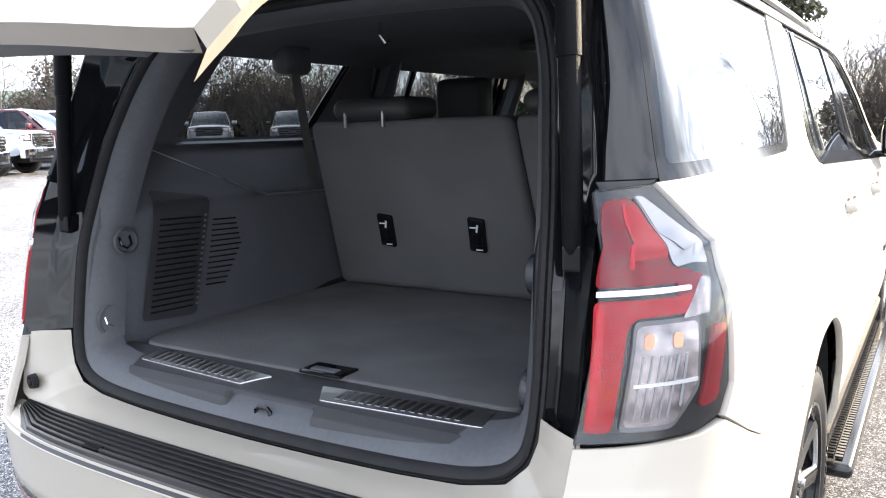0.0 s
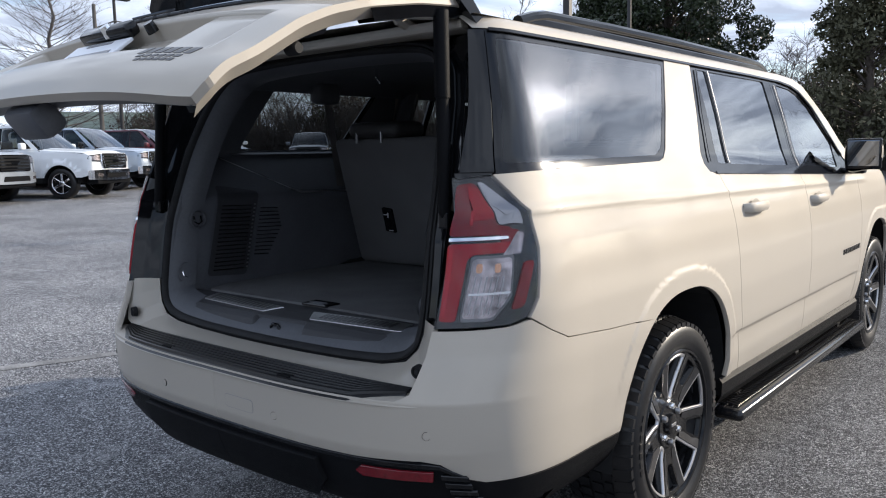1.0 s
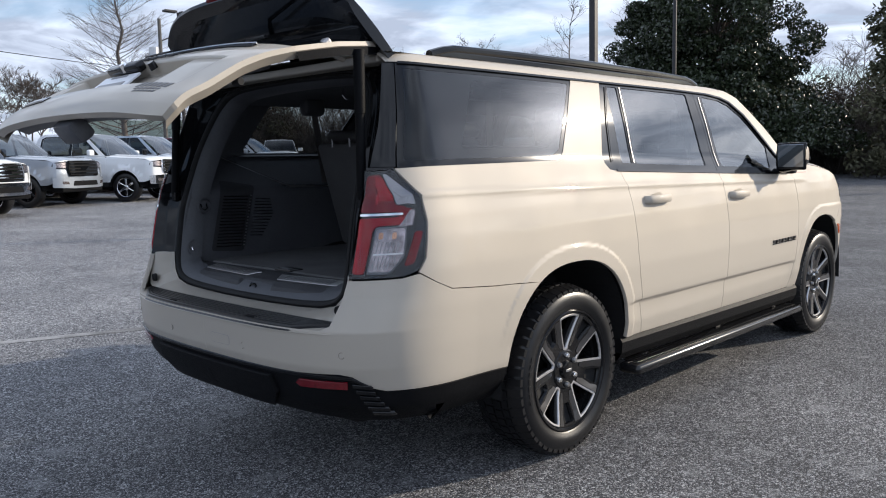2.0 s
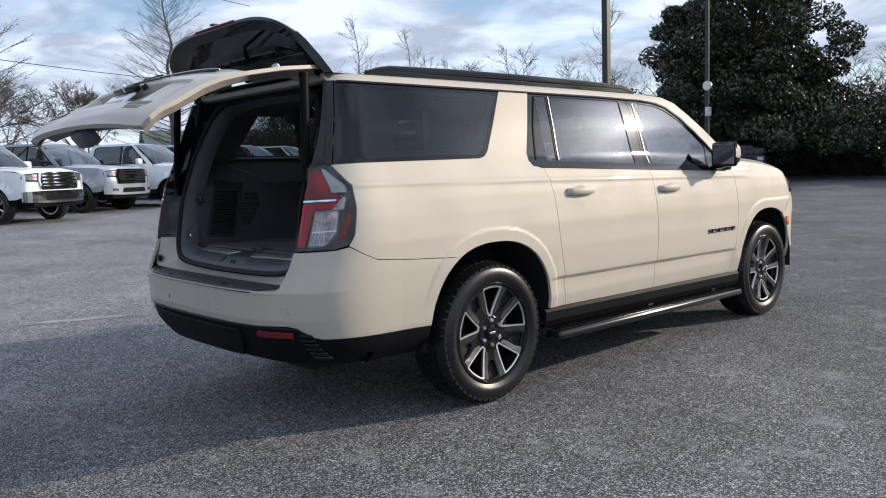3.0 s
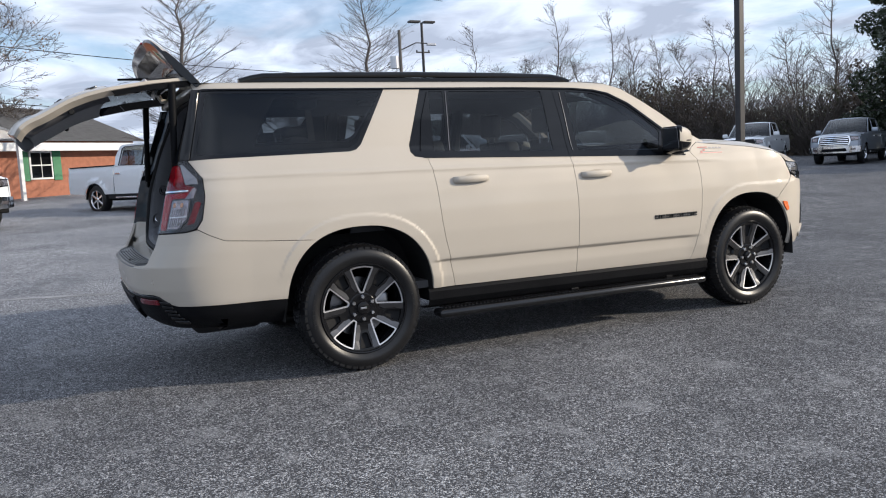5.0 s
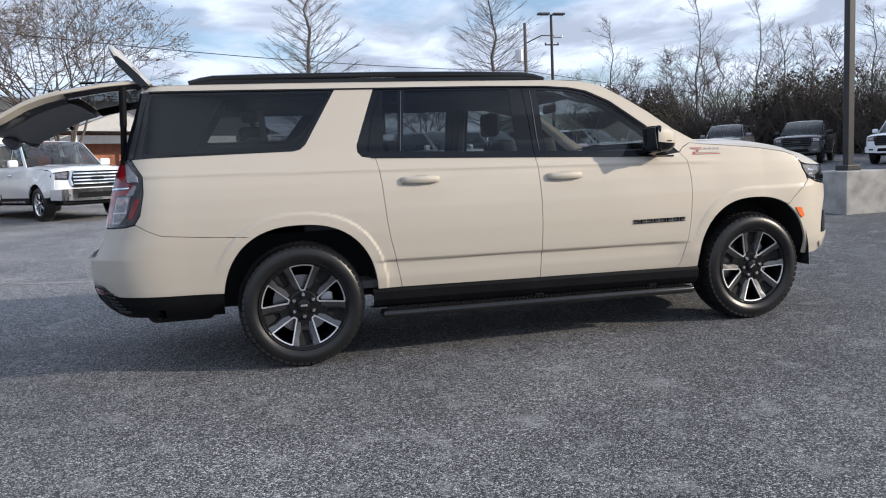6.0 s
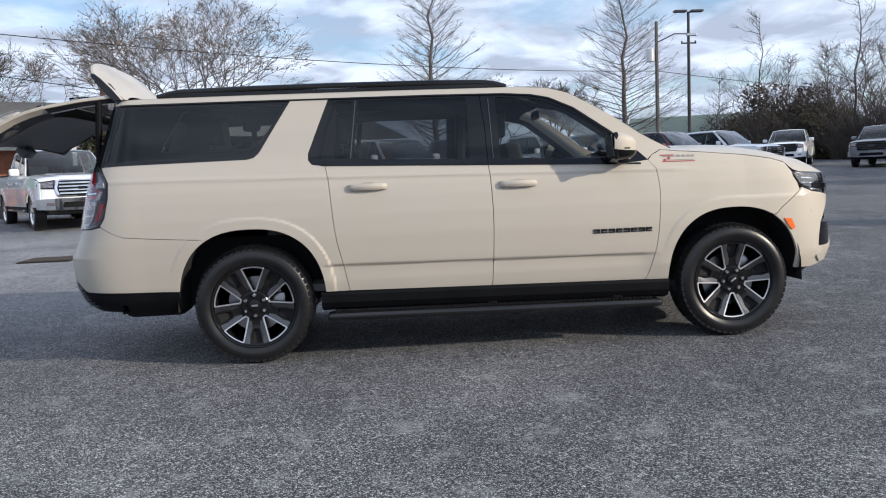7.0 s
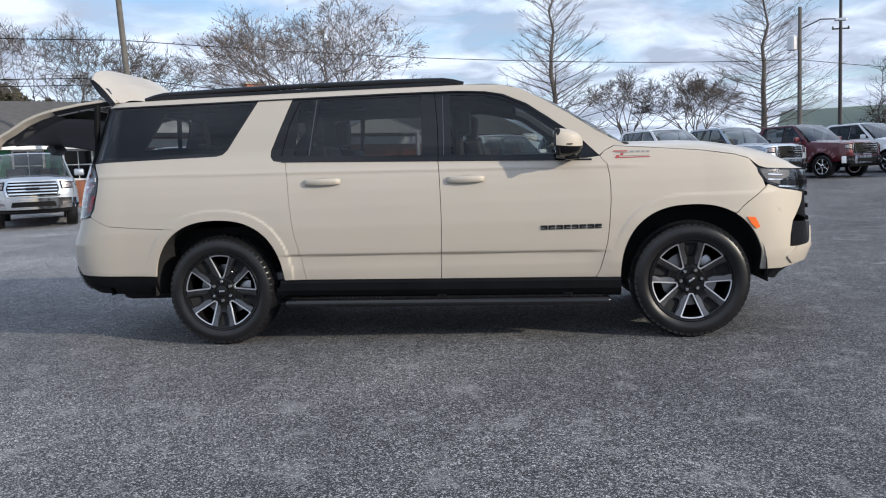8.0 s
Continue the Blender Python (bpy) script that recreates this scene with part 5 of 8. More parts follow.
for y, zt, zb in rows:
    for k in range(31):
        u = -1 + k / 15
        w = 0.745 - 0.03 * max(0, (-0.98 - y) / 0.26)
        V.append((w * u, y + 0.13 * abs(u) ** 5, zb - 0.030 * abs(u) ** 3))
Ft = [(i * 31 + k, (i + 1) * 31 + k, (i + 1) * 31 + k + 1, i * 31 + k + 1) for i in range(5) for k in range(30)]
piece("spoiler_top", swung((V[:nb], Ft)), PAINT, gate, "body-coloured roof spoiler top")
Vb = V[nb:] + V[:nb]
Fb = [f[::-1] for f in Ft]
for side in (0, 30):
    for i in range(5):
        Fb.append((i * 31 + side, (i + 1) * 31 + side, nb + (i + 1) * 31 + side, nb + i * 31 + side))
for k in range(30):
    Fb.append((5 * 31 + k, 5 * 31 + k + 1, nb + 5 * 31 + k + 1, nb + 5 * 31 + k))
piece("spoiler_underside", swung((Vb, Fb)), GLOSS_BLACK, gate, "black spoiler underside")
gate_part("brake_light", box_bm(-0.22, 0.22, -1.252, -1.236, 1.826, 1.840, 0.003), RED_LENS, gate, "high brake light")


# gate trim bar, bars of lettering, number plate, camera pocket
def on_gate(pts, off, mat, name, label="", par=None, r=0.0, rim=0.008):
    w = lambda z: lerp_table(GATE_W, z)
    lp = smooth_loop([(x / w(z), z) for x, z in pts], r) if r else [(x / w(z), z) for x, z in pts]
    return piece(name, swung(panel([lp], gate_face, (0.08, 0.05), rim, offset=off)), mat, par or gate, label)


on_gate([(-0.66, 1.352), (0.66, 1.352), (0.64, 1.392), (-0.64, 1.392)], 0.010, GLOSS_BLACK, "trim_bar", "black trim bar with slim bright edge", r=0.012)
on_gate([(-0.645, 1.384), (0.645, 1.384), (0.643, 1.388), (-0.643, 1.388)], 0.012, SATIN, "trim_line")
on_gate([(-0.10, 1.350), (0.10, 1.350), (0.10, 1.376), (-0.10, 1.376)], 0.02, GLOSS_BLACK, "emblem", "black emblem bar", r=0.01)
for i in range(8):
    x0 = -0.26 + 0.066 * i
    on_gate([(x0, 1.290), (x0 + 0.05, 1.290), (x0 + 0.05, 1.300), (x0, 1.300)], 0.010, DECAL, "letter_bar")
    on_gate([(x0, 1.312), (x0 + 0.05, 1.312), (x0 + 0.05, 1.320), (x0, 1.320)], 0.010, DECAL, "letter_bar")
    a = x0 if i % 2 else x0 + 0.036
    on_gate([(a, 1.300), (a + 0.014, 1.300), (a + 0.014, 1.312), (a, 1.312)], 0.010, DECAL, "letter_bar")
gate_part("plate_light_pocket", box_bm(-0.13, 0.13, -1.292, -1.25, 1.192, 1.238, 0.012), GLOSS_BLACK, gate, "black camera pocket", True)
gate_part("rear_camera", lathe([(-0.012, 0.0), (-0.012, 0.014), (0.02, 0.018)], 20, "y", False, Matrix.Translation((0.02, -1.288, 1.206))), CHROME, gate, "", True)
gate_part("lock_button", lathe([(-0.008, 0.0), (-0.008, 0.014), (0.02, 0.018)], 20, "y", False, Matrix.Translation((0.20, -1.268, 1.222))), GLOSS_BLACK, gate, "", True)
np_ = gate_part("number_plate", box_bm(-0.152, 0.152, -1.262, -1.252, 1.052, 1.186, 0.003), PLATE_WHITE, gate, "white temporary plate")
gate_part("plate_band", box_bm(-0.07, 0.07, -1.2635, -1.2615, 1.166, 1.178), DECAL_GREY, np_)
gate_part("plate_bars", box_bm(-0.12, 0.12, -1.2635, -1.2615, 1.10, 1.128), DECAL_GREY, np_)
hp = on_gate([(-0.52, 0.955), (-0.26, 0.955), (-0.27, 1.000), (-0.51, 1.000)], 0.004, GLOSS_BLACK, "badge_plate", "small chrome-edged badge", r=0.008)
on_gate([(-0.50, 0.965), (-0.28, 0.965), (-0.29, 0.990), (-0.49, 0.990)], 0.008, SATIN, "badge_face", par=hp, r=0.006)
# dealer sticker: plain bars of its size
for x0, x1, z0, z1, mm in ((0.50, 0.695, 0.980, 1.012, DECAL), (0.515, 0.675, 0.963, 0.973, DECAL), (0.525, 0.665, 0.947, 0.957, DECAL)):
    n = 6 if mm is DECAL else 10
    for i in range(n):
        a = x0 + (x1 - x0) * i / n
        b = a + (x1 - x0) / n * 0.72
        on_gate([(a, z0), (b, z0), (b + 0.004, z1), (a + 0.004, z1)], 0.0012, mm, "sticker_bar", rim=0.001)
gate_part("wiper", tube([(0.0, -0.985, 1.775), (0.03, -1.06, 1.74), (0.50, -1.15, 1.53)], [0.014, 0.010, 0.007], 8), MATT_BLACK, gate, "rear wiper", True)
for sgn in (1, -1):
    gate_part("buffer", lathe([(-0.03, 0.016), (0.0, 0.016), (0.006, 0.012), (0.006, 0.0)], 16, "x", False, Matrix.Translation((sgn * 0.755, -1.16, 1.18))), RUBBER, gate, "", True)
    gate_part("strut_mount", box_bm(min(sgn * 0.69, sgn * 0.73), max(sgn * 0.69, sgn * 0.73), -1.06, -1.0, 1.56, 1.62, 0.008), STEEL, gate)
    top = GATE_M @ Vector((sgn * 0.722, -0.9395, 1.714))
    low_p = Vector((sgn * 0.748, -1.050, 1.265))
    mid = low_p.lerp(top, 0.62)
    st = part("gate_strut", tube([low_p, low_p.lerp(top, 0.03), mid], [0.012, 0.0195, 0.0195], 14), MATT_BLACK, suv, "black power tailgate strut", True)
    part("strut_rod", tube([low_p.lerp(top, 0.58), top], [0.0225, 0.0225], 14), MATT_BLACK, st, "", True)
    part("strut_foot", box_bm(low_p.x - 0.018, low_p.x + 0.018, low_p.y - 0.012, low_p.y + 0.03, low_p.z - 0.03, low_p.z + 0.02, 0.006), GLOSS_BLACK, st)
    part("gate_hinge", tube([(sgn * 0.48, -0.83, 1.835), (sgn * 0.48, -0.93, 1.862), GATE_M @ Vector((sgn * 0.48, -0.95, 1.80))], [0.02, 0.018, 0.02], 8), PAINT, suv, "", True)

# ---- opening: painted channel, rubber seal ----
RING = [(0.0, 0.818), (0.20, 0.820), (0.40, 0.825), (0.55, 0.836), (0.63, 0.856), (0.672, 0.894), (0.686, 0.95), (0.690, 1.05), (0.688, 1.20), (0.676, 1.35), (0.658, 1.48), (0.635, 1.60), (0.600, 1.70), (0.55, 1.76), (0.47, 1.79), (0.25, 1.802), (0.0, 1.806)]


def gate_plane(z):
    return lerp_table([(0.80, -1.110), (0.88, -1.093), (0.95, -1.085), (1.20, -1.045), (1.48, -0.955), (1.70, -0.860), (1.81, -0.810)], z)


full = [(x, gate_plane(z), z) for x, z in RING] + [(-x, gate_plane(z), z) for x, z in RING[-2:0:-1]]
seal_pts = []
nf = len(full)
for i in range(nf):
    a, b = Vector(full[i]), Vector(full[(i + 1) % nf])
    for k in range(4):
        seal_pts.append(a.lerp(b, k / 4))
for _ in range(2):
    seal_pts = [(seal_pts[i - 1] + seal_pts[i] * 2 + seal_pts[(i + 1) % len(seal_pts)]) / 4 for i in range(len(seal_pts))]
cen = Vector((0, -1.1, 1.3))


def ring_band(offs, name, mat, label="", par=None):
    """A band that follows the opening: offs are (outward, rearward) steps of its cross-section."""
    V, F = [], []
    n, k = len(seal_pts), len(offs)
    for i, p in enumerate(seal_pts):
        d = (seal_pts[(i + 1) % n] - seal_pts[i - 1]).normalized()
        rear = Vector((0, -1, -0.18)).normalized()
        out = d.cross(rear).normalized()
        if out.dot(p - cen) < 0:
            out = -out
        for o, r in offs:
            V.append(p + out * o + rear * r)
    for i in range(n):
        for j in range(k - 1):
            F.append((i * k + j, ((i + 1) % n) * k + j, ((i + 1) % n) * k + j + 1, i * k + j + 1))
    bm = bmesh.new()
    vs = [bm.verts.new(v) for v in V]
    for f in F:
        bm.faces.new([vs[i] for i in f])
    bmesh.ops.recalc_face_normals(bm, faces=bm.faces)
    return part(name, bm, mat, par or suv, label, True, 50)


ring_band([(-0.012, -0.03), (-0.014, 0.0), (-0.008, 0.012), (0.0, 0.016), (0.007, 0.012), (0.008, 0.004), (0.012, 0.010), (0.018, 0.008), (0.020, -0.005)], "gate_seal", RUBBER, "black rubber seal round the opening")
ring_band([(-0.010, -0.004), (-0.030, -0.020), (-0.050, -0.06), (-0.055, -0.11)], "opening_trim", TRIM, "charcoal plastic opening trim")
# dark jamb between seal and lamps / pillars
for sgn in (1, -1):
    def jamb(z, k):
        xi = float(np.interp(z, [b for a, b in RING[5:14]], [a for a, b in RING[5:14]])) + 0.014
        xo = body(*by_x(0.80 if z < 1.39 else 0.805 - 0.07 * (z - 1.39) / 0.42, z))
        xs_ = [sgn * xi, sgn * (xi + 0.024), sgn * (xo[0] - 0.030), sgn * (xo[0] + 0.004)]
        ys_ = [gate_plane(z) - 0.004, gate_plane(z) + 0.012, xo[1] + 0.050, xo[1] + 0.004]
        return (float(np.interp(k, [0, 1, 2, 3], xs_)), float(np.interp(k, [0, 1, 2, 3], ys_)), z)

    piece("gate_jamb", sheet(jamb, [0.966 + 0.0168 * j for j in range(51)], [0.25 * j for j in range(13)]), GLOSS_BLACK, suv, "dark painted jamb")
part("roof_rear_header", box_bm(-0.70, 0.70, -0.90, -0.80, 1.815, 1.850, 0.012), PAINT, suv)
# painted sill between the step pad and the seal, rising at both ends to the lamps
inner_c = [(0.0, -1.128, 0.808), (0.2, -1.126, 0.809), (0.4, -1.123, 0.814), (0.55, -1.119, 0.823), (0.64, -1.113, 0.842), (0.684, -1.105, 0.884), (0.700, -1.098, 0.93), (0.704, -1.094, 0.974)]
outer_c = [(0.0, -1.226, 0.792), (0.2, -1.225, 0.792), (0.4, -1.221, 0.792), (0.60, -1.214, 0.792), (0.72, -1.206, 0.793), (0.790, -1.196, 0.815), (0.803, -1.176, 0.90), (0.806, -1.160, 0.972)]


def sill_sheet(s, t):
    k = np.linspace(0, 1, 8)
    q = min(1.0, abs(s))
    a = [float(np.interp(q, k, [c[i] for c in outer_c])) for i in range(3)]
    b = [float(np.interp(q, k, [c[i] for c in inner_c])) for i in range(3)]
    p = [a[i] + (b[i] - a[i]) * t for i in range(3)]
    return (math.copysign(p[0], s), p[1] - 0.010 * math.sin(math.pi * max(0.0, min(1.0, t))) * q, p[2] + 0.004 * math.sin(math.pi * max(0.0, min(1.0, t))))


piece("sill_panel", sheet(lambda t, s: sill_sheet(s, t), [j / 8 for j in range(9)], [1 - i / 40 for i in range(81)]), PAINT, suv)

# ---- inside the car ----
# cargo floor
floor_pts = smooth_loop([(-0.575, -0.958), (0.575, -0.958), (0.632, -0.85), (0.632, 0.10), (-0.632, 0.10), (-0.632, -0.85)], 0.03)


def flat_slab(pts, z0, z1, bevel=0.006):
    bm = bmesh.new()
    f = bm.faces.new([bm.verts.new((x, y, z1)) for x, y in pts])
    ret = bmesh.ops.extrude_face_region(bm, geom=[f])
    for v in ret["geom"]:
        if isinstance(v, bmesh.types.BMVert):
            v.co.z = z0
    bmesh.ops.recalc_face_normals(bm, faces=bm.faces)
    if bevel:
        bmesh.ops.bevel(bm, geom=[e for e in bm.edges if abs(e.verts[0].co.z - z1) < 1e-4 and abs(e.verts[1].co.z - z1) < 1e-4], offset=bevel, segments=2, affect="EDGES", profile=0.5)
    return bm


cargo = part("cargo_floor", flat_slab(floor_pts, 0.86, 0.925), CARPET, suv, "grey carpeted cargo floor")
lift = part("floor_latch", box_bm(0.005, 0.135, -0.968, -0.893, 0.920, 0.9305, 0.008, 3), GLOSS_BLACK, cargo, "black recessed floor handle")
part("latch_loop", box_bm(0.030, 0.110, -0.955, -0.930, 0.926, 0.9345, 0.006, 2), TRIM, cargo)


# plastic sill with bright scuff plates and the striker pocket
def sill_top(x, t):
    """t from 0 at the seal to 1 at the carpet."""
    y = -1.100 + 0.142 * t + 0.012 * (x / 0.66) ** 2 * (1 - t)
    z = lerp_table([(-0.05, 0.80), (0.0, 0.812), (0.06, 0.850), (0.14, 0.876), (0.28, 0.892), (0.6, 0.906), (1.0, 0.917), (1.1, 0.919)], t) + 0.022 * max(0.0, (abs(x) - 0.5) / 0.16) ** 2 * (1 - t)
    pocket = bump01(-0.10, 0.12, 0.025, x) * bump01(0.04, 0.24, 0.06, t)
    return (x, y + 0.01 * pocket, z - 0.040 * pocket)


sill = piece("cargo_sill", sheet(lambda x, t: sill_top(x, t), [-0.665 + 0.0133 * i for i in range(101)], [0.03 * j for j in range(35)]), TRIM_SOFT, suv, "dark plastic cargo sill")
for sgn, x0, x1 in ((-1, -0.50, -0.05), (1, 0.11, 0.545)):
    V, F = [], []
    outline = [(x0, 0.48), (x0 + 0.01, 0.90), (x1, 0.72), (x1 - 0.06, 0.38)] if sgn < 0 else [(x0 + 0.03, 0.38), (x0, 0.72), (x1, 0.90), (x1 - 0.0, 0.48)]
    pl = piece("scuff_plate", panel([smooth_loop(outline, 0.012)], lambda x, t: sill_top(x, t), (0.05, 0.08), 0.004, offset=0.004), SATIN, suv, "brushed metal scuff plate with black ribs")
    for i in range(15):
        a = outline[0][0] + 0.035 + (outline[2][0] - outline[0][0] - 0.10) * i / 14
        w = (a - outline[0][0]) / (outline[2][0] - outline[0][0])
        lo, hi = (0.53 - 0.09 * w, 0.82 - 0.13 * w) if sgn < 0 else (0.46 + 0.07 * w, 0.68 + 0.16 * w)
        rib = [(a, lo), (a + 0.010, hi), (a + 0.022, hi), (a + 0.012, lo)]
        piece("scuff_rib", panel([rib], lambda x, t: sill_top(x, t), (0.05, 0.1), 0.002, offset=0.0065), CREST, pl)
stk = tube([(-0.022, -1.083, 0.80), (-0.022, -1.083, 0.862), (-0.014, -1.083, 0.870), (0.014, -1.083, 0.870), (0.022, -1.083, 0.862), (0.022, -1.083, 0.80)], 0.0055, 8)
part("striker", stk, GLOSS_BLACK, sill, "steel latch striker", True)

# third row: two folding seat backs
def seat_back(x0, x1, y0, z0, z1, lean, thick, name, label, mat=SEATBACK, taper=0.0):
    bm = box_bm(x0, x1, 0, thick, 0, z1 - z0, 0.03, 4)
    for v in bm.verts:
        t = v.co.z / (z1 - z0)
        if v.co.x < (x0 + x1) / 2:
            v.co.x += taper * (1 - t)
        v.co.y += y0 + lean * t
        v.co.z += z0
    return part(name, bm, mat, suv, label, True, 40)


sb = seat_back(-0.525, 0.236, -0.050, 0.925, 1.522, -0.250, 0.13, "rear_seat_back", "grey fabric-backed folding seat back, upright", taper=-0.10)
sb2 = seat_back(0.242, 0.610, -0.050, 0.925, 1.522, -0.250, 0.13, "rear_seat_back", "grey fabric-backed folding seat back, upright")
for x, b in ((-0.322, sb), (0.036, sb), (0.44, sb2)):
    m = Matrix.Translation((x, -0.050 - 0.42 * 0.225 - 0.002, 1.150)) @ pose(0, 0, 0, 22.8, 0, 0)
    part("release_bezel", box_bm(-0.030, 0.030, -0.010, 0.010, -0.062, 0.062, 0.006, 2, m @ pose(0, 0, 0, 0, 8, 0)), GLOSS_BLACK, b, "black seat release bezel", True)
    part("release_lever", box_bm(-0.013, 0.013, -0.016, 0.0, -0.035, 0.010, 0.004, 2, m @ pose(0, 0, 0, 0, 8, 0)), MATT_BLACK, b)
    part("release_mark", box_bm(-0.016, 0.012, -0.0118, -0.009, 0.030, 0.034, 0, 1, m), PLATE_WHITE, b)
    part("release_mark", box_bm(-0.004, 0.002, -0.0118, -0.009, 0.016, 0.044, 0, 1, m @ pose(0, 0, 0, 0, 20, 0)), PLATE_WHITE, b)
    part("release_mark", box_bm(-0.012, 0.012, -0.0118, -0.009, -0.052, -0.049, 0, 1, m), PLATE_WHITE, b)
for x, b in ((-0.255, sb), (0.43, sb2)):
    part("headrest", box_bm(x - 0.150, x + 0.150, -0.325, -0.12, 1.520, 1.592, 0.034, 4), LEATHER, b, "folded black leather headrest", True)
    for dx in (-0.09, 0.06):
        part("headrest_post", tube([(x + dx, -0.318, 1.50), (x + dx, -0.318, 1.555)], 0.006, 8), CREST, b, "", True)
# second row and front seats
for x, y, mat in ((-0.47, 0.78, LEATHER), (0.47, 0.78, LEATHER), (-0.42, 1.95, LEATHER), (0.42, 1.95, LEATHER)):
    st = seat_back(x - 0.25, x + 0.25, y + 0.02, 0.80, 1.46, -0.16, 0.13, "seat_back", "black leather seat back", mat)
    part("seat_cushion", box_bm(x - 0.26, x + 0.26, y + 0.05, y + 0.56, 0.66, 0.84, 0.04, 3), mat, st, "", True)
    part("headrest", box_bm(x - 0.125, x + 0.125, y - 0.19, y - 0.09, 1.50, 1.70, 0.035, 4), mat, st, "black leather headrest", True)
    for dx in (-0.06, 0.06):
        part("headrest_post", tube([(x + dx, y - 0.14, 1.42), (x + dx, y - 0.14, 1.52)], 0.007, 8), CHROME, st, "", True)
part("dashboard", box_bm(-0.82, 0.82, 2.45, 2.95, 0.85, 1.29, 0.09, 4), TRIM, suv, "dark dashboard", True)
ringp = [(-0.42 + 0.185 * math.cos(2 * math.pi * i / 28), 2.30 - 0.05 * math.sin(2 * math.pi * i / 28), 1.14 + 0.17 * math.sin(2 * math.pi * i / 28)) for i in range(29)]
part("steering_wheel", tube(ringp, 0.016, 8), LEATHER, suv, "black steering wheel", True)
part("cabin_floor", box_bm(-0.90, 0.90, 0.30, 2.9, 0.47, 0.52), CARPET, suv)
part("centre_console", box_bm(-0.16, 0.16, 1.75, 2.6, 0.52, 0.90, 0.04), TRIM, suv, "", True)
part("screen_mirror", box_bm(-0.12, 0.12, 2.18, 2.21, 1.66, 1.73, 0.02), MATT_BLACK, suv, "rear-view mirror", True)


# headliner
def liner(u, y):
    a = roof_face(min(y, 2.1), u)
    return (a[0] * 0.95, y, min(1.815, a[2] - 0.06) - 0.05 * abs(u) ** 8 - (0.06 * max(0.0, (y - 1.9) / 0.3)))


piece("headliner", sheet(liner, [1 - 0.05 * i for i in range(41)], [-0.82 + 0.1 * j for j in range(31)]), HEADLINER, suv, "dark fabric headliner")
part("roof_console", box_bm(-0.12, 0.12, 0.45, 0.95, 1.775, 1.81, 0.015), TRIM, suv)
part("coat_hook", tube([(-0.13, -0.40, 1.80), (-0.13, -0.405, 1.765), (-0.125, -0.39, 1.745), (-0.12, -0.37, 1.750)], [0.006, 0.006, 0.006, 0.004], 8), CHROME, suv, "small chrome ceiling hook", True)


# side trim: lower wall with vents and cups, window opening above
def wall_x(y, z):
    x = 0.632 + 0.198 * max(0.0, min(1.0, (z - 1.29) / 0.19))
    x += 0.050 * max(0.0, min(1.0, (-0.88 - y) / 0.20)) ** 2 * (1 - 0.8 * max(0.0, min(1.0, (z - 1.29) / 0.19)))
    if z > 1.48:
        x -= (z - 1.48) * 0.22 + 0.25 * max(0.0, z - 1.66) * max(0.0, min(1.0, (-0.35 - y) / 0.3))
    return x


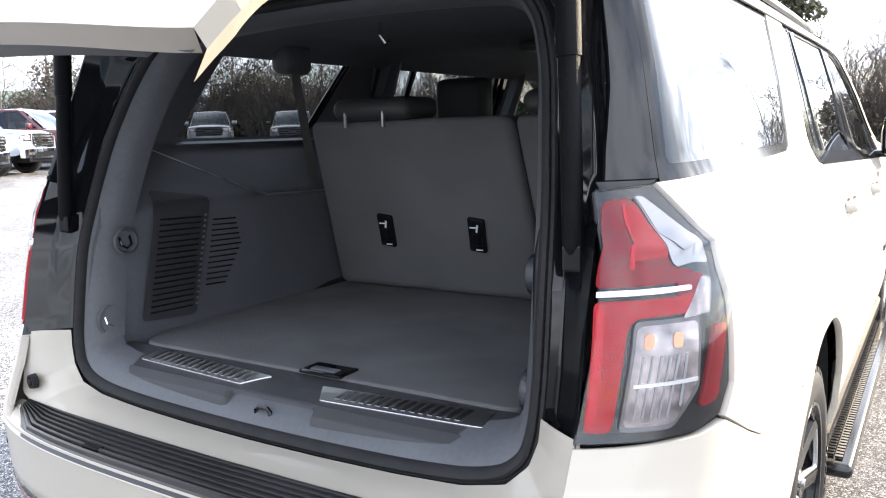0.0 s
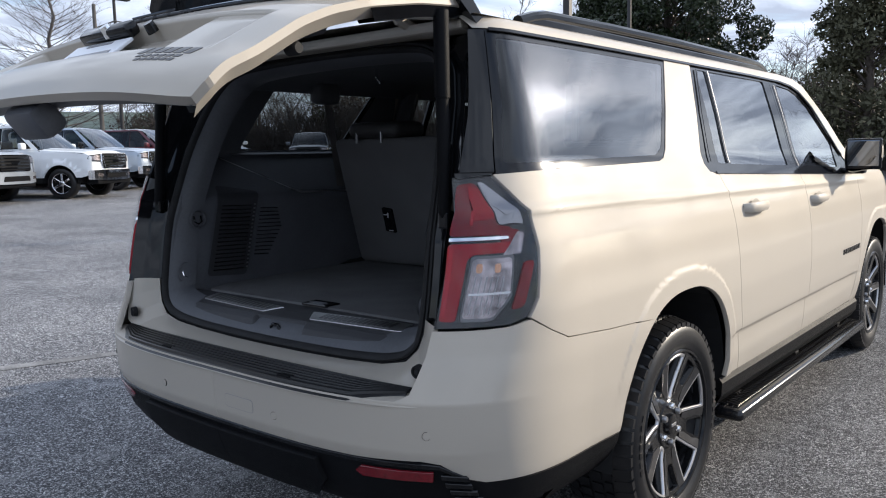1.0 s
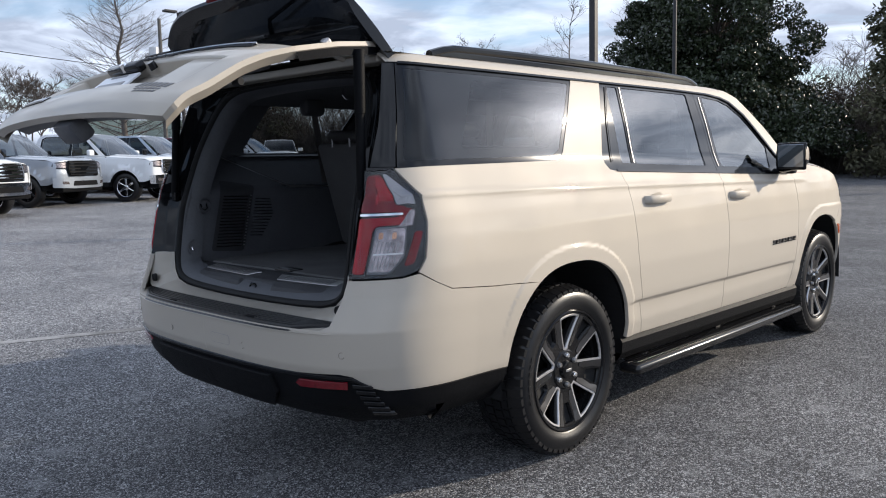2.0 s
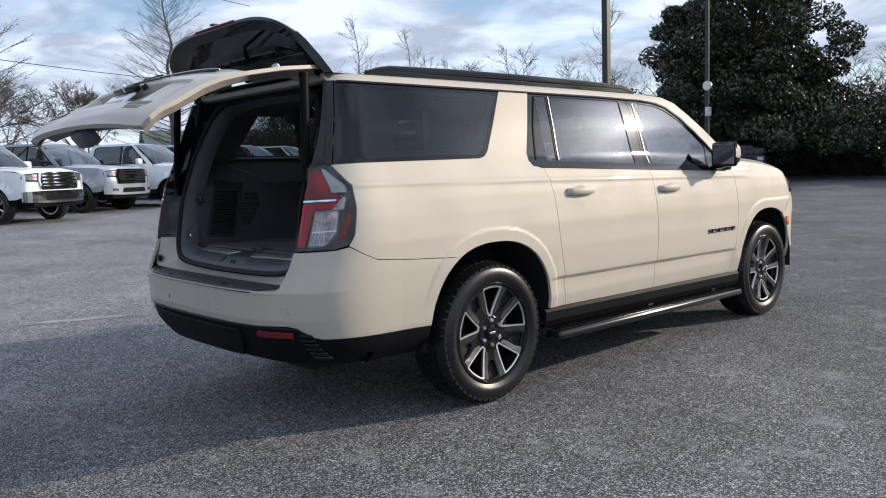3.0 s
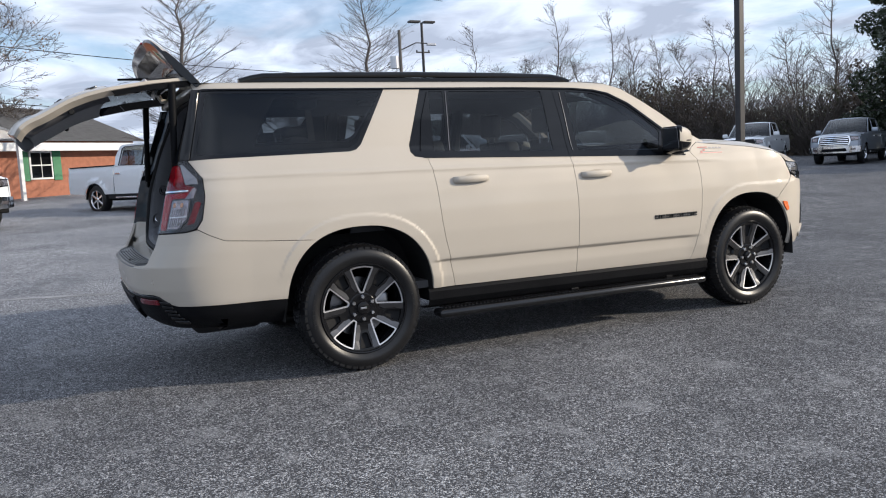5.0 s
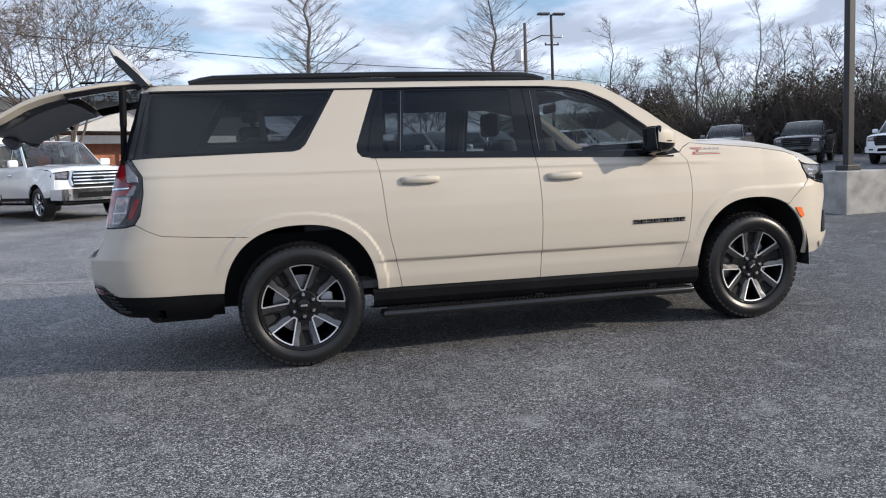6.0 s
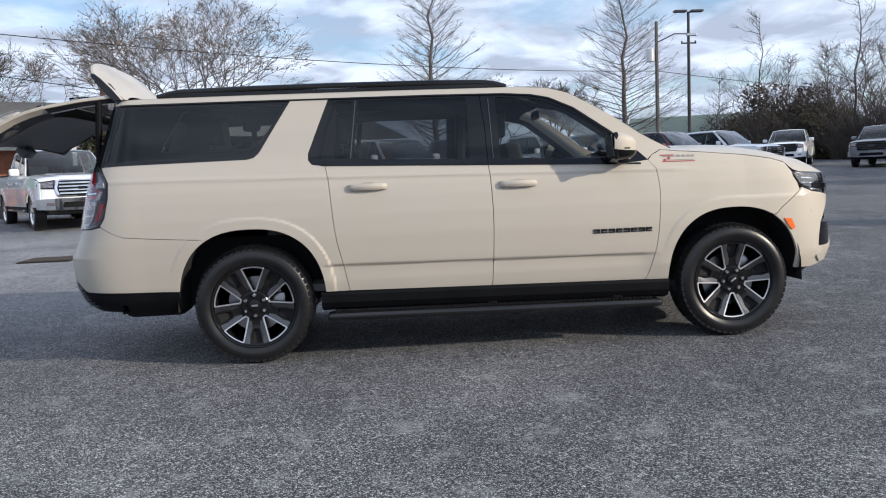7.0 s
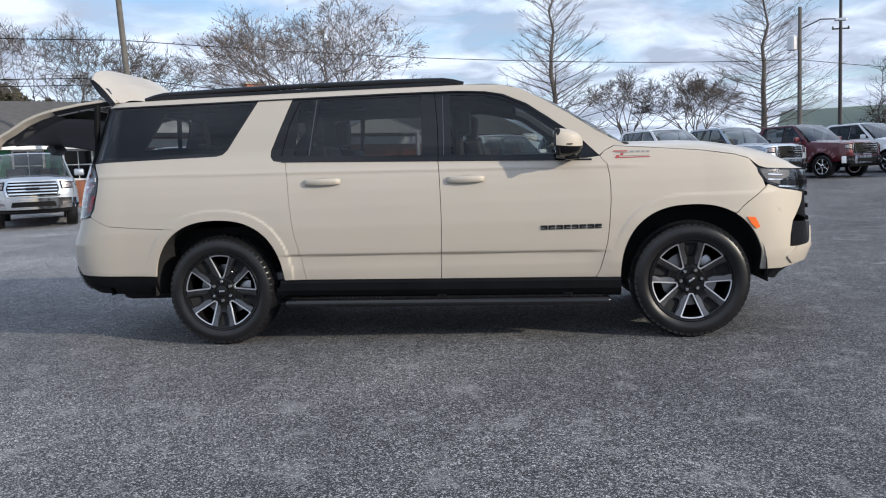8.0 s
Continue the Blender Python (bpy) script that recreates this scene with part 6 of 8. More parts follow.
for sgn in (1, -1):
    flip = sgn < 0
    # +x side drawn facing inwards
    def inward(y, z):
        return (wall_x(y, z), y, z)

    def wall_part(name, loops, off, mat, par, label="", rim=0.006, step=(0.08, 0.05)):
        V, F, N = panel(loops, inward, step, 0.0, offset=-off)
        N = [-n for n in N]
        F = [f[::-1] for f in F]
        if flip:
            V = [Vector((-v.x, v.y, v.z)) for v in V]
            N = [Vector((-n.x, n.y, n.z)) for n in N]
            F = [f[::-1] for f in F]
        return piece(name, (V, F, N), mat, par, label)

    outline = [(-1.085, 0.86), (0.42, 0.86), (0.42, 1.30), (0.40, 1.80), (-0.80, 1.80), (-0.855, 1.70), (-0.945, 1.48), (-1.035, 1.20), (-1.075, 0.95)]
    hole = smooth_loop([(-0.592, 1.480), (-0.417, 1.765), (0.266, 1.765), (0.066, 1.510), (0.0, 1.480)], 0.035)
    side = wall_part("cargo_side_trim", [outline, hole], 0.0, TRIM, suv, "charcoal plastic cargo side trim")
    # wheel-well ledge
    V, F = [], []
    prof = [(0.86, 1.474), (0.835, 1.472), (0.80, 1.462)]
    ya = [-0.66, -0.50, -0.36, -0.2, 0.0, 0.2, 0.42]
    for y in ya:
        dz = -0.13 * max(0.0, min(1.0, (y + 0.70) / 0.36))
        for x, z in prof[:3]:
            V.append((sgn * (x - 0.01), y, z + dz * (1 if x < 0.75 else 0.0) + 0.0))
    k = 3
    F = [(i * k + j, (i + 1) * k + j, (i + 1) * k + j + 1, i * k + j + 1) for i in range(len(ya) - 1) for j in range(k - 1)]
    piece("window_ledge", (V, F), TRIM, suv)
    edge = [(-0.741, 1.452), (-0.452, 1.300), (-0.40, 1.289), (-0.09, 1.284), (-0.09, 1.280), (-0.41, 1.284), (-0.457, 1.295), (-0.741, 1.447)]
    wall_part("trim_crease", [edge], 0.010, SATIN, side)
    # speaker grille and vents
    gr = smooth_loop([(-0.842, 1.331), (-0.647, 1.298), (-0.735, 0.950), (-0.926, 0.966)], 0.02)
    g = wall_part("vent_panel", [gr], 0.008, TRIM_SOFT, suv, "ribbed black vent panel")
    for i in range(17):
        z = 0.985 + 0.0165 * i
        y0 = -0.912 + 0.080 * (z - 0.96) / 0.36 + 0.006
        slat = [(y0, z), (y0 + 0.150, z - 0.006), (y0 + 0.150, z - 0.0015), (y0, z + 0.0045)]
        wall_part("vent_slat", [slat], 0.014, GLOSS_BLACK, g)
        if i % 1 == 0:
            yy = y0 + 0.162
            dot = [(yy, z - 0.004), (yy + 0.010, z - 0.004), (yy + 0.010, z + 0.003), (yy, z + 0.003)]
            wall_part("vent_stud", [dot], 0.013, SATIN, g)
    for i in range(13):
        z = 1.03 + 0.0165 * i
        L = 0.13 - 0.05 * abs(i - 7) / 7
        y0 = -0.705 + 0.085 * (z - 0.96) / 0.36
        slat = [(y0, z), (y0 + L, z - 0.005), (y0 + L, z - 0.0005), (y0, z + 0.0045)]
        wall_part("vent_slat", [slat], 0.006, GLOSS_BLACK, suv)
    for z, yy, r in ((1.205, -0.955, 0.034), (0.993, -1.012, 0.038)):
        x = wall_x(yy, z)
        m = Matrix.Translation((sgn * (x - 0.003), yy, z)) @ Matrix.Diagonal((-sgn, 1, 1, 1))
        cup = lathe([(0.010, r + 0.007), (0.014, r), (0.006, r - 0.005), (-0.02, r - 0.012), (-0.022, 0.0)], 26, "x", False, m, False)
        cp = part("cargo_hook", cup, TRIM, suv, "round recess with tie-down hook", True)
        hk = tube([(0.004, -0.016, 0.012), (0.012, -0.016, -0.010), (0.014, 0.0, -0.020), (0.012, 0.016, -0.010), (0.004, 0.016, 0.012)], 0.0035, 6)
        bmesh.ops.transform(hk, matrix=m, verts=hk.verts)
        part("hook_ring", hk, CHROME if z < 1.1 else GLOSS_BLACK, cp, "chrome ring" if z < 1.1 else "", True)
    # belt with its upper guide
    bx = sgn * 0.675
    part("belt_guide", box_bm(bx - 0.04, bx + 0.04, -0.27, -0.12, 1.690, 1.80, 0.03, 3), TRIM, suv, "black belt guide", True)
    bt = bmesh.new()
    vs = [bt.verts.new(v) for v in ((bx, -0.205, 1.71), (bx, -0.160, 1.71), (bx - sgn * 0.03, -0.12, 1.30), (bx - sgn * 0.03, -0.165, 1.30))]
    bt.faces.new(vs)
    bmesh.ops.solidify(bt, geom=bt.faces[:], thickness=0.004)
    part("seat_belt", bt, WEBBING, suv, "grey belt webbing")
    part("inner_pillar", tube([(sgn * 0.885, 2.84, 1.28), (sgn * 0.83, 2.56, 1.50), (sgn * 0.765, 2.28, 1.70), (sgn * 0.715, 2.02, 1.80)], [0.06, 0.055, 0.055, 0.05], 8), TRIM, suv, "", True)
    for yc in (0.46, 1.65):
        part("inner_pillar", tube([(sgn * 0.86, yc, 1.28), (sgn * 0.80, yc, 1.55), (sgn * 0.715, yc, 1.80)], [0.055, 0.05, 0.05], 8), TRIM, suv, "", True)
    for a, b in ((0.58, 1.62), (1.70, 2.75)):
        part("door_lining", box_bm(min(sgn * 0.86, sgn * 0.93), max(sgn * 0.86, sgn * 0.93), a, b, 0.50, 1.33, 0.03), TRIM, suv, "dark door lining", True)


# ---- ground ----
gx = sorted(set([-400, -200, -120, -80, -60] + [-45 + 2 * i for i in range(23)] + [-1, 0, 1, 1.5, 2, 3, 4, 5, 6, 8, 10, 13, 16, 20, 25, 40, 80, 200, 400]))
gy = [-400, -200, -100, -60, -40, -30, -20, -15, -10, -8, -6, -4, -2, 0, 2, 4, 6, 8, 10, 12, 15, 20, 25, 30, 35, 40, 60, 100, 200, 400]
V = [(x, y, ground_z(x)) for x in gx for y in gy]
F = [(i * len(gy) + j, (i + 1) * len(gy) + j, (i + 1) * len(gy) + j + 1, i * len(gy) + j + 1) for i in range(len(gx) - 1) for j in range(len(gy) - 1)]
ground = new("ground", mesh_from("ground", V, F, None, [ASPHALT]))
tagged(ground, "coarse dark grey asphalt of a car park with pale worn patches", "ground", kind="structure")


# ---- parked vehicles round the lot ----
def truck_paint(name, col, metal=0.3):
    return material(name, col, 0.34, metal, coat=1.0, var=0.03, scale=3, fine=500)


WHITE_P = truck_paint("white_truck_paint", (0.74, 0.76, 0.78), 0.0)
SILVER_P = truck_paint("silver_truck_paint", (0.33, 0.365, 0.42), 0.5)
BLUE_P = truck_paint("pale_blue_truck_paint", (0.37, 0.43, 0.51), 0.4)
RED_P = truck_paint("dark_red_truck_paint", (0.085, 0.006, 0.014), 0.3)
DARK_P = truck_paint("black_truck_paint", (0.018, 0.020, 0.024), 0.2)
GREY_P = truck_paint("grey_truck_paint", (0.15, 0.16, 0.18), 0.4)

# z, half-width
T_SIDE = [(0.40, 0.93), (0.55, 0.985), (0.80, 1.0), (1.05, 0.99), (1.25, 0.955), (1.32, 0.925), (1.90, 0.765), (1.96, 0.73)]


def t_body(s, z):
    """Outer face of the pickup: its front axle at 0, y ahead."""
    x = lerp_table(T_SIDE, z)
    if s > 0.62:
        u = s - 0.62
        th = min(1.0, u / 0.62)
        return (x * (1 - 0.42 * th ** 2.2), 0.62 + 0.34 * math.sin(th * math.pi / 2) ** 0.9 if th < 1 else 0.96, z)
    if z < 1.3:
        for cy in (0.0, -3.72):
            r = math.hypot(s - cy, max(0.0, z - 0.42))
            if z > 0.45:
                x += 0.030 * bump01(0.45, 0.56, 0.04, r)
    return (x, s, z)


def nose(u, z):
    """The pickup's curved front face; u runs to its left."""
    return (-u, 0.985 - 0.09 * (u / 0.9) ** 2 - 0.10 * abs(u / 0.96) ** 8 - 0.11 * max(0.0, z - 0.85), z)


def t_arch(cy, z0, n=14, r=0.47):
    out = []
    a0 = math.asin(min(1.0, (z0 - 0.42) / r))
    for i in range(n + 1):
        a = a0 + (math.pi - 2 * a0) * i / n
        out.append((cy - r * math.cos(a), 0.42 + r * math.sin(a)))
    return out


def pickup(place, turn, paint, label, rim=CHROME, grille_mat=CHROME, lower=None, bed=True, group="pickups parked in the row"):
    tr = thing("pickup_truck" if bed else "parked_suv", (0, 0, 0), label, "truck" if bed else "car", group)
    st = (0.12, 0.09)
    lower = lower or paint
    cab_rear = -2.86 if bed else -4.60
    # body side: wing, doors, load bed
    wing_o = [(-0.56, 0.56)] + t_arch(0.0, 0.56) + [(0.60, 0.56), (0.75, 0.60), (0.90, 0.70), (0.90, 1.10), (0.70, 1.165), (0.3, 1.212), (-0.2, 1.25), (-0.50, 1.28), (-0.56, 1.25)]
    door1 = [(-0.565, 0.56), (-1.70, 0.56), (-1.70, 1.30), (-0.62, 1.285), (-0.565, 1.25)]
    door2 = [(-1.705, 0.56), (-2.85, 0.56), (-2.85, 1.325), (-1.705, 1.30)]
    rear = [(-2.90, 0.56)] + t_arch(-3.72, 0.56)[::-1] + [(-4.9, 0.60), (-4.9, 1.36), (-2.90, 1.36)] if bed else [(-2.86, 0.56)] + t_arch(-3.72, 0.56)[::-1] + [(-4.7, 0.60), (-4.62, 1.33), (-2.86, 1.325)]
    for f in (False, True):
        piece("front_wing", panel([wing_o], t_body, st, 0.02, flip=f), paint, tr)
        piece("front_door", panel([door1], t_body, st, 0.02, flip=f), paint, tr)
        piece("rear_door", panel([door2], t_body, st, 0.02, flip=f), paint, tr)
        piece("bed_side" if bed else "quarter_panel", panel([rear], t_body, st, 0.03, flip=f), paint, tr)
        # cab side above the belt: pillars and glass
        if bed:
            upper = [(-0.60, 1.292), (-1.70, 1.308), (-2.86, 1.335), (-2.88, 1.60), (-2.76, 1.86), (-2.66, 1.92), (-1.45, 1.93), (-1.25, 1.86)]
            holes = [[(-0.86, 1.345), (-1.665, 1.335), (-1.665, 1.862), (-1.40, 1.855)], [(-1.735, 1.335), (-2.66, 1.36), (-2.60, 1.80), (-2.50, 1.85), (-1.735, 1.862)]]
            band = [(-0.80, 1.330), (-1.70, 1.318), (-2.72, 1.345), (-2.65, 1.82), (-2.53, 1.872), (-1.40, 1.878), (-1.36, 1.862)]
        else:
            upper = [(-0.60, 1.292), (-2.86, 1.325), (-4.62, 1.335), (-4.40, 1.88), (-1.45, 1.93), (-1.25, 1.85)]
            holes = [[(-0.86, 1.345), (-1.665, 1.335), (-1.665, 1.862), (-1.40, 1.855)], [(-1.735, 1.335), (-2.78, 1.36), (-2.78, 1.85), (-1.735, 1.862)], [(-2.86, 1.36), (-4.40, 1.38), (-4.25, 1.82), (-2.86, 1.85)]]
            band = [(-0.80, 1.330), (-1.70, 1.318), (-4.46, 1.362), (-4.29, 1.842), (-2.8, 1.874), (-1.40, 1.878), (-1.36, 1.862)]
        piece("cab_side", panel([upper] + holes, t_body, st, 0.02, flip=f), paint, tr)
        piece("window_frame", panel([band] + holes, t_body, st, 0.004, offset=0.004, flip=f), GLOSS_BLACK, tr)
        for h in holes:
            piece("side_window", panel([h], t_body, (0.4, 0.3), 0.0, offset=-0.012, flip=f), TINT, tr, "dark side glass")
        sg = -1 if f else 1
        part("door_handle", box_bm(min(sg * 0.985, sg * 1.02), max(sg * 0.985, sg * 1.02), -1.62, -1.40, 1.10, 1.145, 0.012), CHROME if rim is CHROME else paint, tr)
        part("door_handle", box_bm(min(sg * 0.985, sg * 1.02), max(sg * 0.985, sg * 1.02), -2.76, -2.54, 1.10, 1.145, 0.012), CHROME if rim is CHROME else paint, tr)
        part("door_mirror", box_bm(min(sg * 1.0, sg * 1.26), max(sg * 1.0, sg * 1.23), -0.98, -0.86, 1.30, 1.48, 0.045, 3), paint if rim is CHROME else GLOSS_BLACK, tr, "", True)
        part("running_board", box_bm(min(sg * 0.88, sg * 1.04), max(sg * 0.88, sg * 1.04), -2.80, -0.70, 0.44, 0.49, 0.02), CHROME if rim is CHROME else MATT_BLACK, tr)
        part("sill", box_bm(min(sg * 0.80, sg * 0.97), max(sg * 0.80, sg * 0.97), -3.2, -0.52, 0.42, 0.57, 0.02), UNDER, tr)
        hx = [(0.64, 0.955), (0.92, 0.975), (0.965, 1.04), (0.93, 1.125), (0.60, 1.165)]
        hl = [(-sg * x, z) for x, z in hx]
        lamp_t = piece("headlight", panel([hl], nose, (0.1, 0.1), 0.02, offset=0.016), GLOSS_BLACK, tr, "clear headlight in a dark housing")
        piece("lens", panel([[(-sg * (0.79 + (x - 0.79) * 0.84), 1.06 + (z - 1.06) * 0.72) for x, z in hx]], nose, (0.1, 0.1), 0.01, offset=0.022), WHITE_LENS, lamp_t)
        for cy in (0.0, -3.72):
            m = Matrix.Translation((sg * 0.955, cy, 0.41)) @ Matrix.Diagonal((sg, 1, 1, 1))
            wl_ = part("wheel", lathe([(-0.2, 0.24), (-0.02, 0.24), (0.01, 0.255), (0.015, 0.268), (0.0, 0.27), (-0.2, 0.27)], 32, "x", True, m), rim, tr, "alloy wheel with black tyre", True)
            part("tyre", lathe([(-0.22, 0.27), (-0.24, 0.33), (-0.22, 0.385), (-0.18, 0.405), (-0.03, 0.405), (0.01, 0.385), (0.03, 0.33), (0.015, 0.268)], 40, "x", False, m, False), TYRE, wl_, "black tyre", True, 60)
            for i in range(6):
                sp = bmesh.new()
                merge(sp, box_bm(-0.05, -0.002, -0.028, 0.028, 0.03, 0.25, 0.008, 1, m @ pose(0, 0, 0, 60 * i)))
                part("spoke", sp, rim, wl_)
            part("hub", lathe([(-0.06, 0.075), (0.0, 0.075), (0.012, 0.05), (0.012, 0.0)], 20, "x", False, m), rim, wl_, "", True)
            part("wheel_back", lathe([(-0.10, 0.0), (-0.10, 0.24)], 24, "x", False, m), UNDER, wl_)
            hv = [(sg * xx, cy + 0.48 * math.cos(math.pi * i / 12), 0.42 + 0.48 * math.sin(math.pi * i / 12)) for xx in (0.97, 0.60) for i in range(13)]
            piece("wheel_housing", (hv, [(i, i + 1, 14 + i, 13 + i) for i in range(12)] + [tuple(range(13, 26))]), UNDER, tr)
    # bonnet, roof, windscreen
    hood = sheet(lambda u, y: (0.945 * u * (1 - 0.04 * max(0.0, (y - 0.3) / 0.65) ** 2), y - 0.14 * abs(u) ** 3 * max(0.0, (y - 0.1) / 0.85), 1.328 - 0.060 * (y + 0.6) - 0.085 * max(0.0, (y - 0.65) / 0.30) ** 2 - 0.055 * abs(u) ** 6 + 0.022 * (1 / (1 + math.exp((abs(u) - 0.52) * 40)))), [-1 + 0.05 * i for i in range(41)], [-0.60 + 0.0775 * j for j in range(21)])
    piece("bonnet", hood, paint, tr)
    ry = -2.74 if bed else -4.42
    rf = sheet(lambda u, y: (0.755 * u, y, 1.925 + 0.045 * (1 - abs(u) ** 2.5) - 0.05 * max(0.0, (y + 1.6) / 0.3) ** 2), [-1 + 0.1 * i for i in range(21)], [ry + (-1.32 - ry) * j / 12 for j in range(13)])
    piece("roof", rf, paint, tr)
    ws_ = sheet(lambda u, t: (u * (0.72 + 0.14 * t), -1.33 + 0.75 * t + 0.06 * (1 - u * u), 1.925 - 0.60 * t + 0.04 * math.sin(math.pi * t)), [-1 + 0.2 * i for i in range(11)], [0.125 * j for j in range(9)])
    piece("windscreen", ws_, TINT_LITE, tr, "tinted windscreen")
    part("cowl", box_bm(-0.86, 0.86, -0.68, -0.54, 1.24, 1.315, 0.02), MATT_BLACK, tr)
    if bed:
        piece("rear_window", sheet(lambda u, t: (u * (0.72 + 0.16 * t), -2.74 - 0.13 * t, 1.91 - 0.55 * t), [1 - 0.2 * i for i in range(11)], [0, 0.25, 0.5, 0.75, 1.0]), TINT, tr)
        part("cab_back", box_bm(-0.93, 0.93, -2.90, -2.86, 0.60, 1.35, 0.01), paint, tr)
        part("bed_floor", box_bm(-0.93, 0.93, -4.88, -2.90, 0.80, 0.86), UNDER, tr)
        part("tailgate", box_bm(-0.94, 0.94, -4.95, -4.89, 0.72, 1.36, 0.02), paint, tr)
        for sg in (1, -1):
            part("bed_rail", box_bm(min(sg * 0.86, sg * 0.94), max(sg * 0.86, sg * 0.94), -4.89, -2.90, 1.34, 1.375, 0.01), MATT_BLACK, tr)
    else:
        part("rear_door_panel", box_bm(-0.93, 0.93, -4.72, -4.62, 0.60, 1.34, 0.04), paint, tr)
        piece("rear_window", sheet(lambda u, t: (u * (0.72 + 0.16 * t), -4.42 - 0.22 * t, 1.91 - 0.58 * t), [1 - 0.2 * i for i in range(11)], [0, 0.25, 0.5, 0.75, 1.0]), TINT, tr)
    # cabin inside: dark seats
    part("cabin_floor", box_bm(-0.90, 0.90, cab_rear + 0.05, -0.6, 0.55, 0.62), UNDER, tr)
    for x in (-0.42, 0.42):
        part("seat_back", box_bm(x - 0.24, x + 0.24, -1.95, -1.80, 0.75, 1.55, 0.05), LEATHER, tr)
    part("dashboard", box_bm(-0.84, 0.84, -1.05, -0.62, 0.90, 1.27, 0.05), TRIM, tr)
    # front end
    front_m = CHROME if grille_mat is CHROME else lower
    shell = [(-0.97, 0.70), (0.97, 0.70), (0.965, 1.10), (0.80, 1.165), (0.60, 1.185), (-0.60, 1.185), (-0.80, 1.165), (-0.965, 1.10)]
    piece("front_panel", panel([shell], nose, (0.1, 0.1), 0.04), paint, tr)
    bar = smooth_loop([(-0.975, 0.50), (-0.45, 0.47), (0.45, 0.47), (0.975, 0.50), (0.975, 0.735), (0.60, 0.75), (-0.60, 0.75), (-0.975, 0.735)], 0.03)
    fb = piece("front_bumper", panel([bar], nose, (0.1, 0.08), 0.10, offset=0.055), front_m, tr, "chrome front bumper" if front_m is CHROME else "")
    piece("bumper_opening", panel([smooth_loop([(-0.50, 0.535), (0.50, 0.535), (0.46, 0.66), (-0.46, 0.66)], 0.03)], nose, (0.1, 0.1), 0.004, offset=0.060), MATT_BLACK, fb)
    part("air_dam", box_bm(-0.82, 0.82, 0.62, 0.94, 0.38, 0.51, 0.03), MATT_BLACK, tr)
    rimg = [(-0.58, 0.775), (0.58, 0.775), (0.63, 0.98), (0.57, 1.175), (-0.57, 1.175), (-0.63, 0.98)]
    gb = piece("grille", panel([smooth_loop(rimg, 0.04)], nose, (0.1, 0.1), 0.03, offset=0.030), grille_mat, tr, "front grille with bars")
    piece("grille_mesh", panel([smooth_loop([(x * 0.92, 0.975 + (z - 0.975) * 0.85) for x, z in rimg], 0.03)], nose, (0.1, 0.1), 0.004, offset=0.036), MATT_BLACK, gb)
    for i in range(4):
        zc = 0.855 + 0.078 * i
        hwid = 0.545 - 0.10 * abs(zc - 0.98)
        piece("grille_bar", panel([[(-hwid, zc - 0.016), (hwid, zc - 0.016), (hwid, zc + 0.016), (-hwid, zc + 0.016)]], nose, (0.1, 0.1), 0.012, offset=0.050), grille_mat, gb)
    piece("grille_emblem", panel([smooth_loop([(-0.15, 0.935), (0.15, 0.935), (0.15, 1.005), (-0.15, 1.005)], 0.02)], nose, (0.1, 0.1), 0.01, offset=0.056), GLOSS_BLACK, gb, "plain emblem bar")
    for sg in (1, -1):
        piece("fog_lamp", panel([[(sg * 0.62, 0.575), (sg * 0.80, 0.585), (sg * 0.80, 0.655), (sg * 0.64, 0.645)][::sg]], nose, (0.1, 0.1), 0.006, offset=0.061), WHITE_LENS, fb)
    part("chassis", box_bm(-0.55, 0.55, -4.7, 0.7, 0.36, 0.56), UNDER, tr)
    tr.matrix_basis = pose(*place, 0, 0, turn)
    return tr


ROW_TURN = -57.0


def in_row(x, y, turn=ROW_TURN):
    """Front right wheel on the ground at x, y."""
    a = radians(turn)
    return (x - 0.955 * math.cos(a), y - 0.955 * math.sin(a), ground_z(x)), turn


for x, y, paint, label, rim, gm in (
        (-11.9, -11.2, SILVER_P, "silver crew-cab pickup with a wide chrome grille", CHROME, CHROME),
        (-12.7, -7.2, WHITE_P, "white crew-cab pickup with a chrome bar grille", CHROME, CHROME),
        (-14.2, -4.6, WHITE_P, "white crew-cab pickup with chrome grille and wheels", CHROME, CHROME),
        (-15.9, 1.45, WHITE_P, "white crew-cab pickup with chrome wheels and grille", CHROME, CHROME),
        (-18.3, 4.1, SILVER_P, "silver crew-cab pickup with black wheels and grille", RIM_BLACK, GLOSS_BLACK),
        (-18.6, 6.8, WHITE_P, "white crew-cab pickup with bright wheels", CHROME, CHROME),
        (-20.9, 9.5, BLUE_P, "pale silver-blue crew-cab pickup with black wheels", RIM_BLACK, CHROME),
        (-22.2, 12.4, RED_P, "dark red crew-cab pickup with chrome grille", CHROME, CHROME),
        (-24.6, 15.6, WHITE_P, "white crew-cab pickup with dark windows", CHROME, CHROME)):
    pl, tn = in_row(x, y)
    pickup(pl, tn, paint, label, rim, gm)
for x, y, turn, paint, label, bed in (
        (-12.6, 30.4, 203, DARK_P, "black crew-cab pickup facing the lot before trees", True),
        (-17.1, 28.6, 203, SILVER_P, "silver crew-cab pickup facing the lot before trees", True),
        (-20.2, 26.4, 210, WHITE_P, "white crew-cab pickup facing the lot before trees", True),
        (-24.0, 24.8, 222, DARK_P, "black crew-cab pickup with a dark grille", True),
        (-28.6, 24.0, 226, GREY_P, "dark grey suv parked before bare trees", False),
        (-33.0, 22.0, 236, WHITE_P, "white crew-cab pickup far across the lot", True)):
    pickup((x, y, ground_z(x)), turn, paint, label, RIM_BLACK if paint is DARK_P else CHROME, GLOSS_BLACK if paint is not SILVER_P else CHROME, None, bed, "vehicles parked before the trees")

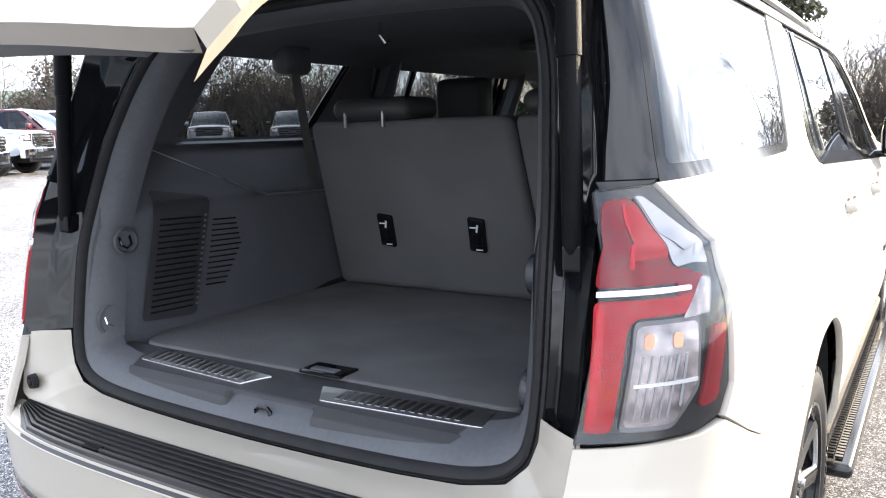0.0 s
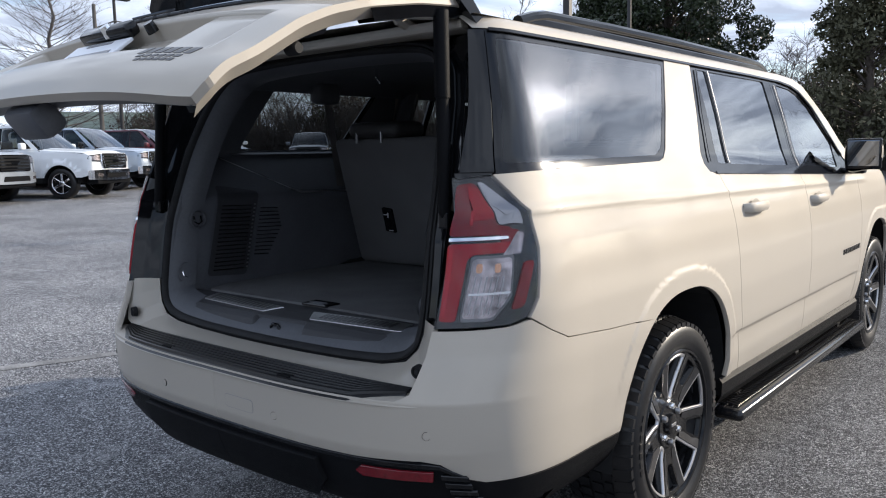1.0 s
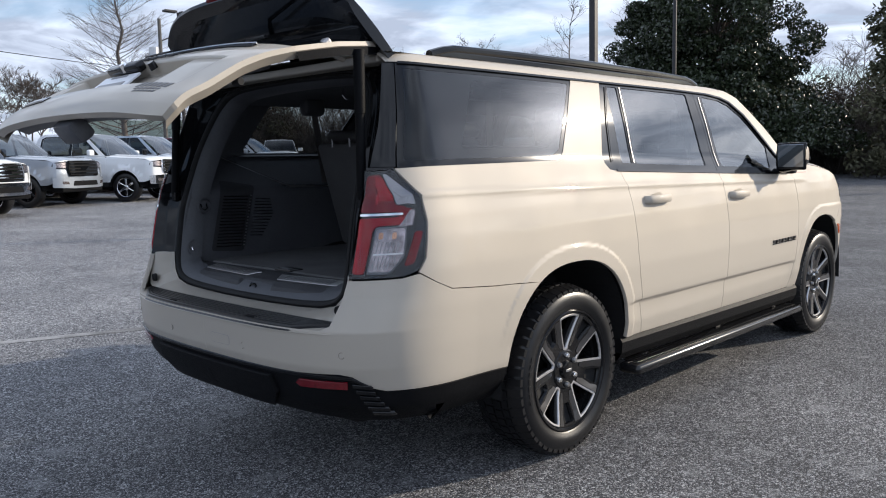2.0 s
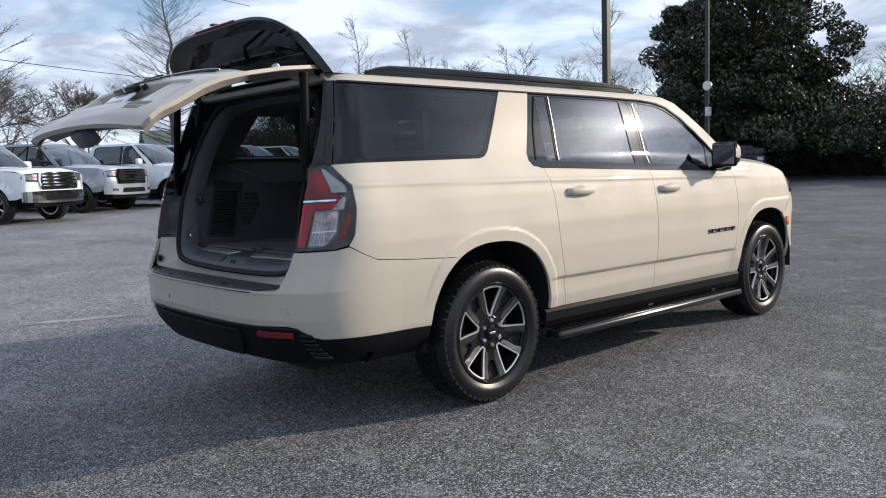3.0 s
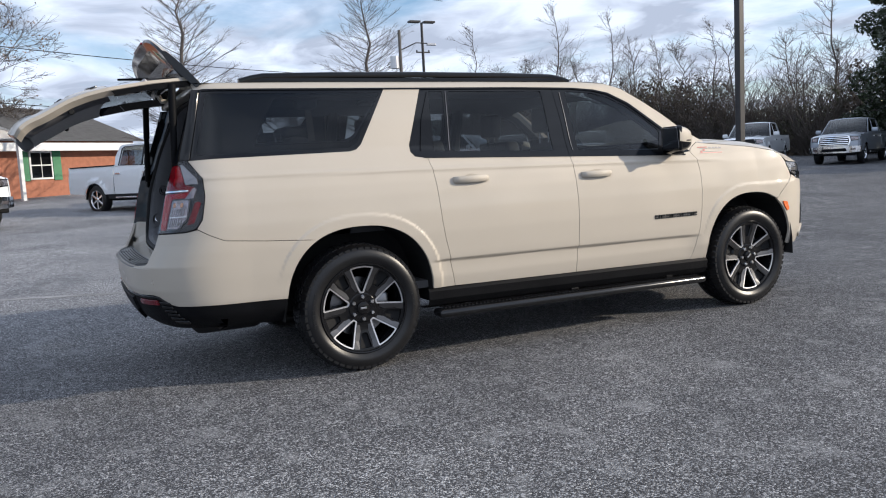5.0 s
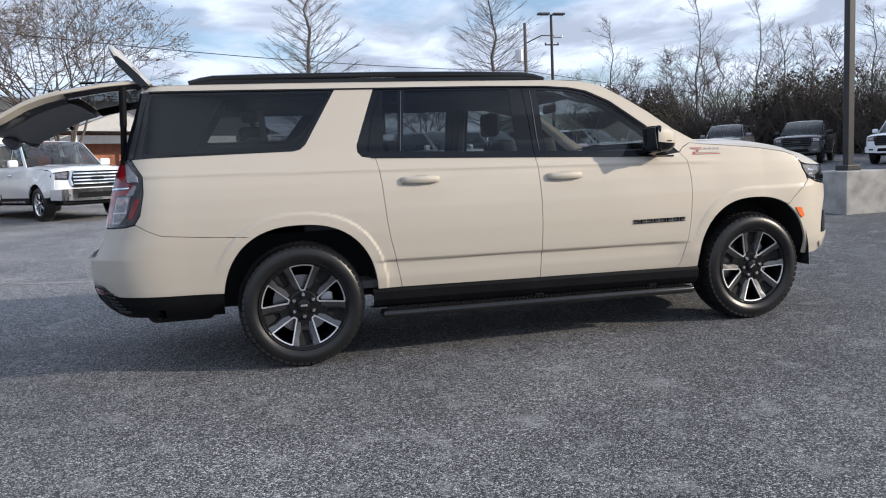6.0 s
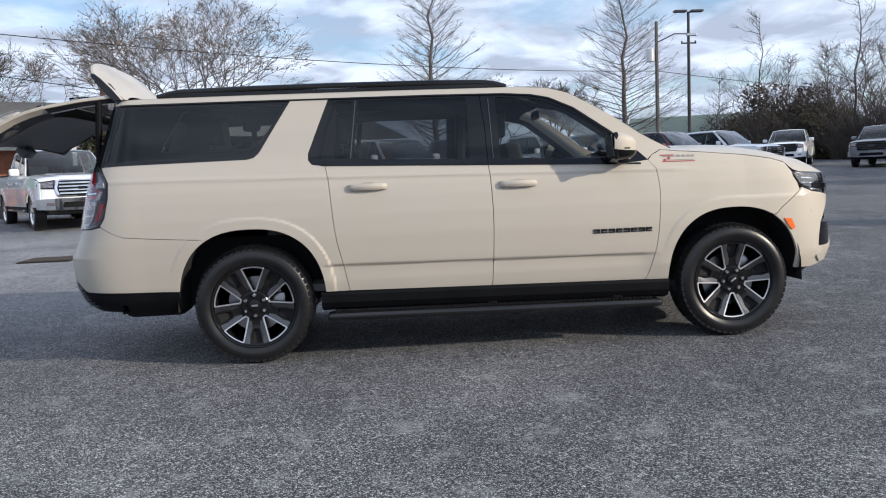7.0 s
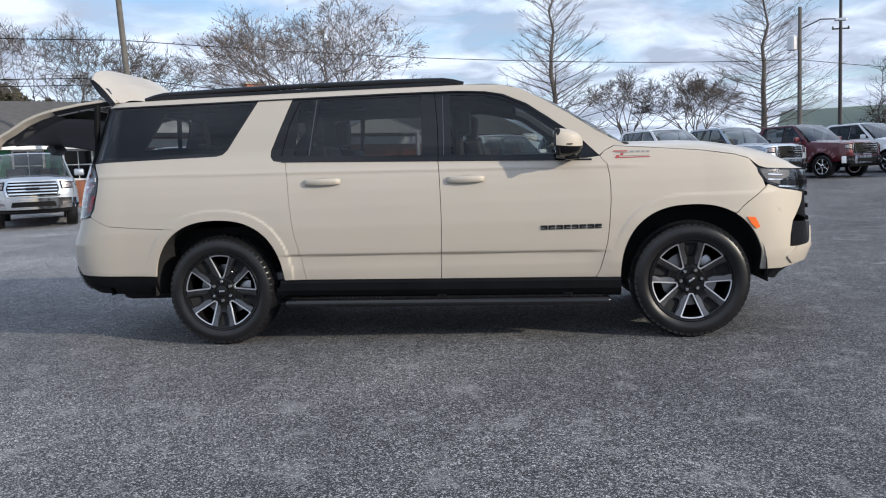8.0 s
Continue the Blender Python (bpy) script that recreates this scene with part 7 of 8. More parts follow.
# ---- light poles ----
cb = thing("light_pole", (-5.55, 10.35, ground_z(-5.55)), "dark square steel light pole on a stained concrete base", "light pole")
zb = ground_z(-5.55)
part("concrete_base", box_bm(-6.0, -5.1, 9.9, 10.8, zb - 0.05, zb + 0.74, 0.02, 2), CONCRETE, cb, "stained square concrete base")
part("base_cover", box_bm(-5.70, -5.40, 10.20, 10.50, zb + 0.74, zb + 0.84, 0.015), POLE_DARK, cb)
part("pole", box_bm(-5.615, -5.485, 10.285, 10.415, zb + 0.80, zb + 9.5, 0.012), POLE_DARK, cb, "dark bronze square pole")
part("lamp_head", box_bm(-5.75, -5.35, 9.6, 10.25, zb + 9.3, zb + 9.42, 0.02), POLE_DARK, cb)


# ---- trees ----
def mesh_np(name, V, Q, mat):
    """A mesh from arrays of corners and of four-sided faces."""
    me = bpy.data.meshes.new(name)
    V, Q = np.asarray(V, dtype=np.float32), np.asarray(Q, dtype=np.int32)
    me.vertices.add(len(V))
    me.vertices.foreach_set("co", V.ravel())
    me.loops.add(Q.size)
    me.loops.foreach_set("vertex_index", Q.ravel())
    me.polygons.add(len(Q))
    me.polygons.foreach_set("loop_start", np.arange(0, Q.size, 4, dtype=np.int32))
    me.polygons.foreach_set("loop_total", np.full(len(Q), 4, dtype=np.int32))
    me.update(calc_edges=True)
    me.materials.append(mat)
    return me


class Limbs:
    """Collects tapered limbs as open tubes with few sides."""

    def __init__(self):
        self.V, self.Q, self.tips = [], [], []

    def add(self, pts, r0, r1, n):
        k = len(self.V)
        m = len(pts)
        for i, p in enumerate(pts):
            d = (pts[min(i + 1, m - 1)] - pts[max(i - 1, 0)]).normalized()
            a = d.cross(Vector((0.3, 0.2, 0.93)))
            a = a.normalized() if a.length > 0.05 else Vector((1, 0, 0))
            b = d.cross(a)
            r = r0 + (r1 - r0) * i / (m - 1)
            for j in range(n):
                t = 2 * math.pi * j / n
                self.V.append(p + a * (r * math.cos(t)) + b * (r * math.sin(t)))
        for i in range(m - 1):
            for j in range(n):
                self.Q.append((k + i * n + j, k + i * n + (j + 1) % n, k + (i + 1) * n + (j + 1) % n, k + (i + 1) * n + j))

    def limb(self, rnd, start, way, length, r0, r1, n, segs, bend, lift=0.0):
        pts, p, d = [start.copy()], start.copy(), way.normalized()
        for i in range(segs):
            d = (d + Vector((rnd.uniform(-bend, bend), rnd.uniform(-bend, bend), rnd.uniform(-bend, bend) + lift))).normalized()
            p = p + d * (length / segs)
            pts.append(p.copy())
        self.add(pts, r0, r1, n)
        return pts, d


def cypress(rnd, H, spread):
    """A bare, pointed tree with a straight leader and many rising side branches."""
    big, fine = Limbs(), Limbs()
    pts = [Vector((rnd.uniform(-0.03, 0.03) * i, rnd.uniform(-0.03, 0.03) * i, H * i / 10)) for i in range(11)]
    big.add(pts, 0.16 * H / 9, 0.012, 8)
    n = int(92 * H / 9)
    for i in range(n):
        t = 0.16 + 0.82 * i / n
        z = H * t
        base = pts[min(10, int(t * 10))].lerp(pts[min(10, int(t * 10) + 1)], t * 10 % 1)
        L = spread * (1 - t) ** 0.72 * rnd.uniform(0.7, 1.12) + 0.2
        a = i * 2.4 + rnd.uniform(-0.4, 0.4)
        up = 0.10 + 0.62 * t + rnd.uniform(-0.08, 0.08)
        way = Vector((math.cos(a), math.sin(a), up))
        bp, d = fine.limb(rnd, base, way, L, 0.026 * (1 - t) + 0.009, 0.005, 4, 4, 0.13, 0.045)
        for k in range(int(7 + 6 * (1 - t))):
            s = rnd.uniform(0.2, 1.0)
            q = bp[min(4, int(s * 4))].lerp(bp[min(4, int(s * 4) + 1)], s * 4 % 1)
            aa = a + rnd.choice((-1, 1)) * rnd.uniform(0.4, 1.1)
            tl = L * rnd.uniform(0.18, 0.42) * (1.2 - s * 0.6) + 0.1
            tp, _ = fine.limb(rnd, q, Vector((math.cos(aa), math.sin(aa), up + rnd.uniform(-0.3, 0.5))), tl, 0.0062, 0.0035, 3, 2, 0.22, 0.04)
            for m in range(3):
                ab = aa + rnd.uniform(-1, 1)
                fine.limb(rnd, tp[1].lerp(tp[2], rnd.random()), Vector((math.cos(ab), math.sin(ab), up + rnd.uniform(-0.4, 0.6))), tl * 0.5, 0.0042, 0.0028, 3, 1, 0.1)
    return big, fine


def vase(rnd, H, spread, stems=7, twig=0.006, depth=5):
    """A bare, wide tree that forks again and again; the tips are kept for leaves."""
    big, fine = Limbs(), Limbs()

    def grow(p, d, L, r, lev):
        pts, dd = fine.limb(rnd, p, d, L, r, r * 0.66, 7 if lev == 0 else 5 if lev < 3 else 3, 3 if lev < 3 else 2, 0.16, 0.01)
        if lev >= depth:
            fine.tips.append(pts[-1])
            return
        for k in range(rnd.choice((2, 3, 3)) if lev < depth - 1 else 4):
            side = Vector((rnd.uniform(-1, 1), rnd.uniform(-1, 1), rnd.uniform(-0.45, 0.55)))
            nd = (dd * 1.0 + side * 0.85).normalized()
            grow(pts[-1].lerp(pts[-2], rnd.uniform(0, 0.5)), nd, L * rnd.uniform(0.62, 0.82), max(twig, r * 0.60), lev + 1)

    trunk = [Vector((0, 0, -0.1)), Vector((0.02, 0, 0.5)), Vector((0.0, 0.03, 1.1))]
    big.add(trunk, 0.17, 0.14, 8)
    for i in range(stems):
        a = 2 * math.pi * i / stems + rnd.uniform(-0.3, 0.3)
        k = spread / H * rnd.uniform(0.5, 1.25)
        grow(trunk[-1] + Vector((math.cos(a), math.sin(a), 0)) * 0.06, Vector((math.cos(a) * k, math.sin(a) * k, 1)), H * 0.25, 0.05, 0)
    return big, fine


def tall_bare(rnd, H):
    """A slim woodland tree, bare."""
    fine = Limbs()
    pts = [Vector((0.05 * i * rnd.uniform(-1, 1), 0.05 * i * rnd.uniform(-1, 1), H * i / 8)) for i in range(9)]
    fine.add(pts, 0.085 * H / 9, 0.012, 5)
    for i in range(30):
        t = rnd.uniform(0.32, 0.98)
        p = pts[min(8, int(t * 8))].lerp(pts[min(8, int(t * 8) + 1)], t * 8 % 1)
        a = rnd.uniform(0, 6.28)
        L = H * 0.27 * (1.3 - t) * rnd.uniform(0.7, 1.3)
        bp, d = fine.limb(rnd, p, Vector((math.cos(a), math.sin(a), rnd.uniform(0.3, 1.2))), L, 0.022, 0.008, 3, 3, 0.25, 0.05)
        for k in range(7):
            q = bp[rnd.randint(1, 3)]
            tw, e = fine.limb(rnd, q, d + Vector((rnd.uniform(-1, 1), rnd.uniform(-1, 1), rnd.uniform(-0.4, 0.7))), L * rnd.uniform(0.25, 0.5), 0.009, 0.005, 3, 2, 0.25)
            for j in range(3):
                fine.limb(rnd, tw[rnd.randint(1, 2)], e + Vector((rnd.uniform(-1, 1), rnd.uniform(-1, 1), rnd.uniform(-0.5, 0.6))), L * rnd.uniform(0.12, 0.25), 0.006, 0.004, 3, 1, 0.2)
    return fine


def leaf_quads(rs, centres, size, flat=0.0):
    """Small four-cornered leaves with random turns at the centres."""
    n = len(centres)
    a, b = rs.normal(size=(n, 3)), rs.normal(size=(n, 3))
    a /= np.linalg.norm(a, axis=1)[:, None]
    b -= (a * b).sum(1)[:, None] * a
    b /= np.linalg.norm(b, axis=1)[:, None]
    s = size * rs.uniform(0.6, 1.35, size=(n, 1))
    c = np.asarray(centres)
    V = np.stack([c - a * s, c - b * s * 0.5, c + a * s, c + b * s * 0.5], 1).reshape(-1, 3)
    return V, np.arange(4 * n).reshape(-1, 4)


def make_tree(name, place, label, big, fine, bark, twig_mat, category="tree", group="", leaves=None, leaf_mat=None):
    tr = thing(name, (0, 0, 0), label, category, group)
    attach(new("trunk", mesh_np("trunk", [tuple(v) for v in big.V], big.Q, bark)), tr)
    attach(new("crown", mesh_np("crown", [tuple(v) for v in fine.V], fine.Q, twig_mat)), tr)
    if leaves is not None:
        attach(new("leaves", mesh_np("leaves", *leaves, leaf_mat)), tr)
    tr.matrix_basis = pose(*place)
    return tr


rnd = random.Random(5)
rs = np.random.RandomState(7)
for x, y, H, sp in ((-26.9, 3.4, 8.9, 3.3), (-33.4, 13.6, 9.8, 4.3)):
    b_, f_ = cypress(rnd, H, sp)
    make_tree("bare_cypress", (x, y, ground_z(x)), "tall pointed bare cypress with fine grey twigs", b_, f_, BARK, TWIG, group="bare trees behind the trucks")
b_, f_ = vase(rnd, 8.6, 6.2, 12, 0.0052, 6)
tips = np.array([tuple(t) for t in f_.tips])
pick = tips[rs.rand(len(tips)) < 0.20]
pick = np.repeat(pick, 2, 0) + rs.normal(scale=0.10, size=(2 * len(pick), 3))
make_tree("broad_bare_tree", (-21.4, -5.3, ground_z(-21.4)), "wide many-stemmed bare tree with a few dry leaves", b_, f_, BARK, TWIG, leaves=leaf_quads(rs, pick, 0.042), leaf_mat=LEAF_DRY)
for x, y, H, sp in ((-40.8, 8.0, 6.6, 4.0), (-40.2, 11.8, 6.0, 3.6), (-36.0, -4.0, 5.0, 4.0), (-31.0, -22.0, 11.5, 7.0), (-33.5, -18.5, 9.8, 6.5), (-27.5, -26.0, 10.6, 7.0)):
    b_, f_ = vase(rnd, H, sp, 6, 0.009, 6)
    make_tree("bare_tree", (x, y, ground_z(x)), "bare rounded tree with brownish twigs", b_, f_, BARK_DARK, TWIG, group="bare trees far behind")


def scatter_leaves(boxes, per, size, seed):
    """Leaf clumps inside ellipsoids given as centre and radii."""
    r = np.random.RandomState(seed)
    out = []
    for c, rad in boxes:
        d = r.normal(size=(per, 3))
        d /= np.linalg.norm(d, axis=1)[:, None]
        out.append(np.array(c) + d * np.array(rad) * (r.uniform(0.25, 1.0, size=(per, 1)) ** 0.45))
    return leaf_quads(r, np.concatenate(out), size)


def evergreen(place, H, R, label, clumps, per, size, seed, mat):
    """A broad-leaved evergreen: trunk and limbs with a crown of leafy clumps and gaps."""
    r = random.Random(seed)
    big, boxes = Limbs(), []
    big.add([Vector((0, 0, -0.2)), Vector((0.1, 0, H * 0.3)), Vector((0, 0.1, H * 0.6)), Vector((0, 0, H * 0.92))], 0.30, 0.04, 8)
    for i in range(clumps):
        t = r.uniform(0.0, 1.0) ** 1.15 * 0.92 + 0.08
        a = r.uniform(0, 6.28)
        env = R * (1.04 - 0.66 * t) * (0.8 if t < 0.1 else 1)
        rr = env * r.uniform(0.35, 1.0)
        c = Vector((rr * math.cos(a), rr * math.sin(a), H * t))
        big.limb(r, Vector((0, 0, H * t * 0.75)), c - Vector((0, 0, H * t * 0.75)), (c - Vector((0, 0, H * t * 0.75))).length, 0.07, 0.015, 4, 3, 0.08)
        s = r.uniform(0.55, 1.15)
        boxes.append((tuple(c), (s * 1.15, s * 1.15, s * 0.72)))
    tr = thing("evergreen_tree", (0, 0, 0), label, "tree", "evergreens at the lot's edge")
    attach(new("trunk", mesh_np("trunk", [tuple(v) for v in big.V], big.Q, BARK_DARK)), tr)
    attach(new("crown", mesh_np("crown", *scatter_leaves(boxes, per, size, seed), mat)), tr)
    tr.matrix_basis = pose(*place)
    return tr


evergreen((-15.2, 36.6, ground_z(-15.2)), 14.4, 6.6, "large dark glossy magnolia with a dense uneven crown", 250, 760, 0.10, 3, LEAF_DARK)
evergreen((-5.9, 37.5, ground_z(-5.9)), 9.8, 2.8, "dark green pine-like evergreen beside the magnolia", 60, 260, 0.13, 4, LEAF_OLIVE)
evergreen((-33.0, -24.5, ground_z(-33.0)), 5.5, 3.0, "olive green leafy tree by the roadside", 40, 240, 0.13, 6, LEAF_OLIVE)
evergreen((-23.6, -9.3, ground_z(-23.6)), 2.9, 0.9, "small clipped evergreen beside the brick building", 16, 160, 0.10, 8, LEAF_OLIVE)

# far woods along the edge of the lot: one mass of stems, one of brush
edge_line = [(-47.0, 24.0), (-42.0, 30.0), (-34.0, 36.0), (-26.0, 39.0), (-16.0, 41.0), (-6.0, 42.0), (6.0, 43.0), (20.0, 42.0), (40.0, 38.0)]
templates = []
for i in range(5):
    tb = tall_bare(rnd, rnd.uniform(7.5, 10.5))
    templates.append((np.array([tuple(v) for v in tb.V]), np.array(tb.Q)))
VV, QQ, k = [], [], 0
brush = []
for (x0, y0), (x1, y1) in zip(edge_line, edge_line[1:]):
    L = math.hypot(x1 - x0, y1 - y0)
    for i in range(int(L * 1.5)):
        t = rnd.random()
        off = rnd.uniform(0.5, 14.0)
        x = x0 + (x1 - x0) * t - (y1 - y0) / L * off
        y = y0 + (y1 - y0) * t + (x1 - x0) / L * off
        V0, Q0 = templates[rnd.randrange(5)]
        a, s = rnd.uniform(0, 6.28), rnd.uniform(0.5, 1.12)
        c, sn = math.cos(a) * s, math.sin(a) * s
        VV.append(np.stack([V0[:, 0] * c - V0[:, 1] * sn + x, V0[:, 0] * sn + V0[:, 1] * c + y, V0[:, 2] * s + ground_z(x) - 0.1], 1))
        QQ.append(Q0 + k)
        k += len(V0)
    for i in range(int(L * 12)):
        t = rnd.random()
        off = rnd.uniform(0.5, 6.0)
        x = x0 + (x1 - x0) * t - (y1 - y0) / L * off
        y = y0 + (y1 - y0) * t + (x1 - x0) / L * off
        h = rnd.uniform(0.2, 4.3) * (0.7 + 0.45 * math.sin(0.5 * x + 1.3 * math.sin(0.21 * y)))
        s = rnd.uniform(0.6, 1.4)
        brush.append(((x, y, ground_z(x) + max(0.2, h)), (s, s, s * 0.9)))
shrubs = []
for i in range(4):
    sh = Limbs()
    for j in range(46):
        a = rnd.uniform(0, 6.28)
        bp, d = sh.limb(rnd, Vector((rnd.uniform(-0.5, 0.5), rnd.uniform(-0.5, 0.5), -0.1)), Vector((math.cos(a) * 0.55, math.sin(a) * 0.55, 1)), rnd.uniform(1.6, 4.2), 0.026, 0.010, 3, 3, 0.22, 0.03)
        for m in range(5):
            sh.limb(rnd, bp[rnd.randint(1, 3)], d + Vector((rnd.uniform(-1, 1), rnd.uniform(-1, 1), rnd.uniform(-0.4, 0.8))), rnd.uniform(0.5, 1.3), 0.012, 0.007, 3, 2, 0.3)
    shrubs.append((np.array([tuple(v) for v in sh.V]), np.array(sh.Q)))
for (x0, y0), (x1, y1) in zip(edge_line, edge_line[1:]):
    L = math.hypot(x1 - x0, y1 - y0)
    for i in range(int(L * 3.4)):
        t = rnd.random()
        off = rnd.uniform(-0.5, 7.0)
        x = x0 + (x1 - x0) * t - (y1 - y0) / L * off
        y = y0 + (y1 - y0) * t + (x1 - x0) / L * off
        V0, Q0 = shrubs[rnd.randrange(4)]
        a, s = rnd.uniform(0, 6.28), rnd.uniform(0.7, 1.45)
        c, sn = math.cos(a) * s, math.sin(a) * s
        VV.append(np.stack([V0[:, 0] * c - V0[:, 1] * sn + x, V0[:, 0] * sn + V0[:, 1] * c + y, V0[:, 2] * s + ground_z(x) - 0.1], 1))
        QQ.append(Q0 + k)
        k += len(V0)
woods = new("far_woods", mesh_np("far_woods", np.concatenate(VV), np.concatenate(QQ), TWIG))
tagged(woods, "row of slim bare woodland trees along the edge of the lot", "trees", kind="stuff")
under = new("undergrowth", mesh_np("undergrowth", *scatter_leaves(brush[::3], 150, 0.11, 12), LEAF_OLIVE))
tagged(under, "dull olive and dark brush under the bare trees", "brush", kind="stuff")
under = new("dry_brush", mesh_np("dry_brush", *scatter_leaves(brush[1::3] + brush[2::3], 150, 0.12, 13), material("dark_brush_leaf", (0.080, 0.062, 0.045), 0.85, var=0.45, scale=0.6, fine=5)))
tagged(under, "dark brown dry brush under the bare trees", "brush", kind="stuff")

# ---- buildings ----
BRICK = material("orange_brick", (0.34, 0.14, 0.085), 0.85, var=0.25, scale=5, fine=40, bump=0.4, bump_scale=60)
SHINGLE = material("grey_shingle_roof", (0.19, 0.185, 0.18), 0.9, var=0.2, scale=4, fine=50)
WHITE_TRIM = material("white_painted_wood", (0.74, 0.75, 0.75), 0.5, var=0.06)
SHUTTER = material("green_shutter", (0.06, 0.22, 0.11), 0.6, var=0.1)
GREEN_METAL = material("pale_green_metal_roof", (0.22, 0.29, 0.24), 0.5, var=0.10, scale=0.8)
GREEN_WALL = material("dark_green_grey_wall", (0.12, 0.14, 0.125), 0.7, var=0.12)


def gabled(name, a, b, depth, z0, eave, ridge, wall_mat, roof_mat, label, windows, rib=0.0, porches=()):
    """A long low building: its front wall runs from a to b, its depth goes back from there."""
    A, B = Vector((*a, 0)), Vector((*b, 0))
    L = (B - A).length
    ex = (B - A).normalized()
    back = Vector((-ex.y, ex.x, 0))
    m = Matrix(((ex.x, back.x, 0, A.x), (ex.y, back.y, 0, A.y), (0, 0, 1, z0), (0, 0, 0, 1)))
    h = thing(name, (0, 0, 0), label, "building")
    part("wall", box_bm(0, L, 0, 0.25, -0.5, eave, 0, 1), wall_mat, h)
    part("wall", box_bm(0, L, depth - 0.25, depth, -0.5, eave), wall_mat, h)
    for x in (0, L - 0.25):
        g = bmesh.new()
        pts = [(x, 0.25, -0.5), (x, depth - 0.25, -0.5), (x, depth - 0.25, eave), (x, depth / 2, ridge - 0.1), (x, 0.25, eave)]
        f0 = g.faces.new([g.verts.new(p) for p in pts])
        ret = bmesh.ops.extrude_face_region(g, geom=[f0])
        bmesh.ops.translate(g, verts=[v for v in ret["geom"] if isinstance(v, bmesh.types.BMVert)], vec=(0.25, 0, 0))
        bmesh.ops.recalc_face_normals(g, faces=g.faces)
        part("gable_wall", g, wall_mat, h)
    for s in (0, 1):
        y0, y1 = (-0.55, depth / 2) if s == 0 else (depth + 0.55, depth / 2)
        zlo = eave - 0.55 * (ridge - eave) / (depth / 2)
        r = bmesh.new()
        vs = [r.verts.new(p) for p in ((-0.4, y0, zlo), (L + 0.4, y0, zlo), (L + 0.4, y1, ridge), (-0.4, y1, ridge))]
        r.faces.new(vs)
        bmesh.ops.solidify(r, geom=r.faces[:], thickness=0.12)
        bmesh.ops.recalc_face_normals(r, faces=r.faces)
        ro = part("roof", r, roof_mat, h)
        if rib and s == 0:
            for i in range(int(L / rib)):
                x = rib * i
                rb = tube([(x, y0, zlo + 0.02), (x, y1, ridge + 0.02)], 0.014, 4)
                part("roof_seam", rb, roof_mat, ro)
    part("fascia", box_bm(-0.42, L + 0.42, -0.62, -0.56, eave - 0.62, eave - 0.28, 0.01), WHITE_TRIM if not rib else roof_mat, h, "white fascia board" if not rib else "")
    for x in windows:
        wf = part("window", box_bm(x - 0.55, x + 0.55, -0.05, 0.06, 0.95, 2.15, 0.01), WHITE_TRIM, h, "white framed window")
        for i in range(2):
            for j in range(2):
                part("pane", box_bm(x - 0.47 + 0.49 * i, x - 0.02 + 0.49 * i, -0.062, -0.045, 1.03 + 0.55 * j, 1.53 + 0.55 * j), GLOSS_BLACK, wf)
        for sx in (-0.78, 0.78):
            part("shutter", box_bm(x + sx - 0.2, x + sx + 0.2, -0.05, 0.02, 0.9, 2.2, 0.01), SHUTTER, h, "green shutter")
    for x, w, d in porches:
        for sx in (-1, 1):
            r = bmesh.new()
            vs = [r.verts.new(p) for p in ((x + sx * w, -d, eave - 0.15), (x + sx * w, 1.5, eave - 0.15), (x, 1.5, eave + 0.62), (x, -d, eave + 0.62))]
            r.faces.new(vs)
            bmesh.ops.solidify(r, geom=r.faces[:], thickness=0.1)
            bmesh.ops.recalc_face_normals(r, faces=r.faces)
            part("porch_roof", r, WHITE_TRIM, h, "white edged porch roof")
            part("porch_post", box_bm(x + sx * (w - 0.3) - 0.07, x + sx * (w - 0.3) + 0.07, -d + 0.1, -d + 0.24, -0.5, eave - 0.1), WHITE_TRIM, h)
        g = bmesh.new()
        g.faces.new([g.verts.new(p) for p in ((x - w, -d + 0.12, eave - 0.2), (x + w, -d + 0.12, eave - 0.2), (x, -d + 0.12, eave + 0.55))])
        bmesh.ops.solidify(g, geom=g.faces[:], thickness=0.05)
        part("gable_board", g, WHITE_TRIM, h)
    if porches:
        ch = part("chimney", box_bm(L * 0.46, L * 0.46 + 0.9, depth / 2 - 0.4, depth / 2 + 0.4, ridge - 0.6, ridge + 0.9, 0.02), wall_mat, h, "brick chimney")
        part("chimney_cap", box_bm(L * 0.46 - 0.08, L * 0.46 + 0.98, depth / 2 - 0.48, depth / 2 + 0.48, ridge + 0.9, ridge + 1.0), CONCRETE, h)
    h.matrix_basis = m
    return h


gabled("brick_building", (-20.2, -17.5), (-35.2, 2.0), 9.0, ground_z(-24), 2.75, 4.4, BRICK, SHINGLE, "low orange brick building with grey roof and white trim", (1.5, 3.2, 9.0, 11.5, 19.5), 0.0, ((5.8, 2.0, 3.2), (15.2, 2.2, 2.2)))
gabled("metal_building", (-50.7, 19.8), (-45.5, 34.6), 14.0, ground_z(-50), 2.3, 3.9, GREEN_WALL, GREEN_METAL, "long low building with a pale green metal roof", (), 1.2)


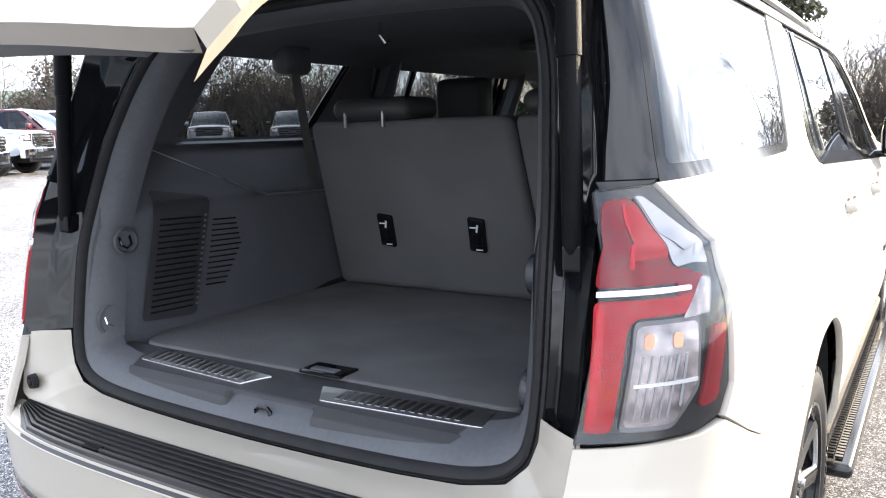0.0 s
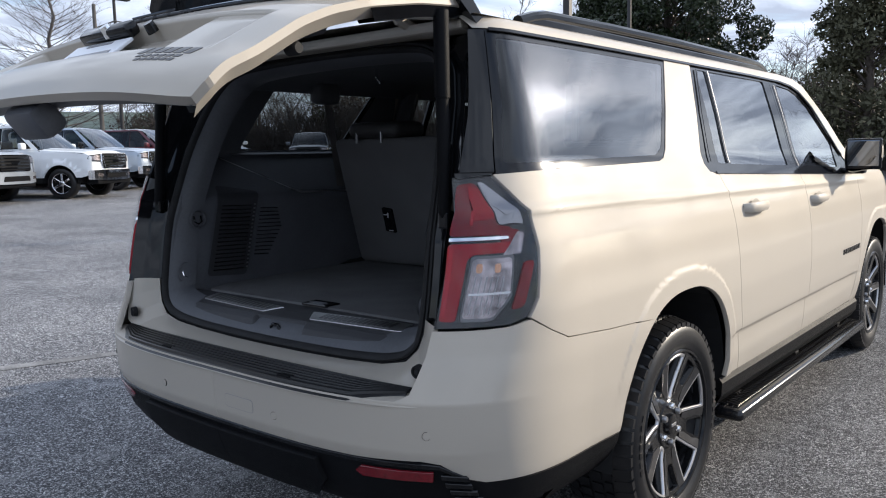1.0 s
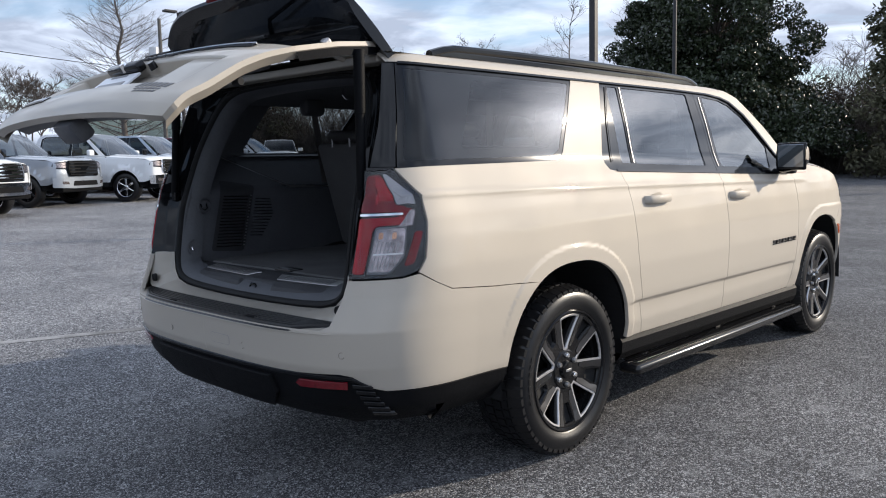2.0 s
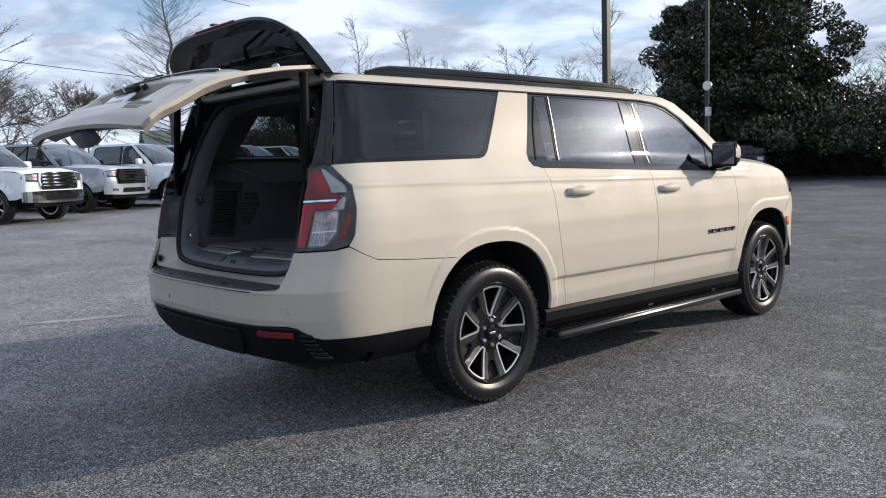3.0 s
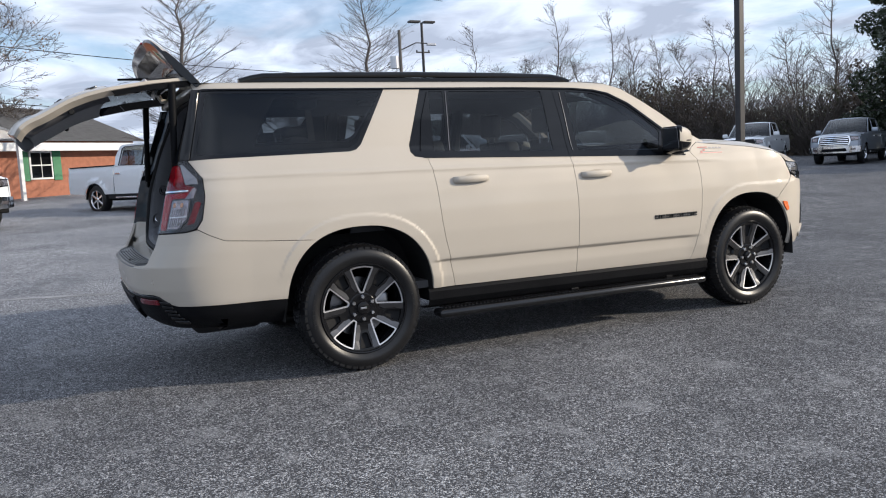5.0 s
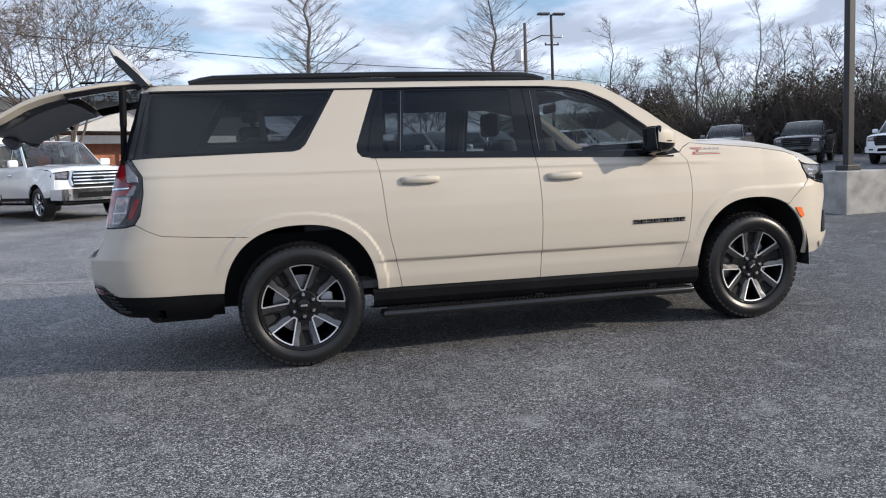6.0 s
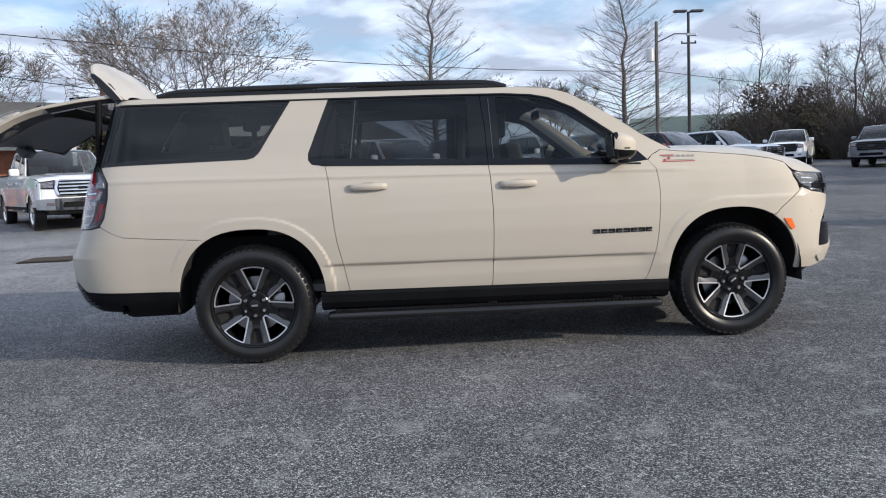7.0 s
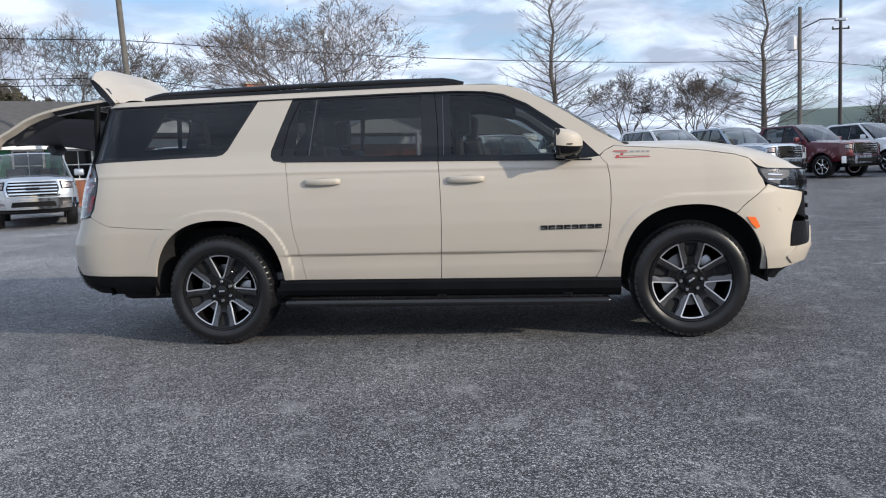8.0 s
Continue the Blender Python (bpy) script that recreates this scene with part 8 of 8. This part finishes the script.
# ---- poles and wires ----
def lamp_post(x, y, H):
    z = ground_z(x)
    lp = thing("street_lamp", (x, y, z), "dark slim street lamp with two flat heads", "street lamp")
    part("pole", tube([(x, y, z - 0.1), (x, y, z + H)], [0.11, 0.075], 10), POLE_DARK, lp, "", True)
    part("cross_arm", box_bm(x - 0.04, x + 0.04, y - 0.42, y + 0.42, z + H * 0.80, z + H * 0.80 + 0.07), POLE_DARK, lp)
    for s in (-1, 1):
        part("bracket", box_bm(x - 0.04, x + 0.04, y + s * 0.38 - 0.03, y + s * 0.38 + 0.03, z + H * 0.80, z + H * 0.80 + 0.16, 0.008), POLE_DARK, lp)
        part("lamp_head", box_bm(x - 0.18, x + 0.18, min(y + s * 0.12, y + s * 0.80), max(y + s * 0.12, y + s * 0.80), z + H - 0.02, z + H + 0.09, 0.02), POLE_DARK, lp)
    return lp


lamp_post(-36.0, 18.1, 8.5)


def utility_pole(x, y, H, lean=0.0, box=False, lamp=False, mat=None, r=0.11):
    z = ground_z(x)
    up = thing("utility_pole", (x, y, z), "weathered wooden utility pole", "utility pole", "utility poles")
    part("pole", tube([(x, y, z - 0.3), (x, y - lean, z + H)], [r, r * 0.7], 10), mat or POLE_WOOD, up, "", True)
    if box:
        part("meter_box", box_bm(x + 0.05, x + 0.25, y - 0.28, y - 0.08, z + 2.9, z + 3.3, 0.02), SATIN, up, "grey metal box")
        part("round_meter", lathe([(0, 0.0), (0, 0.2), (0.08, 0.2)], 20, "y", False, Matrix.Translation((x + 0.1, y - 0.2, z + 4.2))), SATIN, up)
    if lamp:
        part("lamp_arm", tube([(x, y, z + H - 1.0), (x, y + 0.9, z + H - 0.6), (x, y + 1.6, z + H - 0.62)], 0.03, 6), POLE_DARK, up)
        part("lamp_head", box_bm(x - 0.08, x + 0.08, y + 1.5, y + 2.0, z + H - 0.72, z + H - 0.6, 0.02), SATIN, up)
        part("transformer", lathe([(0, 0.0), (0, 0.22), (0.6, 0.22), (0.6, 0.0)], 16, "z", False, Matrix.Translation((x, y - 0.32, z + H - 1.9))), SATIN, up)
    return up


utility_pole(-18.1, -10.4, 11.5, 0.5)
utility_pole(-31.3, 14.6, 7.3, 0.0, False, True)
utility_pole(-13.2, 28.4, 9.5, 0.0, True, False, POLE_DARK)


def wire(a, b, sag, r=0.014):
    pts = [(a[0] + (b[0] - a[0]) * t, a[1] + (b[1] - a[1]) * t, a[2] + (b[2] - a[2]) * t - sag * 4 * t * (1 - t)) for t in [i / 16 for i in range(17)]]
    ob = part("power_line", tube(pts, r, 5), MATT_BLACK, None, "thin black overhead power line")
    return tagged(ob, "thin black overhead power line", "power line", "power lines")


wire((-18.1, -10.7, 5.95), (-31.3, 14.6, 5.75), 0.35)
wire((-18.1, -10.7, 5.95), (-4.0, -40.0, 7.6), 0.5)
wire((-18.1, -10.6, 4.75), (-4.0, -40.0, 5.6), 0.4)
wire((-18.1, -10.6, 4.55), (-4.0, -40.0, 5.2), 0.4)
wire((-18.1, -10.6, 4.75), (-27.0, -0.5, 4.1), 0.2)
wire((-31.3, 14.6, 5.75), (-44.0, 44.0, 5.0), 0.4)
wire((-18.1, -11.2, 10.2), (-33.0, 18.0, 10.0), 0.5)

# painted lines, drain and small things on the asphalt
def ground_strip(name, a, b, w, mat, label, cat):
    A, B = Vector((*a, 0)), Vector((*b, 0))
    d = (B - A).normalized()
    nrm = Vector((-d.y, d.x, 0)) * (w / 2)
    n = max(2, int((B - A).length / 0.5))
    V = []
    for i in range(n + 1):
        p = A.lerp(B, i / n)
        for q in (p - nrm, p + nrm):
            V.append((q.x, q.y, ground_z(q.x) + 0.004))
    F = [(2 * i, 2 * i + 1, 2 * i + 3, 2 * i + 2) for i in range(n)]
    ob = new(name, mesh_from(name, V, F, None, [mat]))
    for p in ob.data.polygons:
        p.use_smooth = False
    return tagged(ob, label, cat, kind="structure")


ground_strip("parking_line", (-4.6, -4.0), (-2.9, 0.9), 0.11, LINE_PAINT, "faint worn white parking line on asphalt", "line")
for i in range(8):
    x, y = -12.6 - 1.35 * i, -8.2 + 2.9 * i
    ground_strip("parking_line", (x, y), (x + 0.0 + 4.4 * 0.84 - 4.0, y + 4.4 * 0.54 - 2.2), 0.1, LINE_PAINT, "faint worn white parking line on asphalt", "line")
dr = thing("drain_grate", (-6.5, -4.35, ground_z(-6.5)), "rusty iron drain grate set in the asphalt", "drain")
IRON = material("rusted_iron", (0.07, 0.055, 0.045), 0.8, 0.4, var=0.4, scale=12)
zd_ = ground_z(-6.5)
part("grate_frame", box_bm(-6.85, -6.15, -4.75, -3.95, zd_ - 0.03, zd_ + 0.012, 0.004), UNDER, dr)
for i in range(12):
    part("grate_bar", box_bm(-6.83 + 0.057 * i, -6.80 + 0.057 * i, -4.73, -3.97, zd_ + 0.0, zd_ + 0.022), IRON, dr)
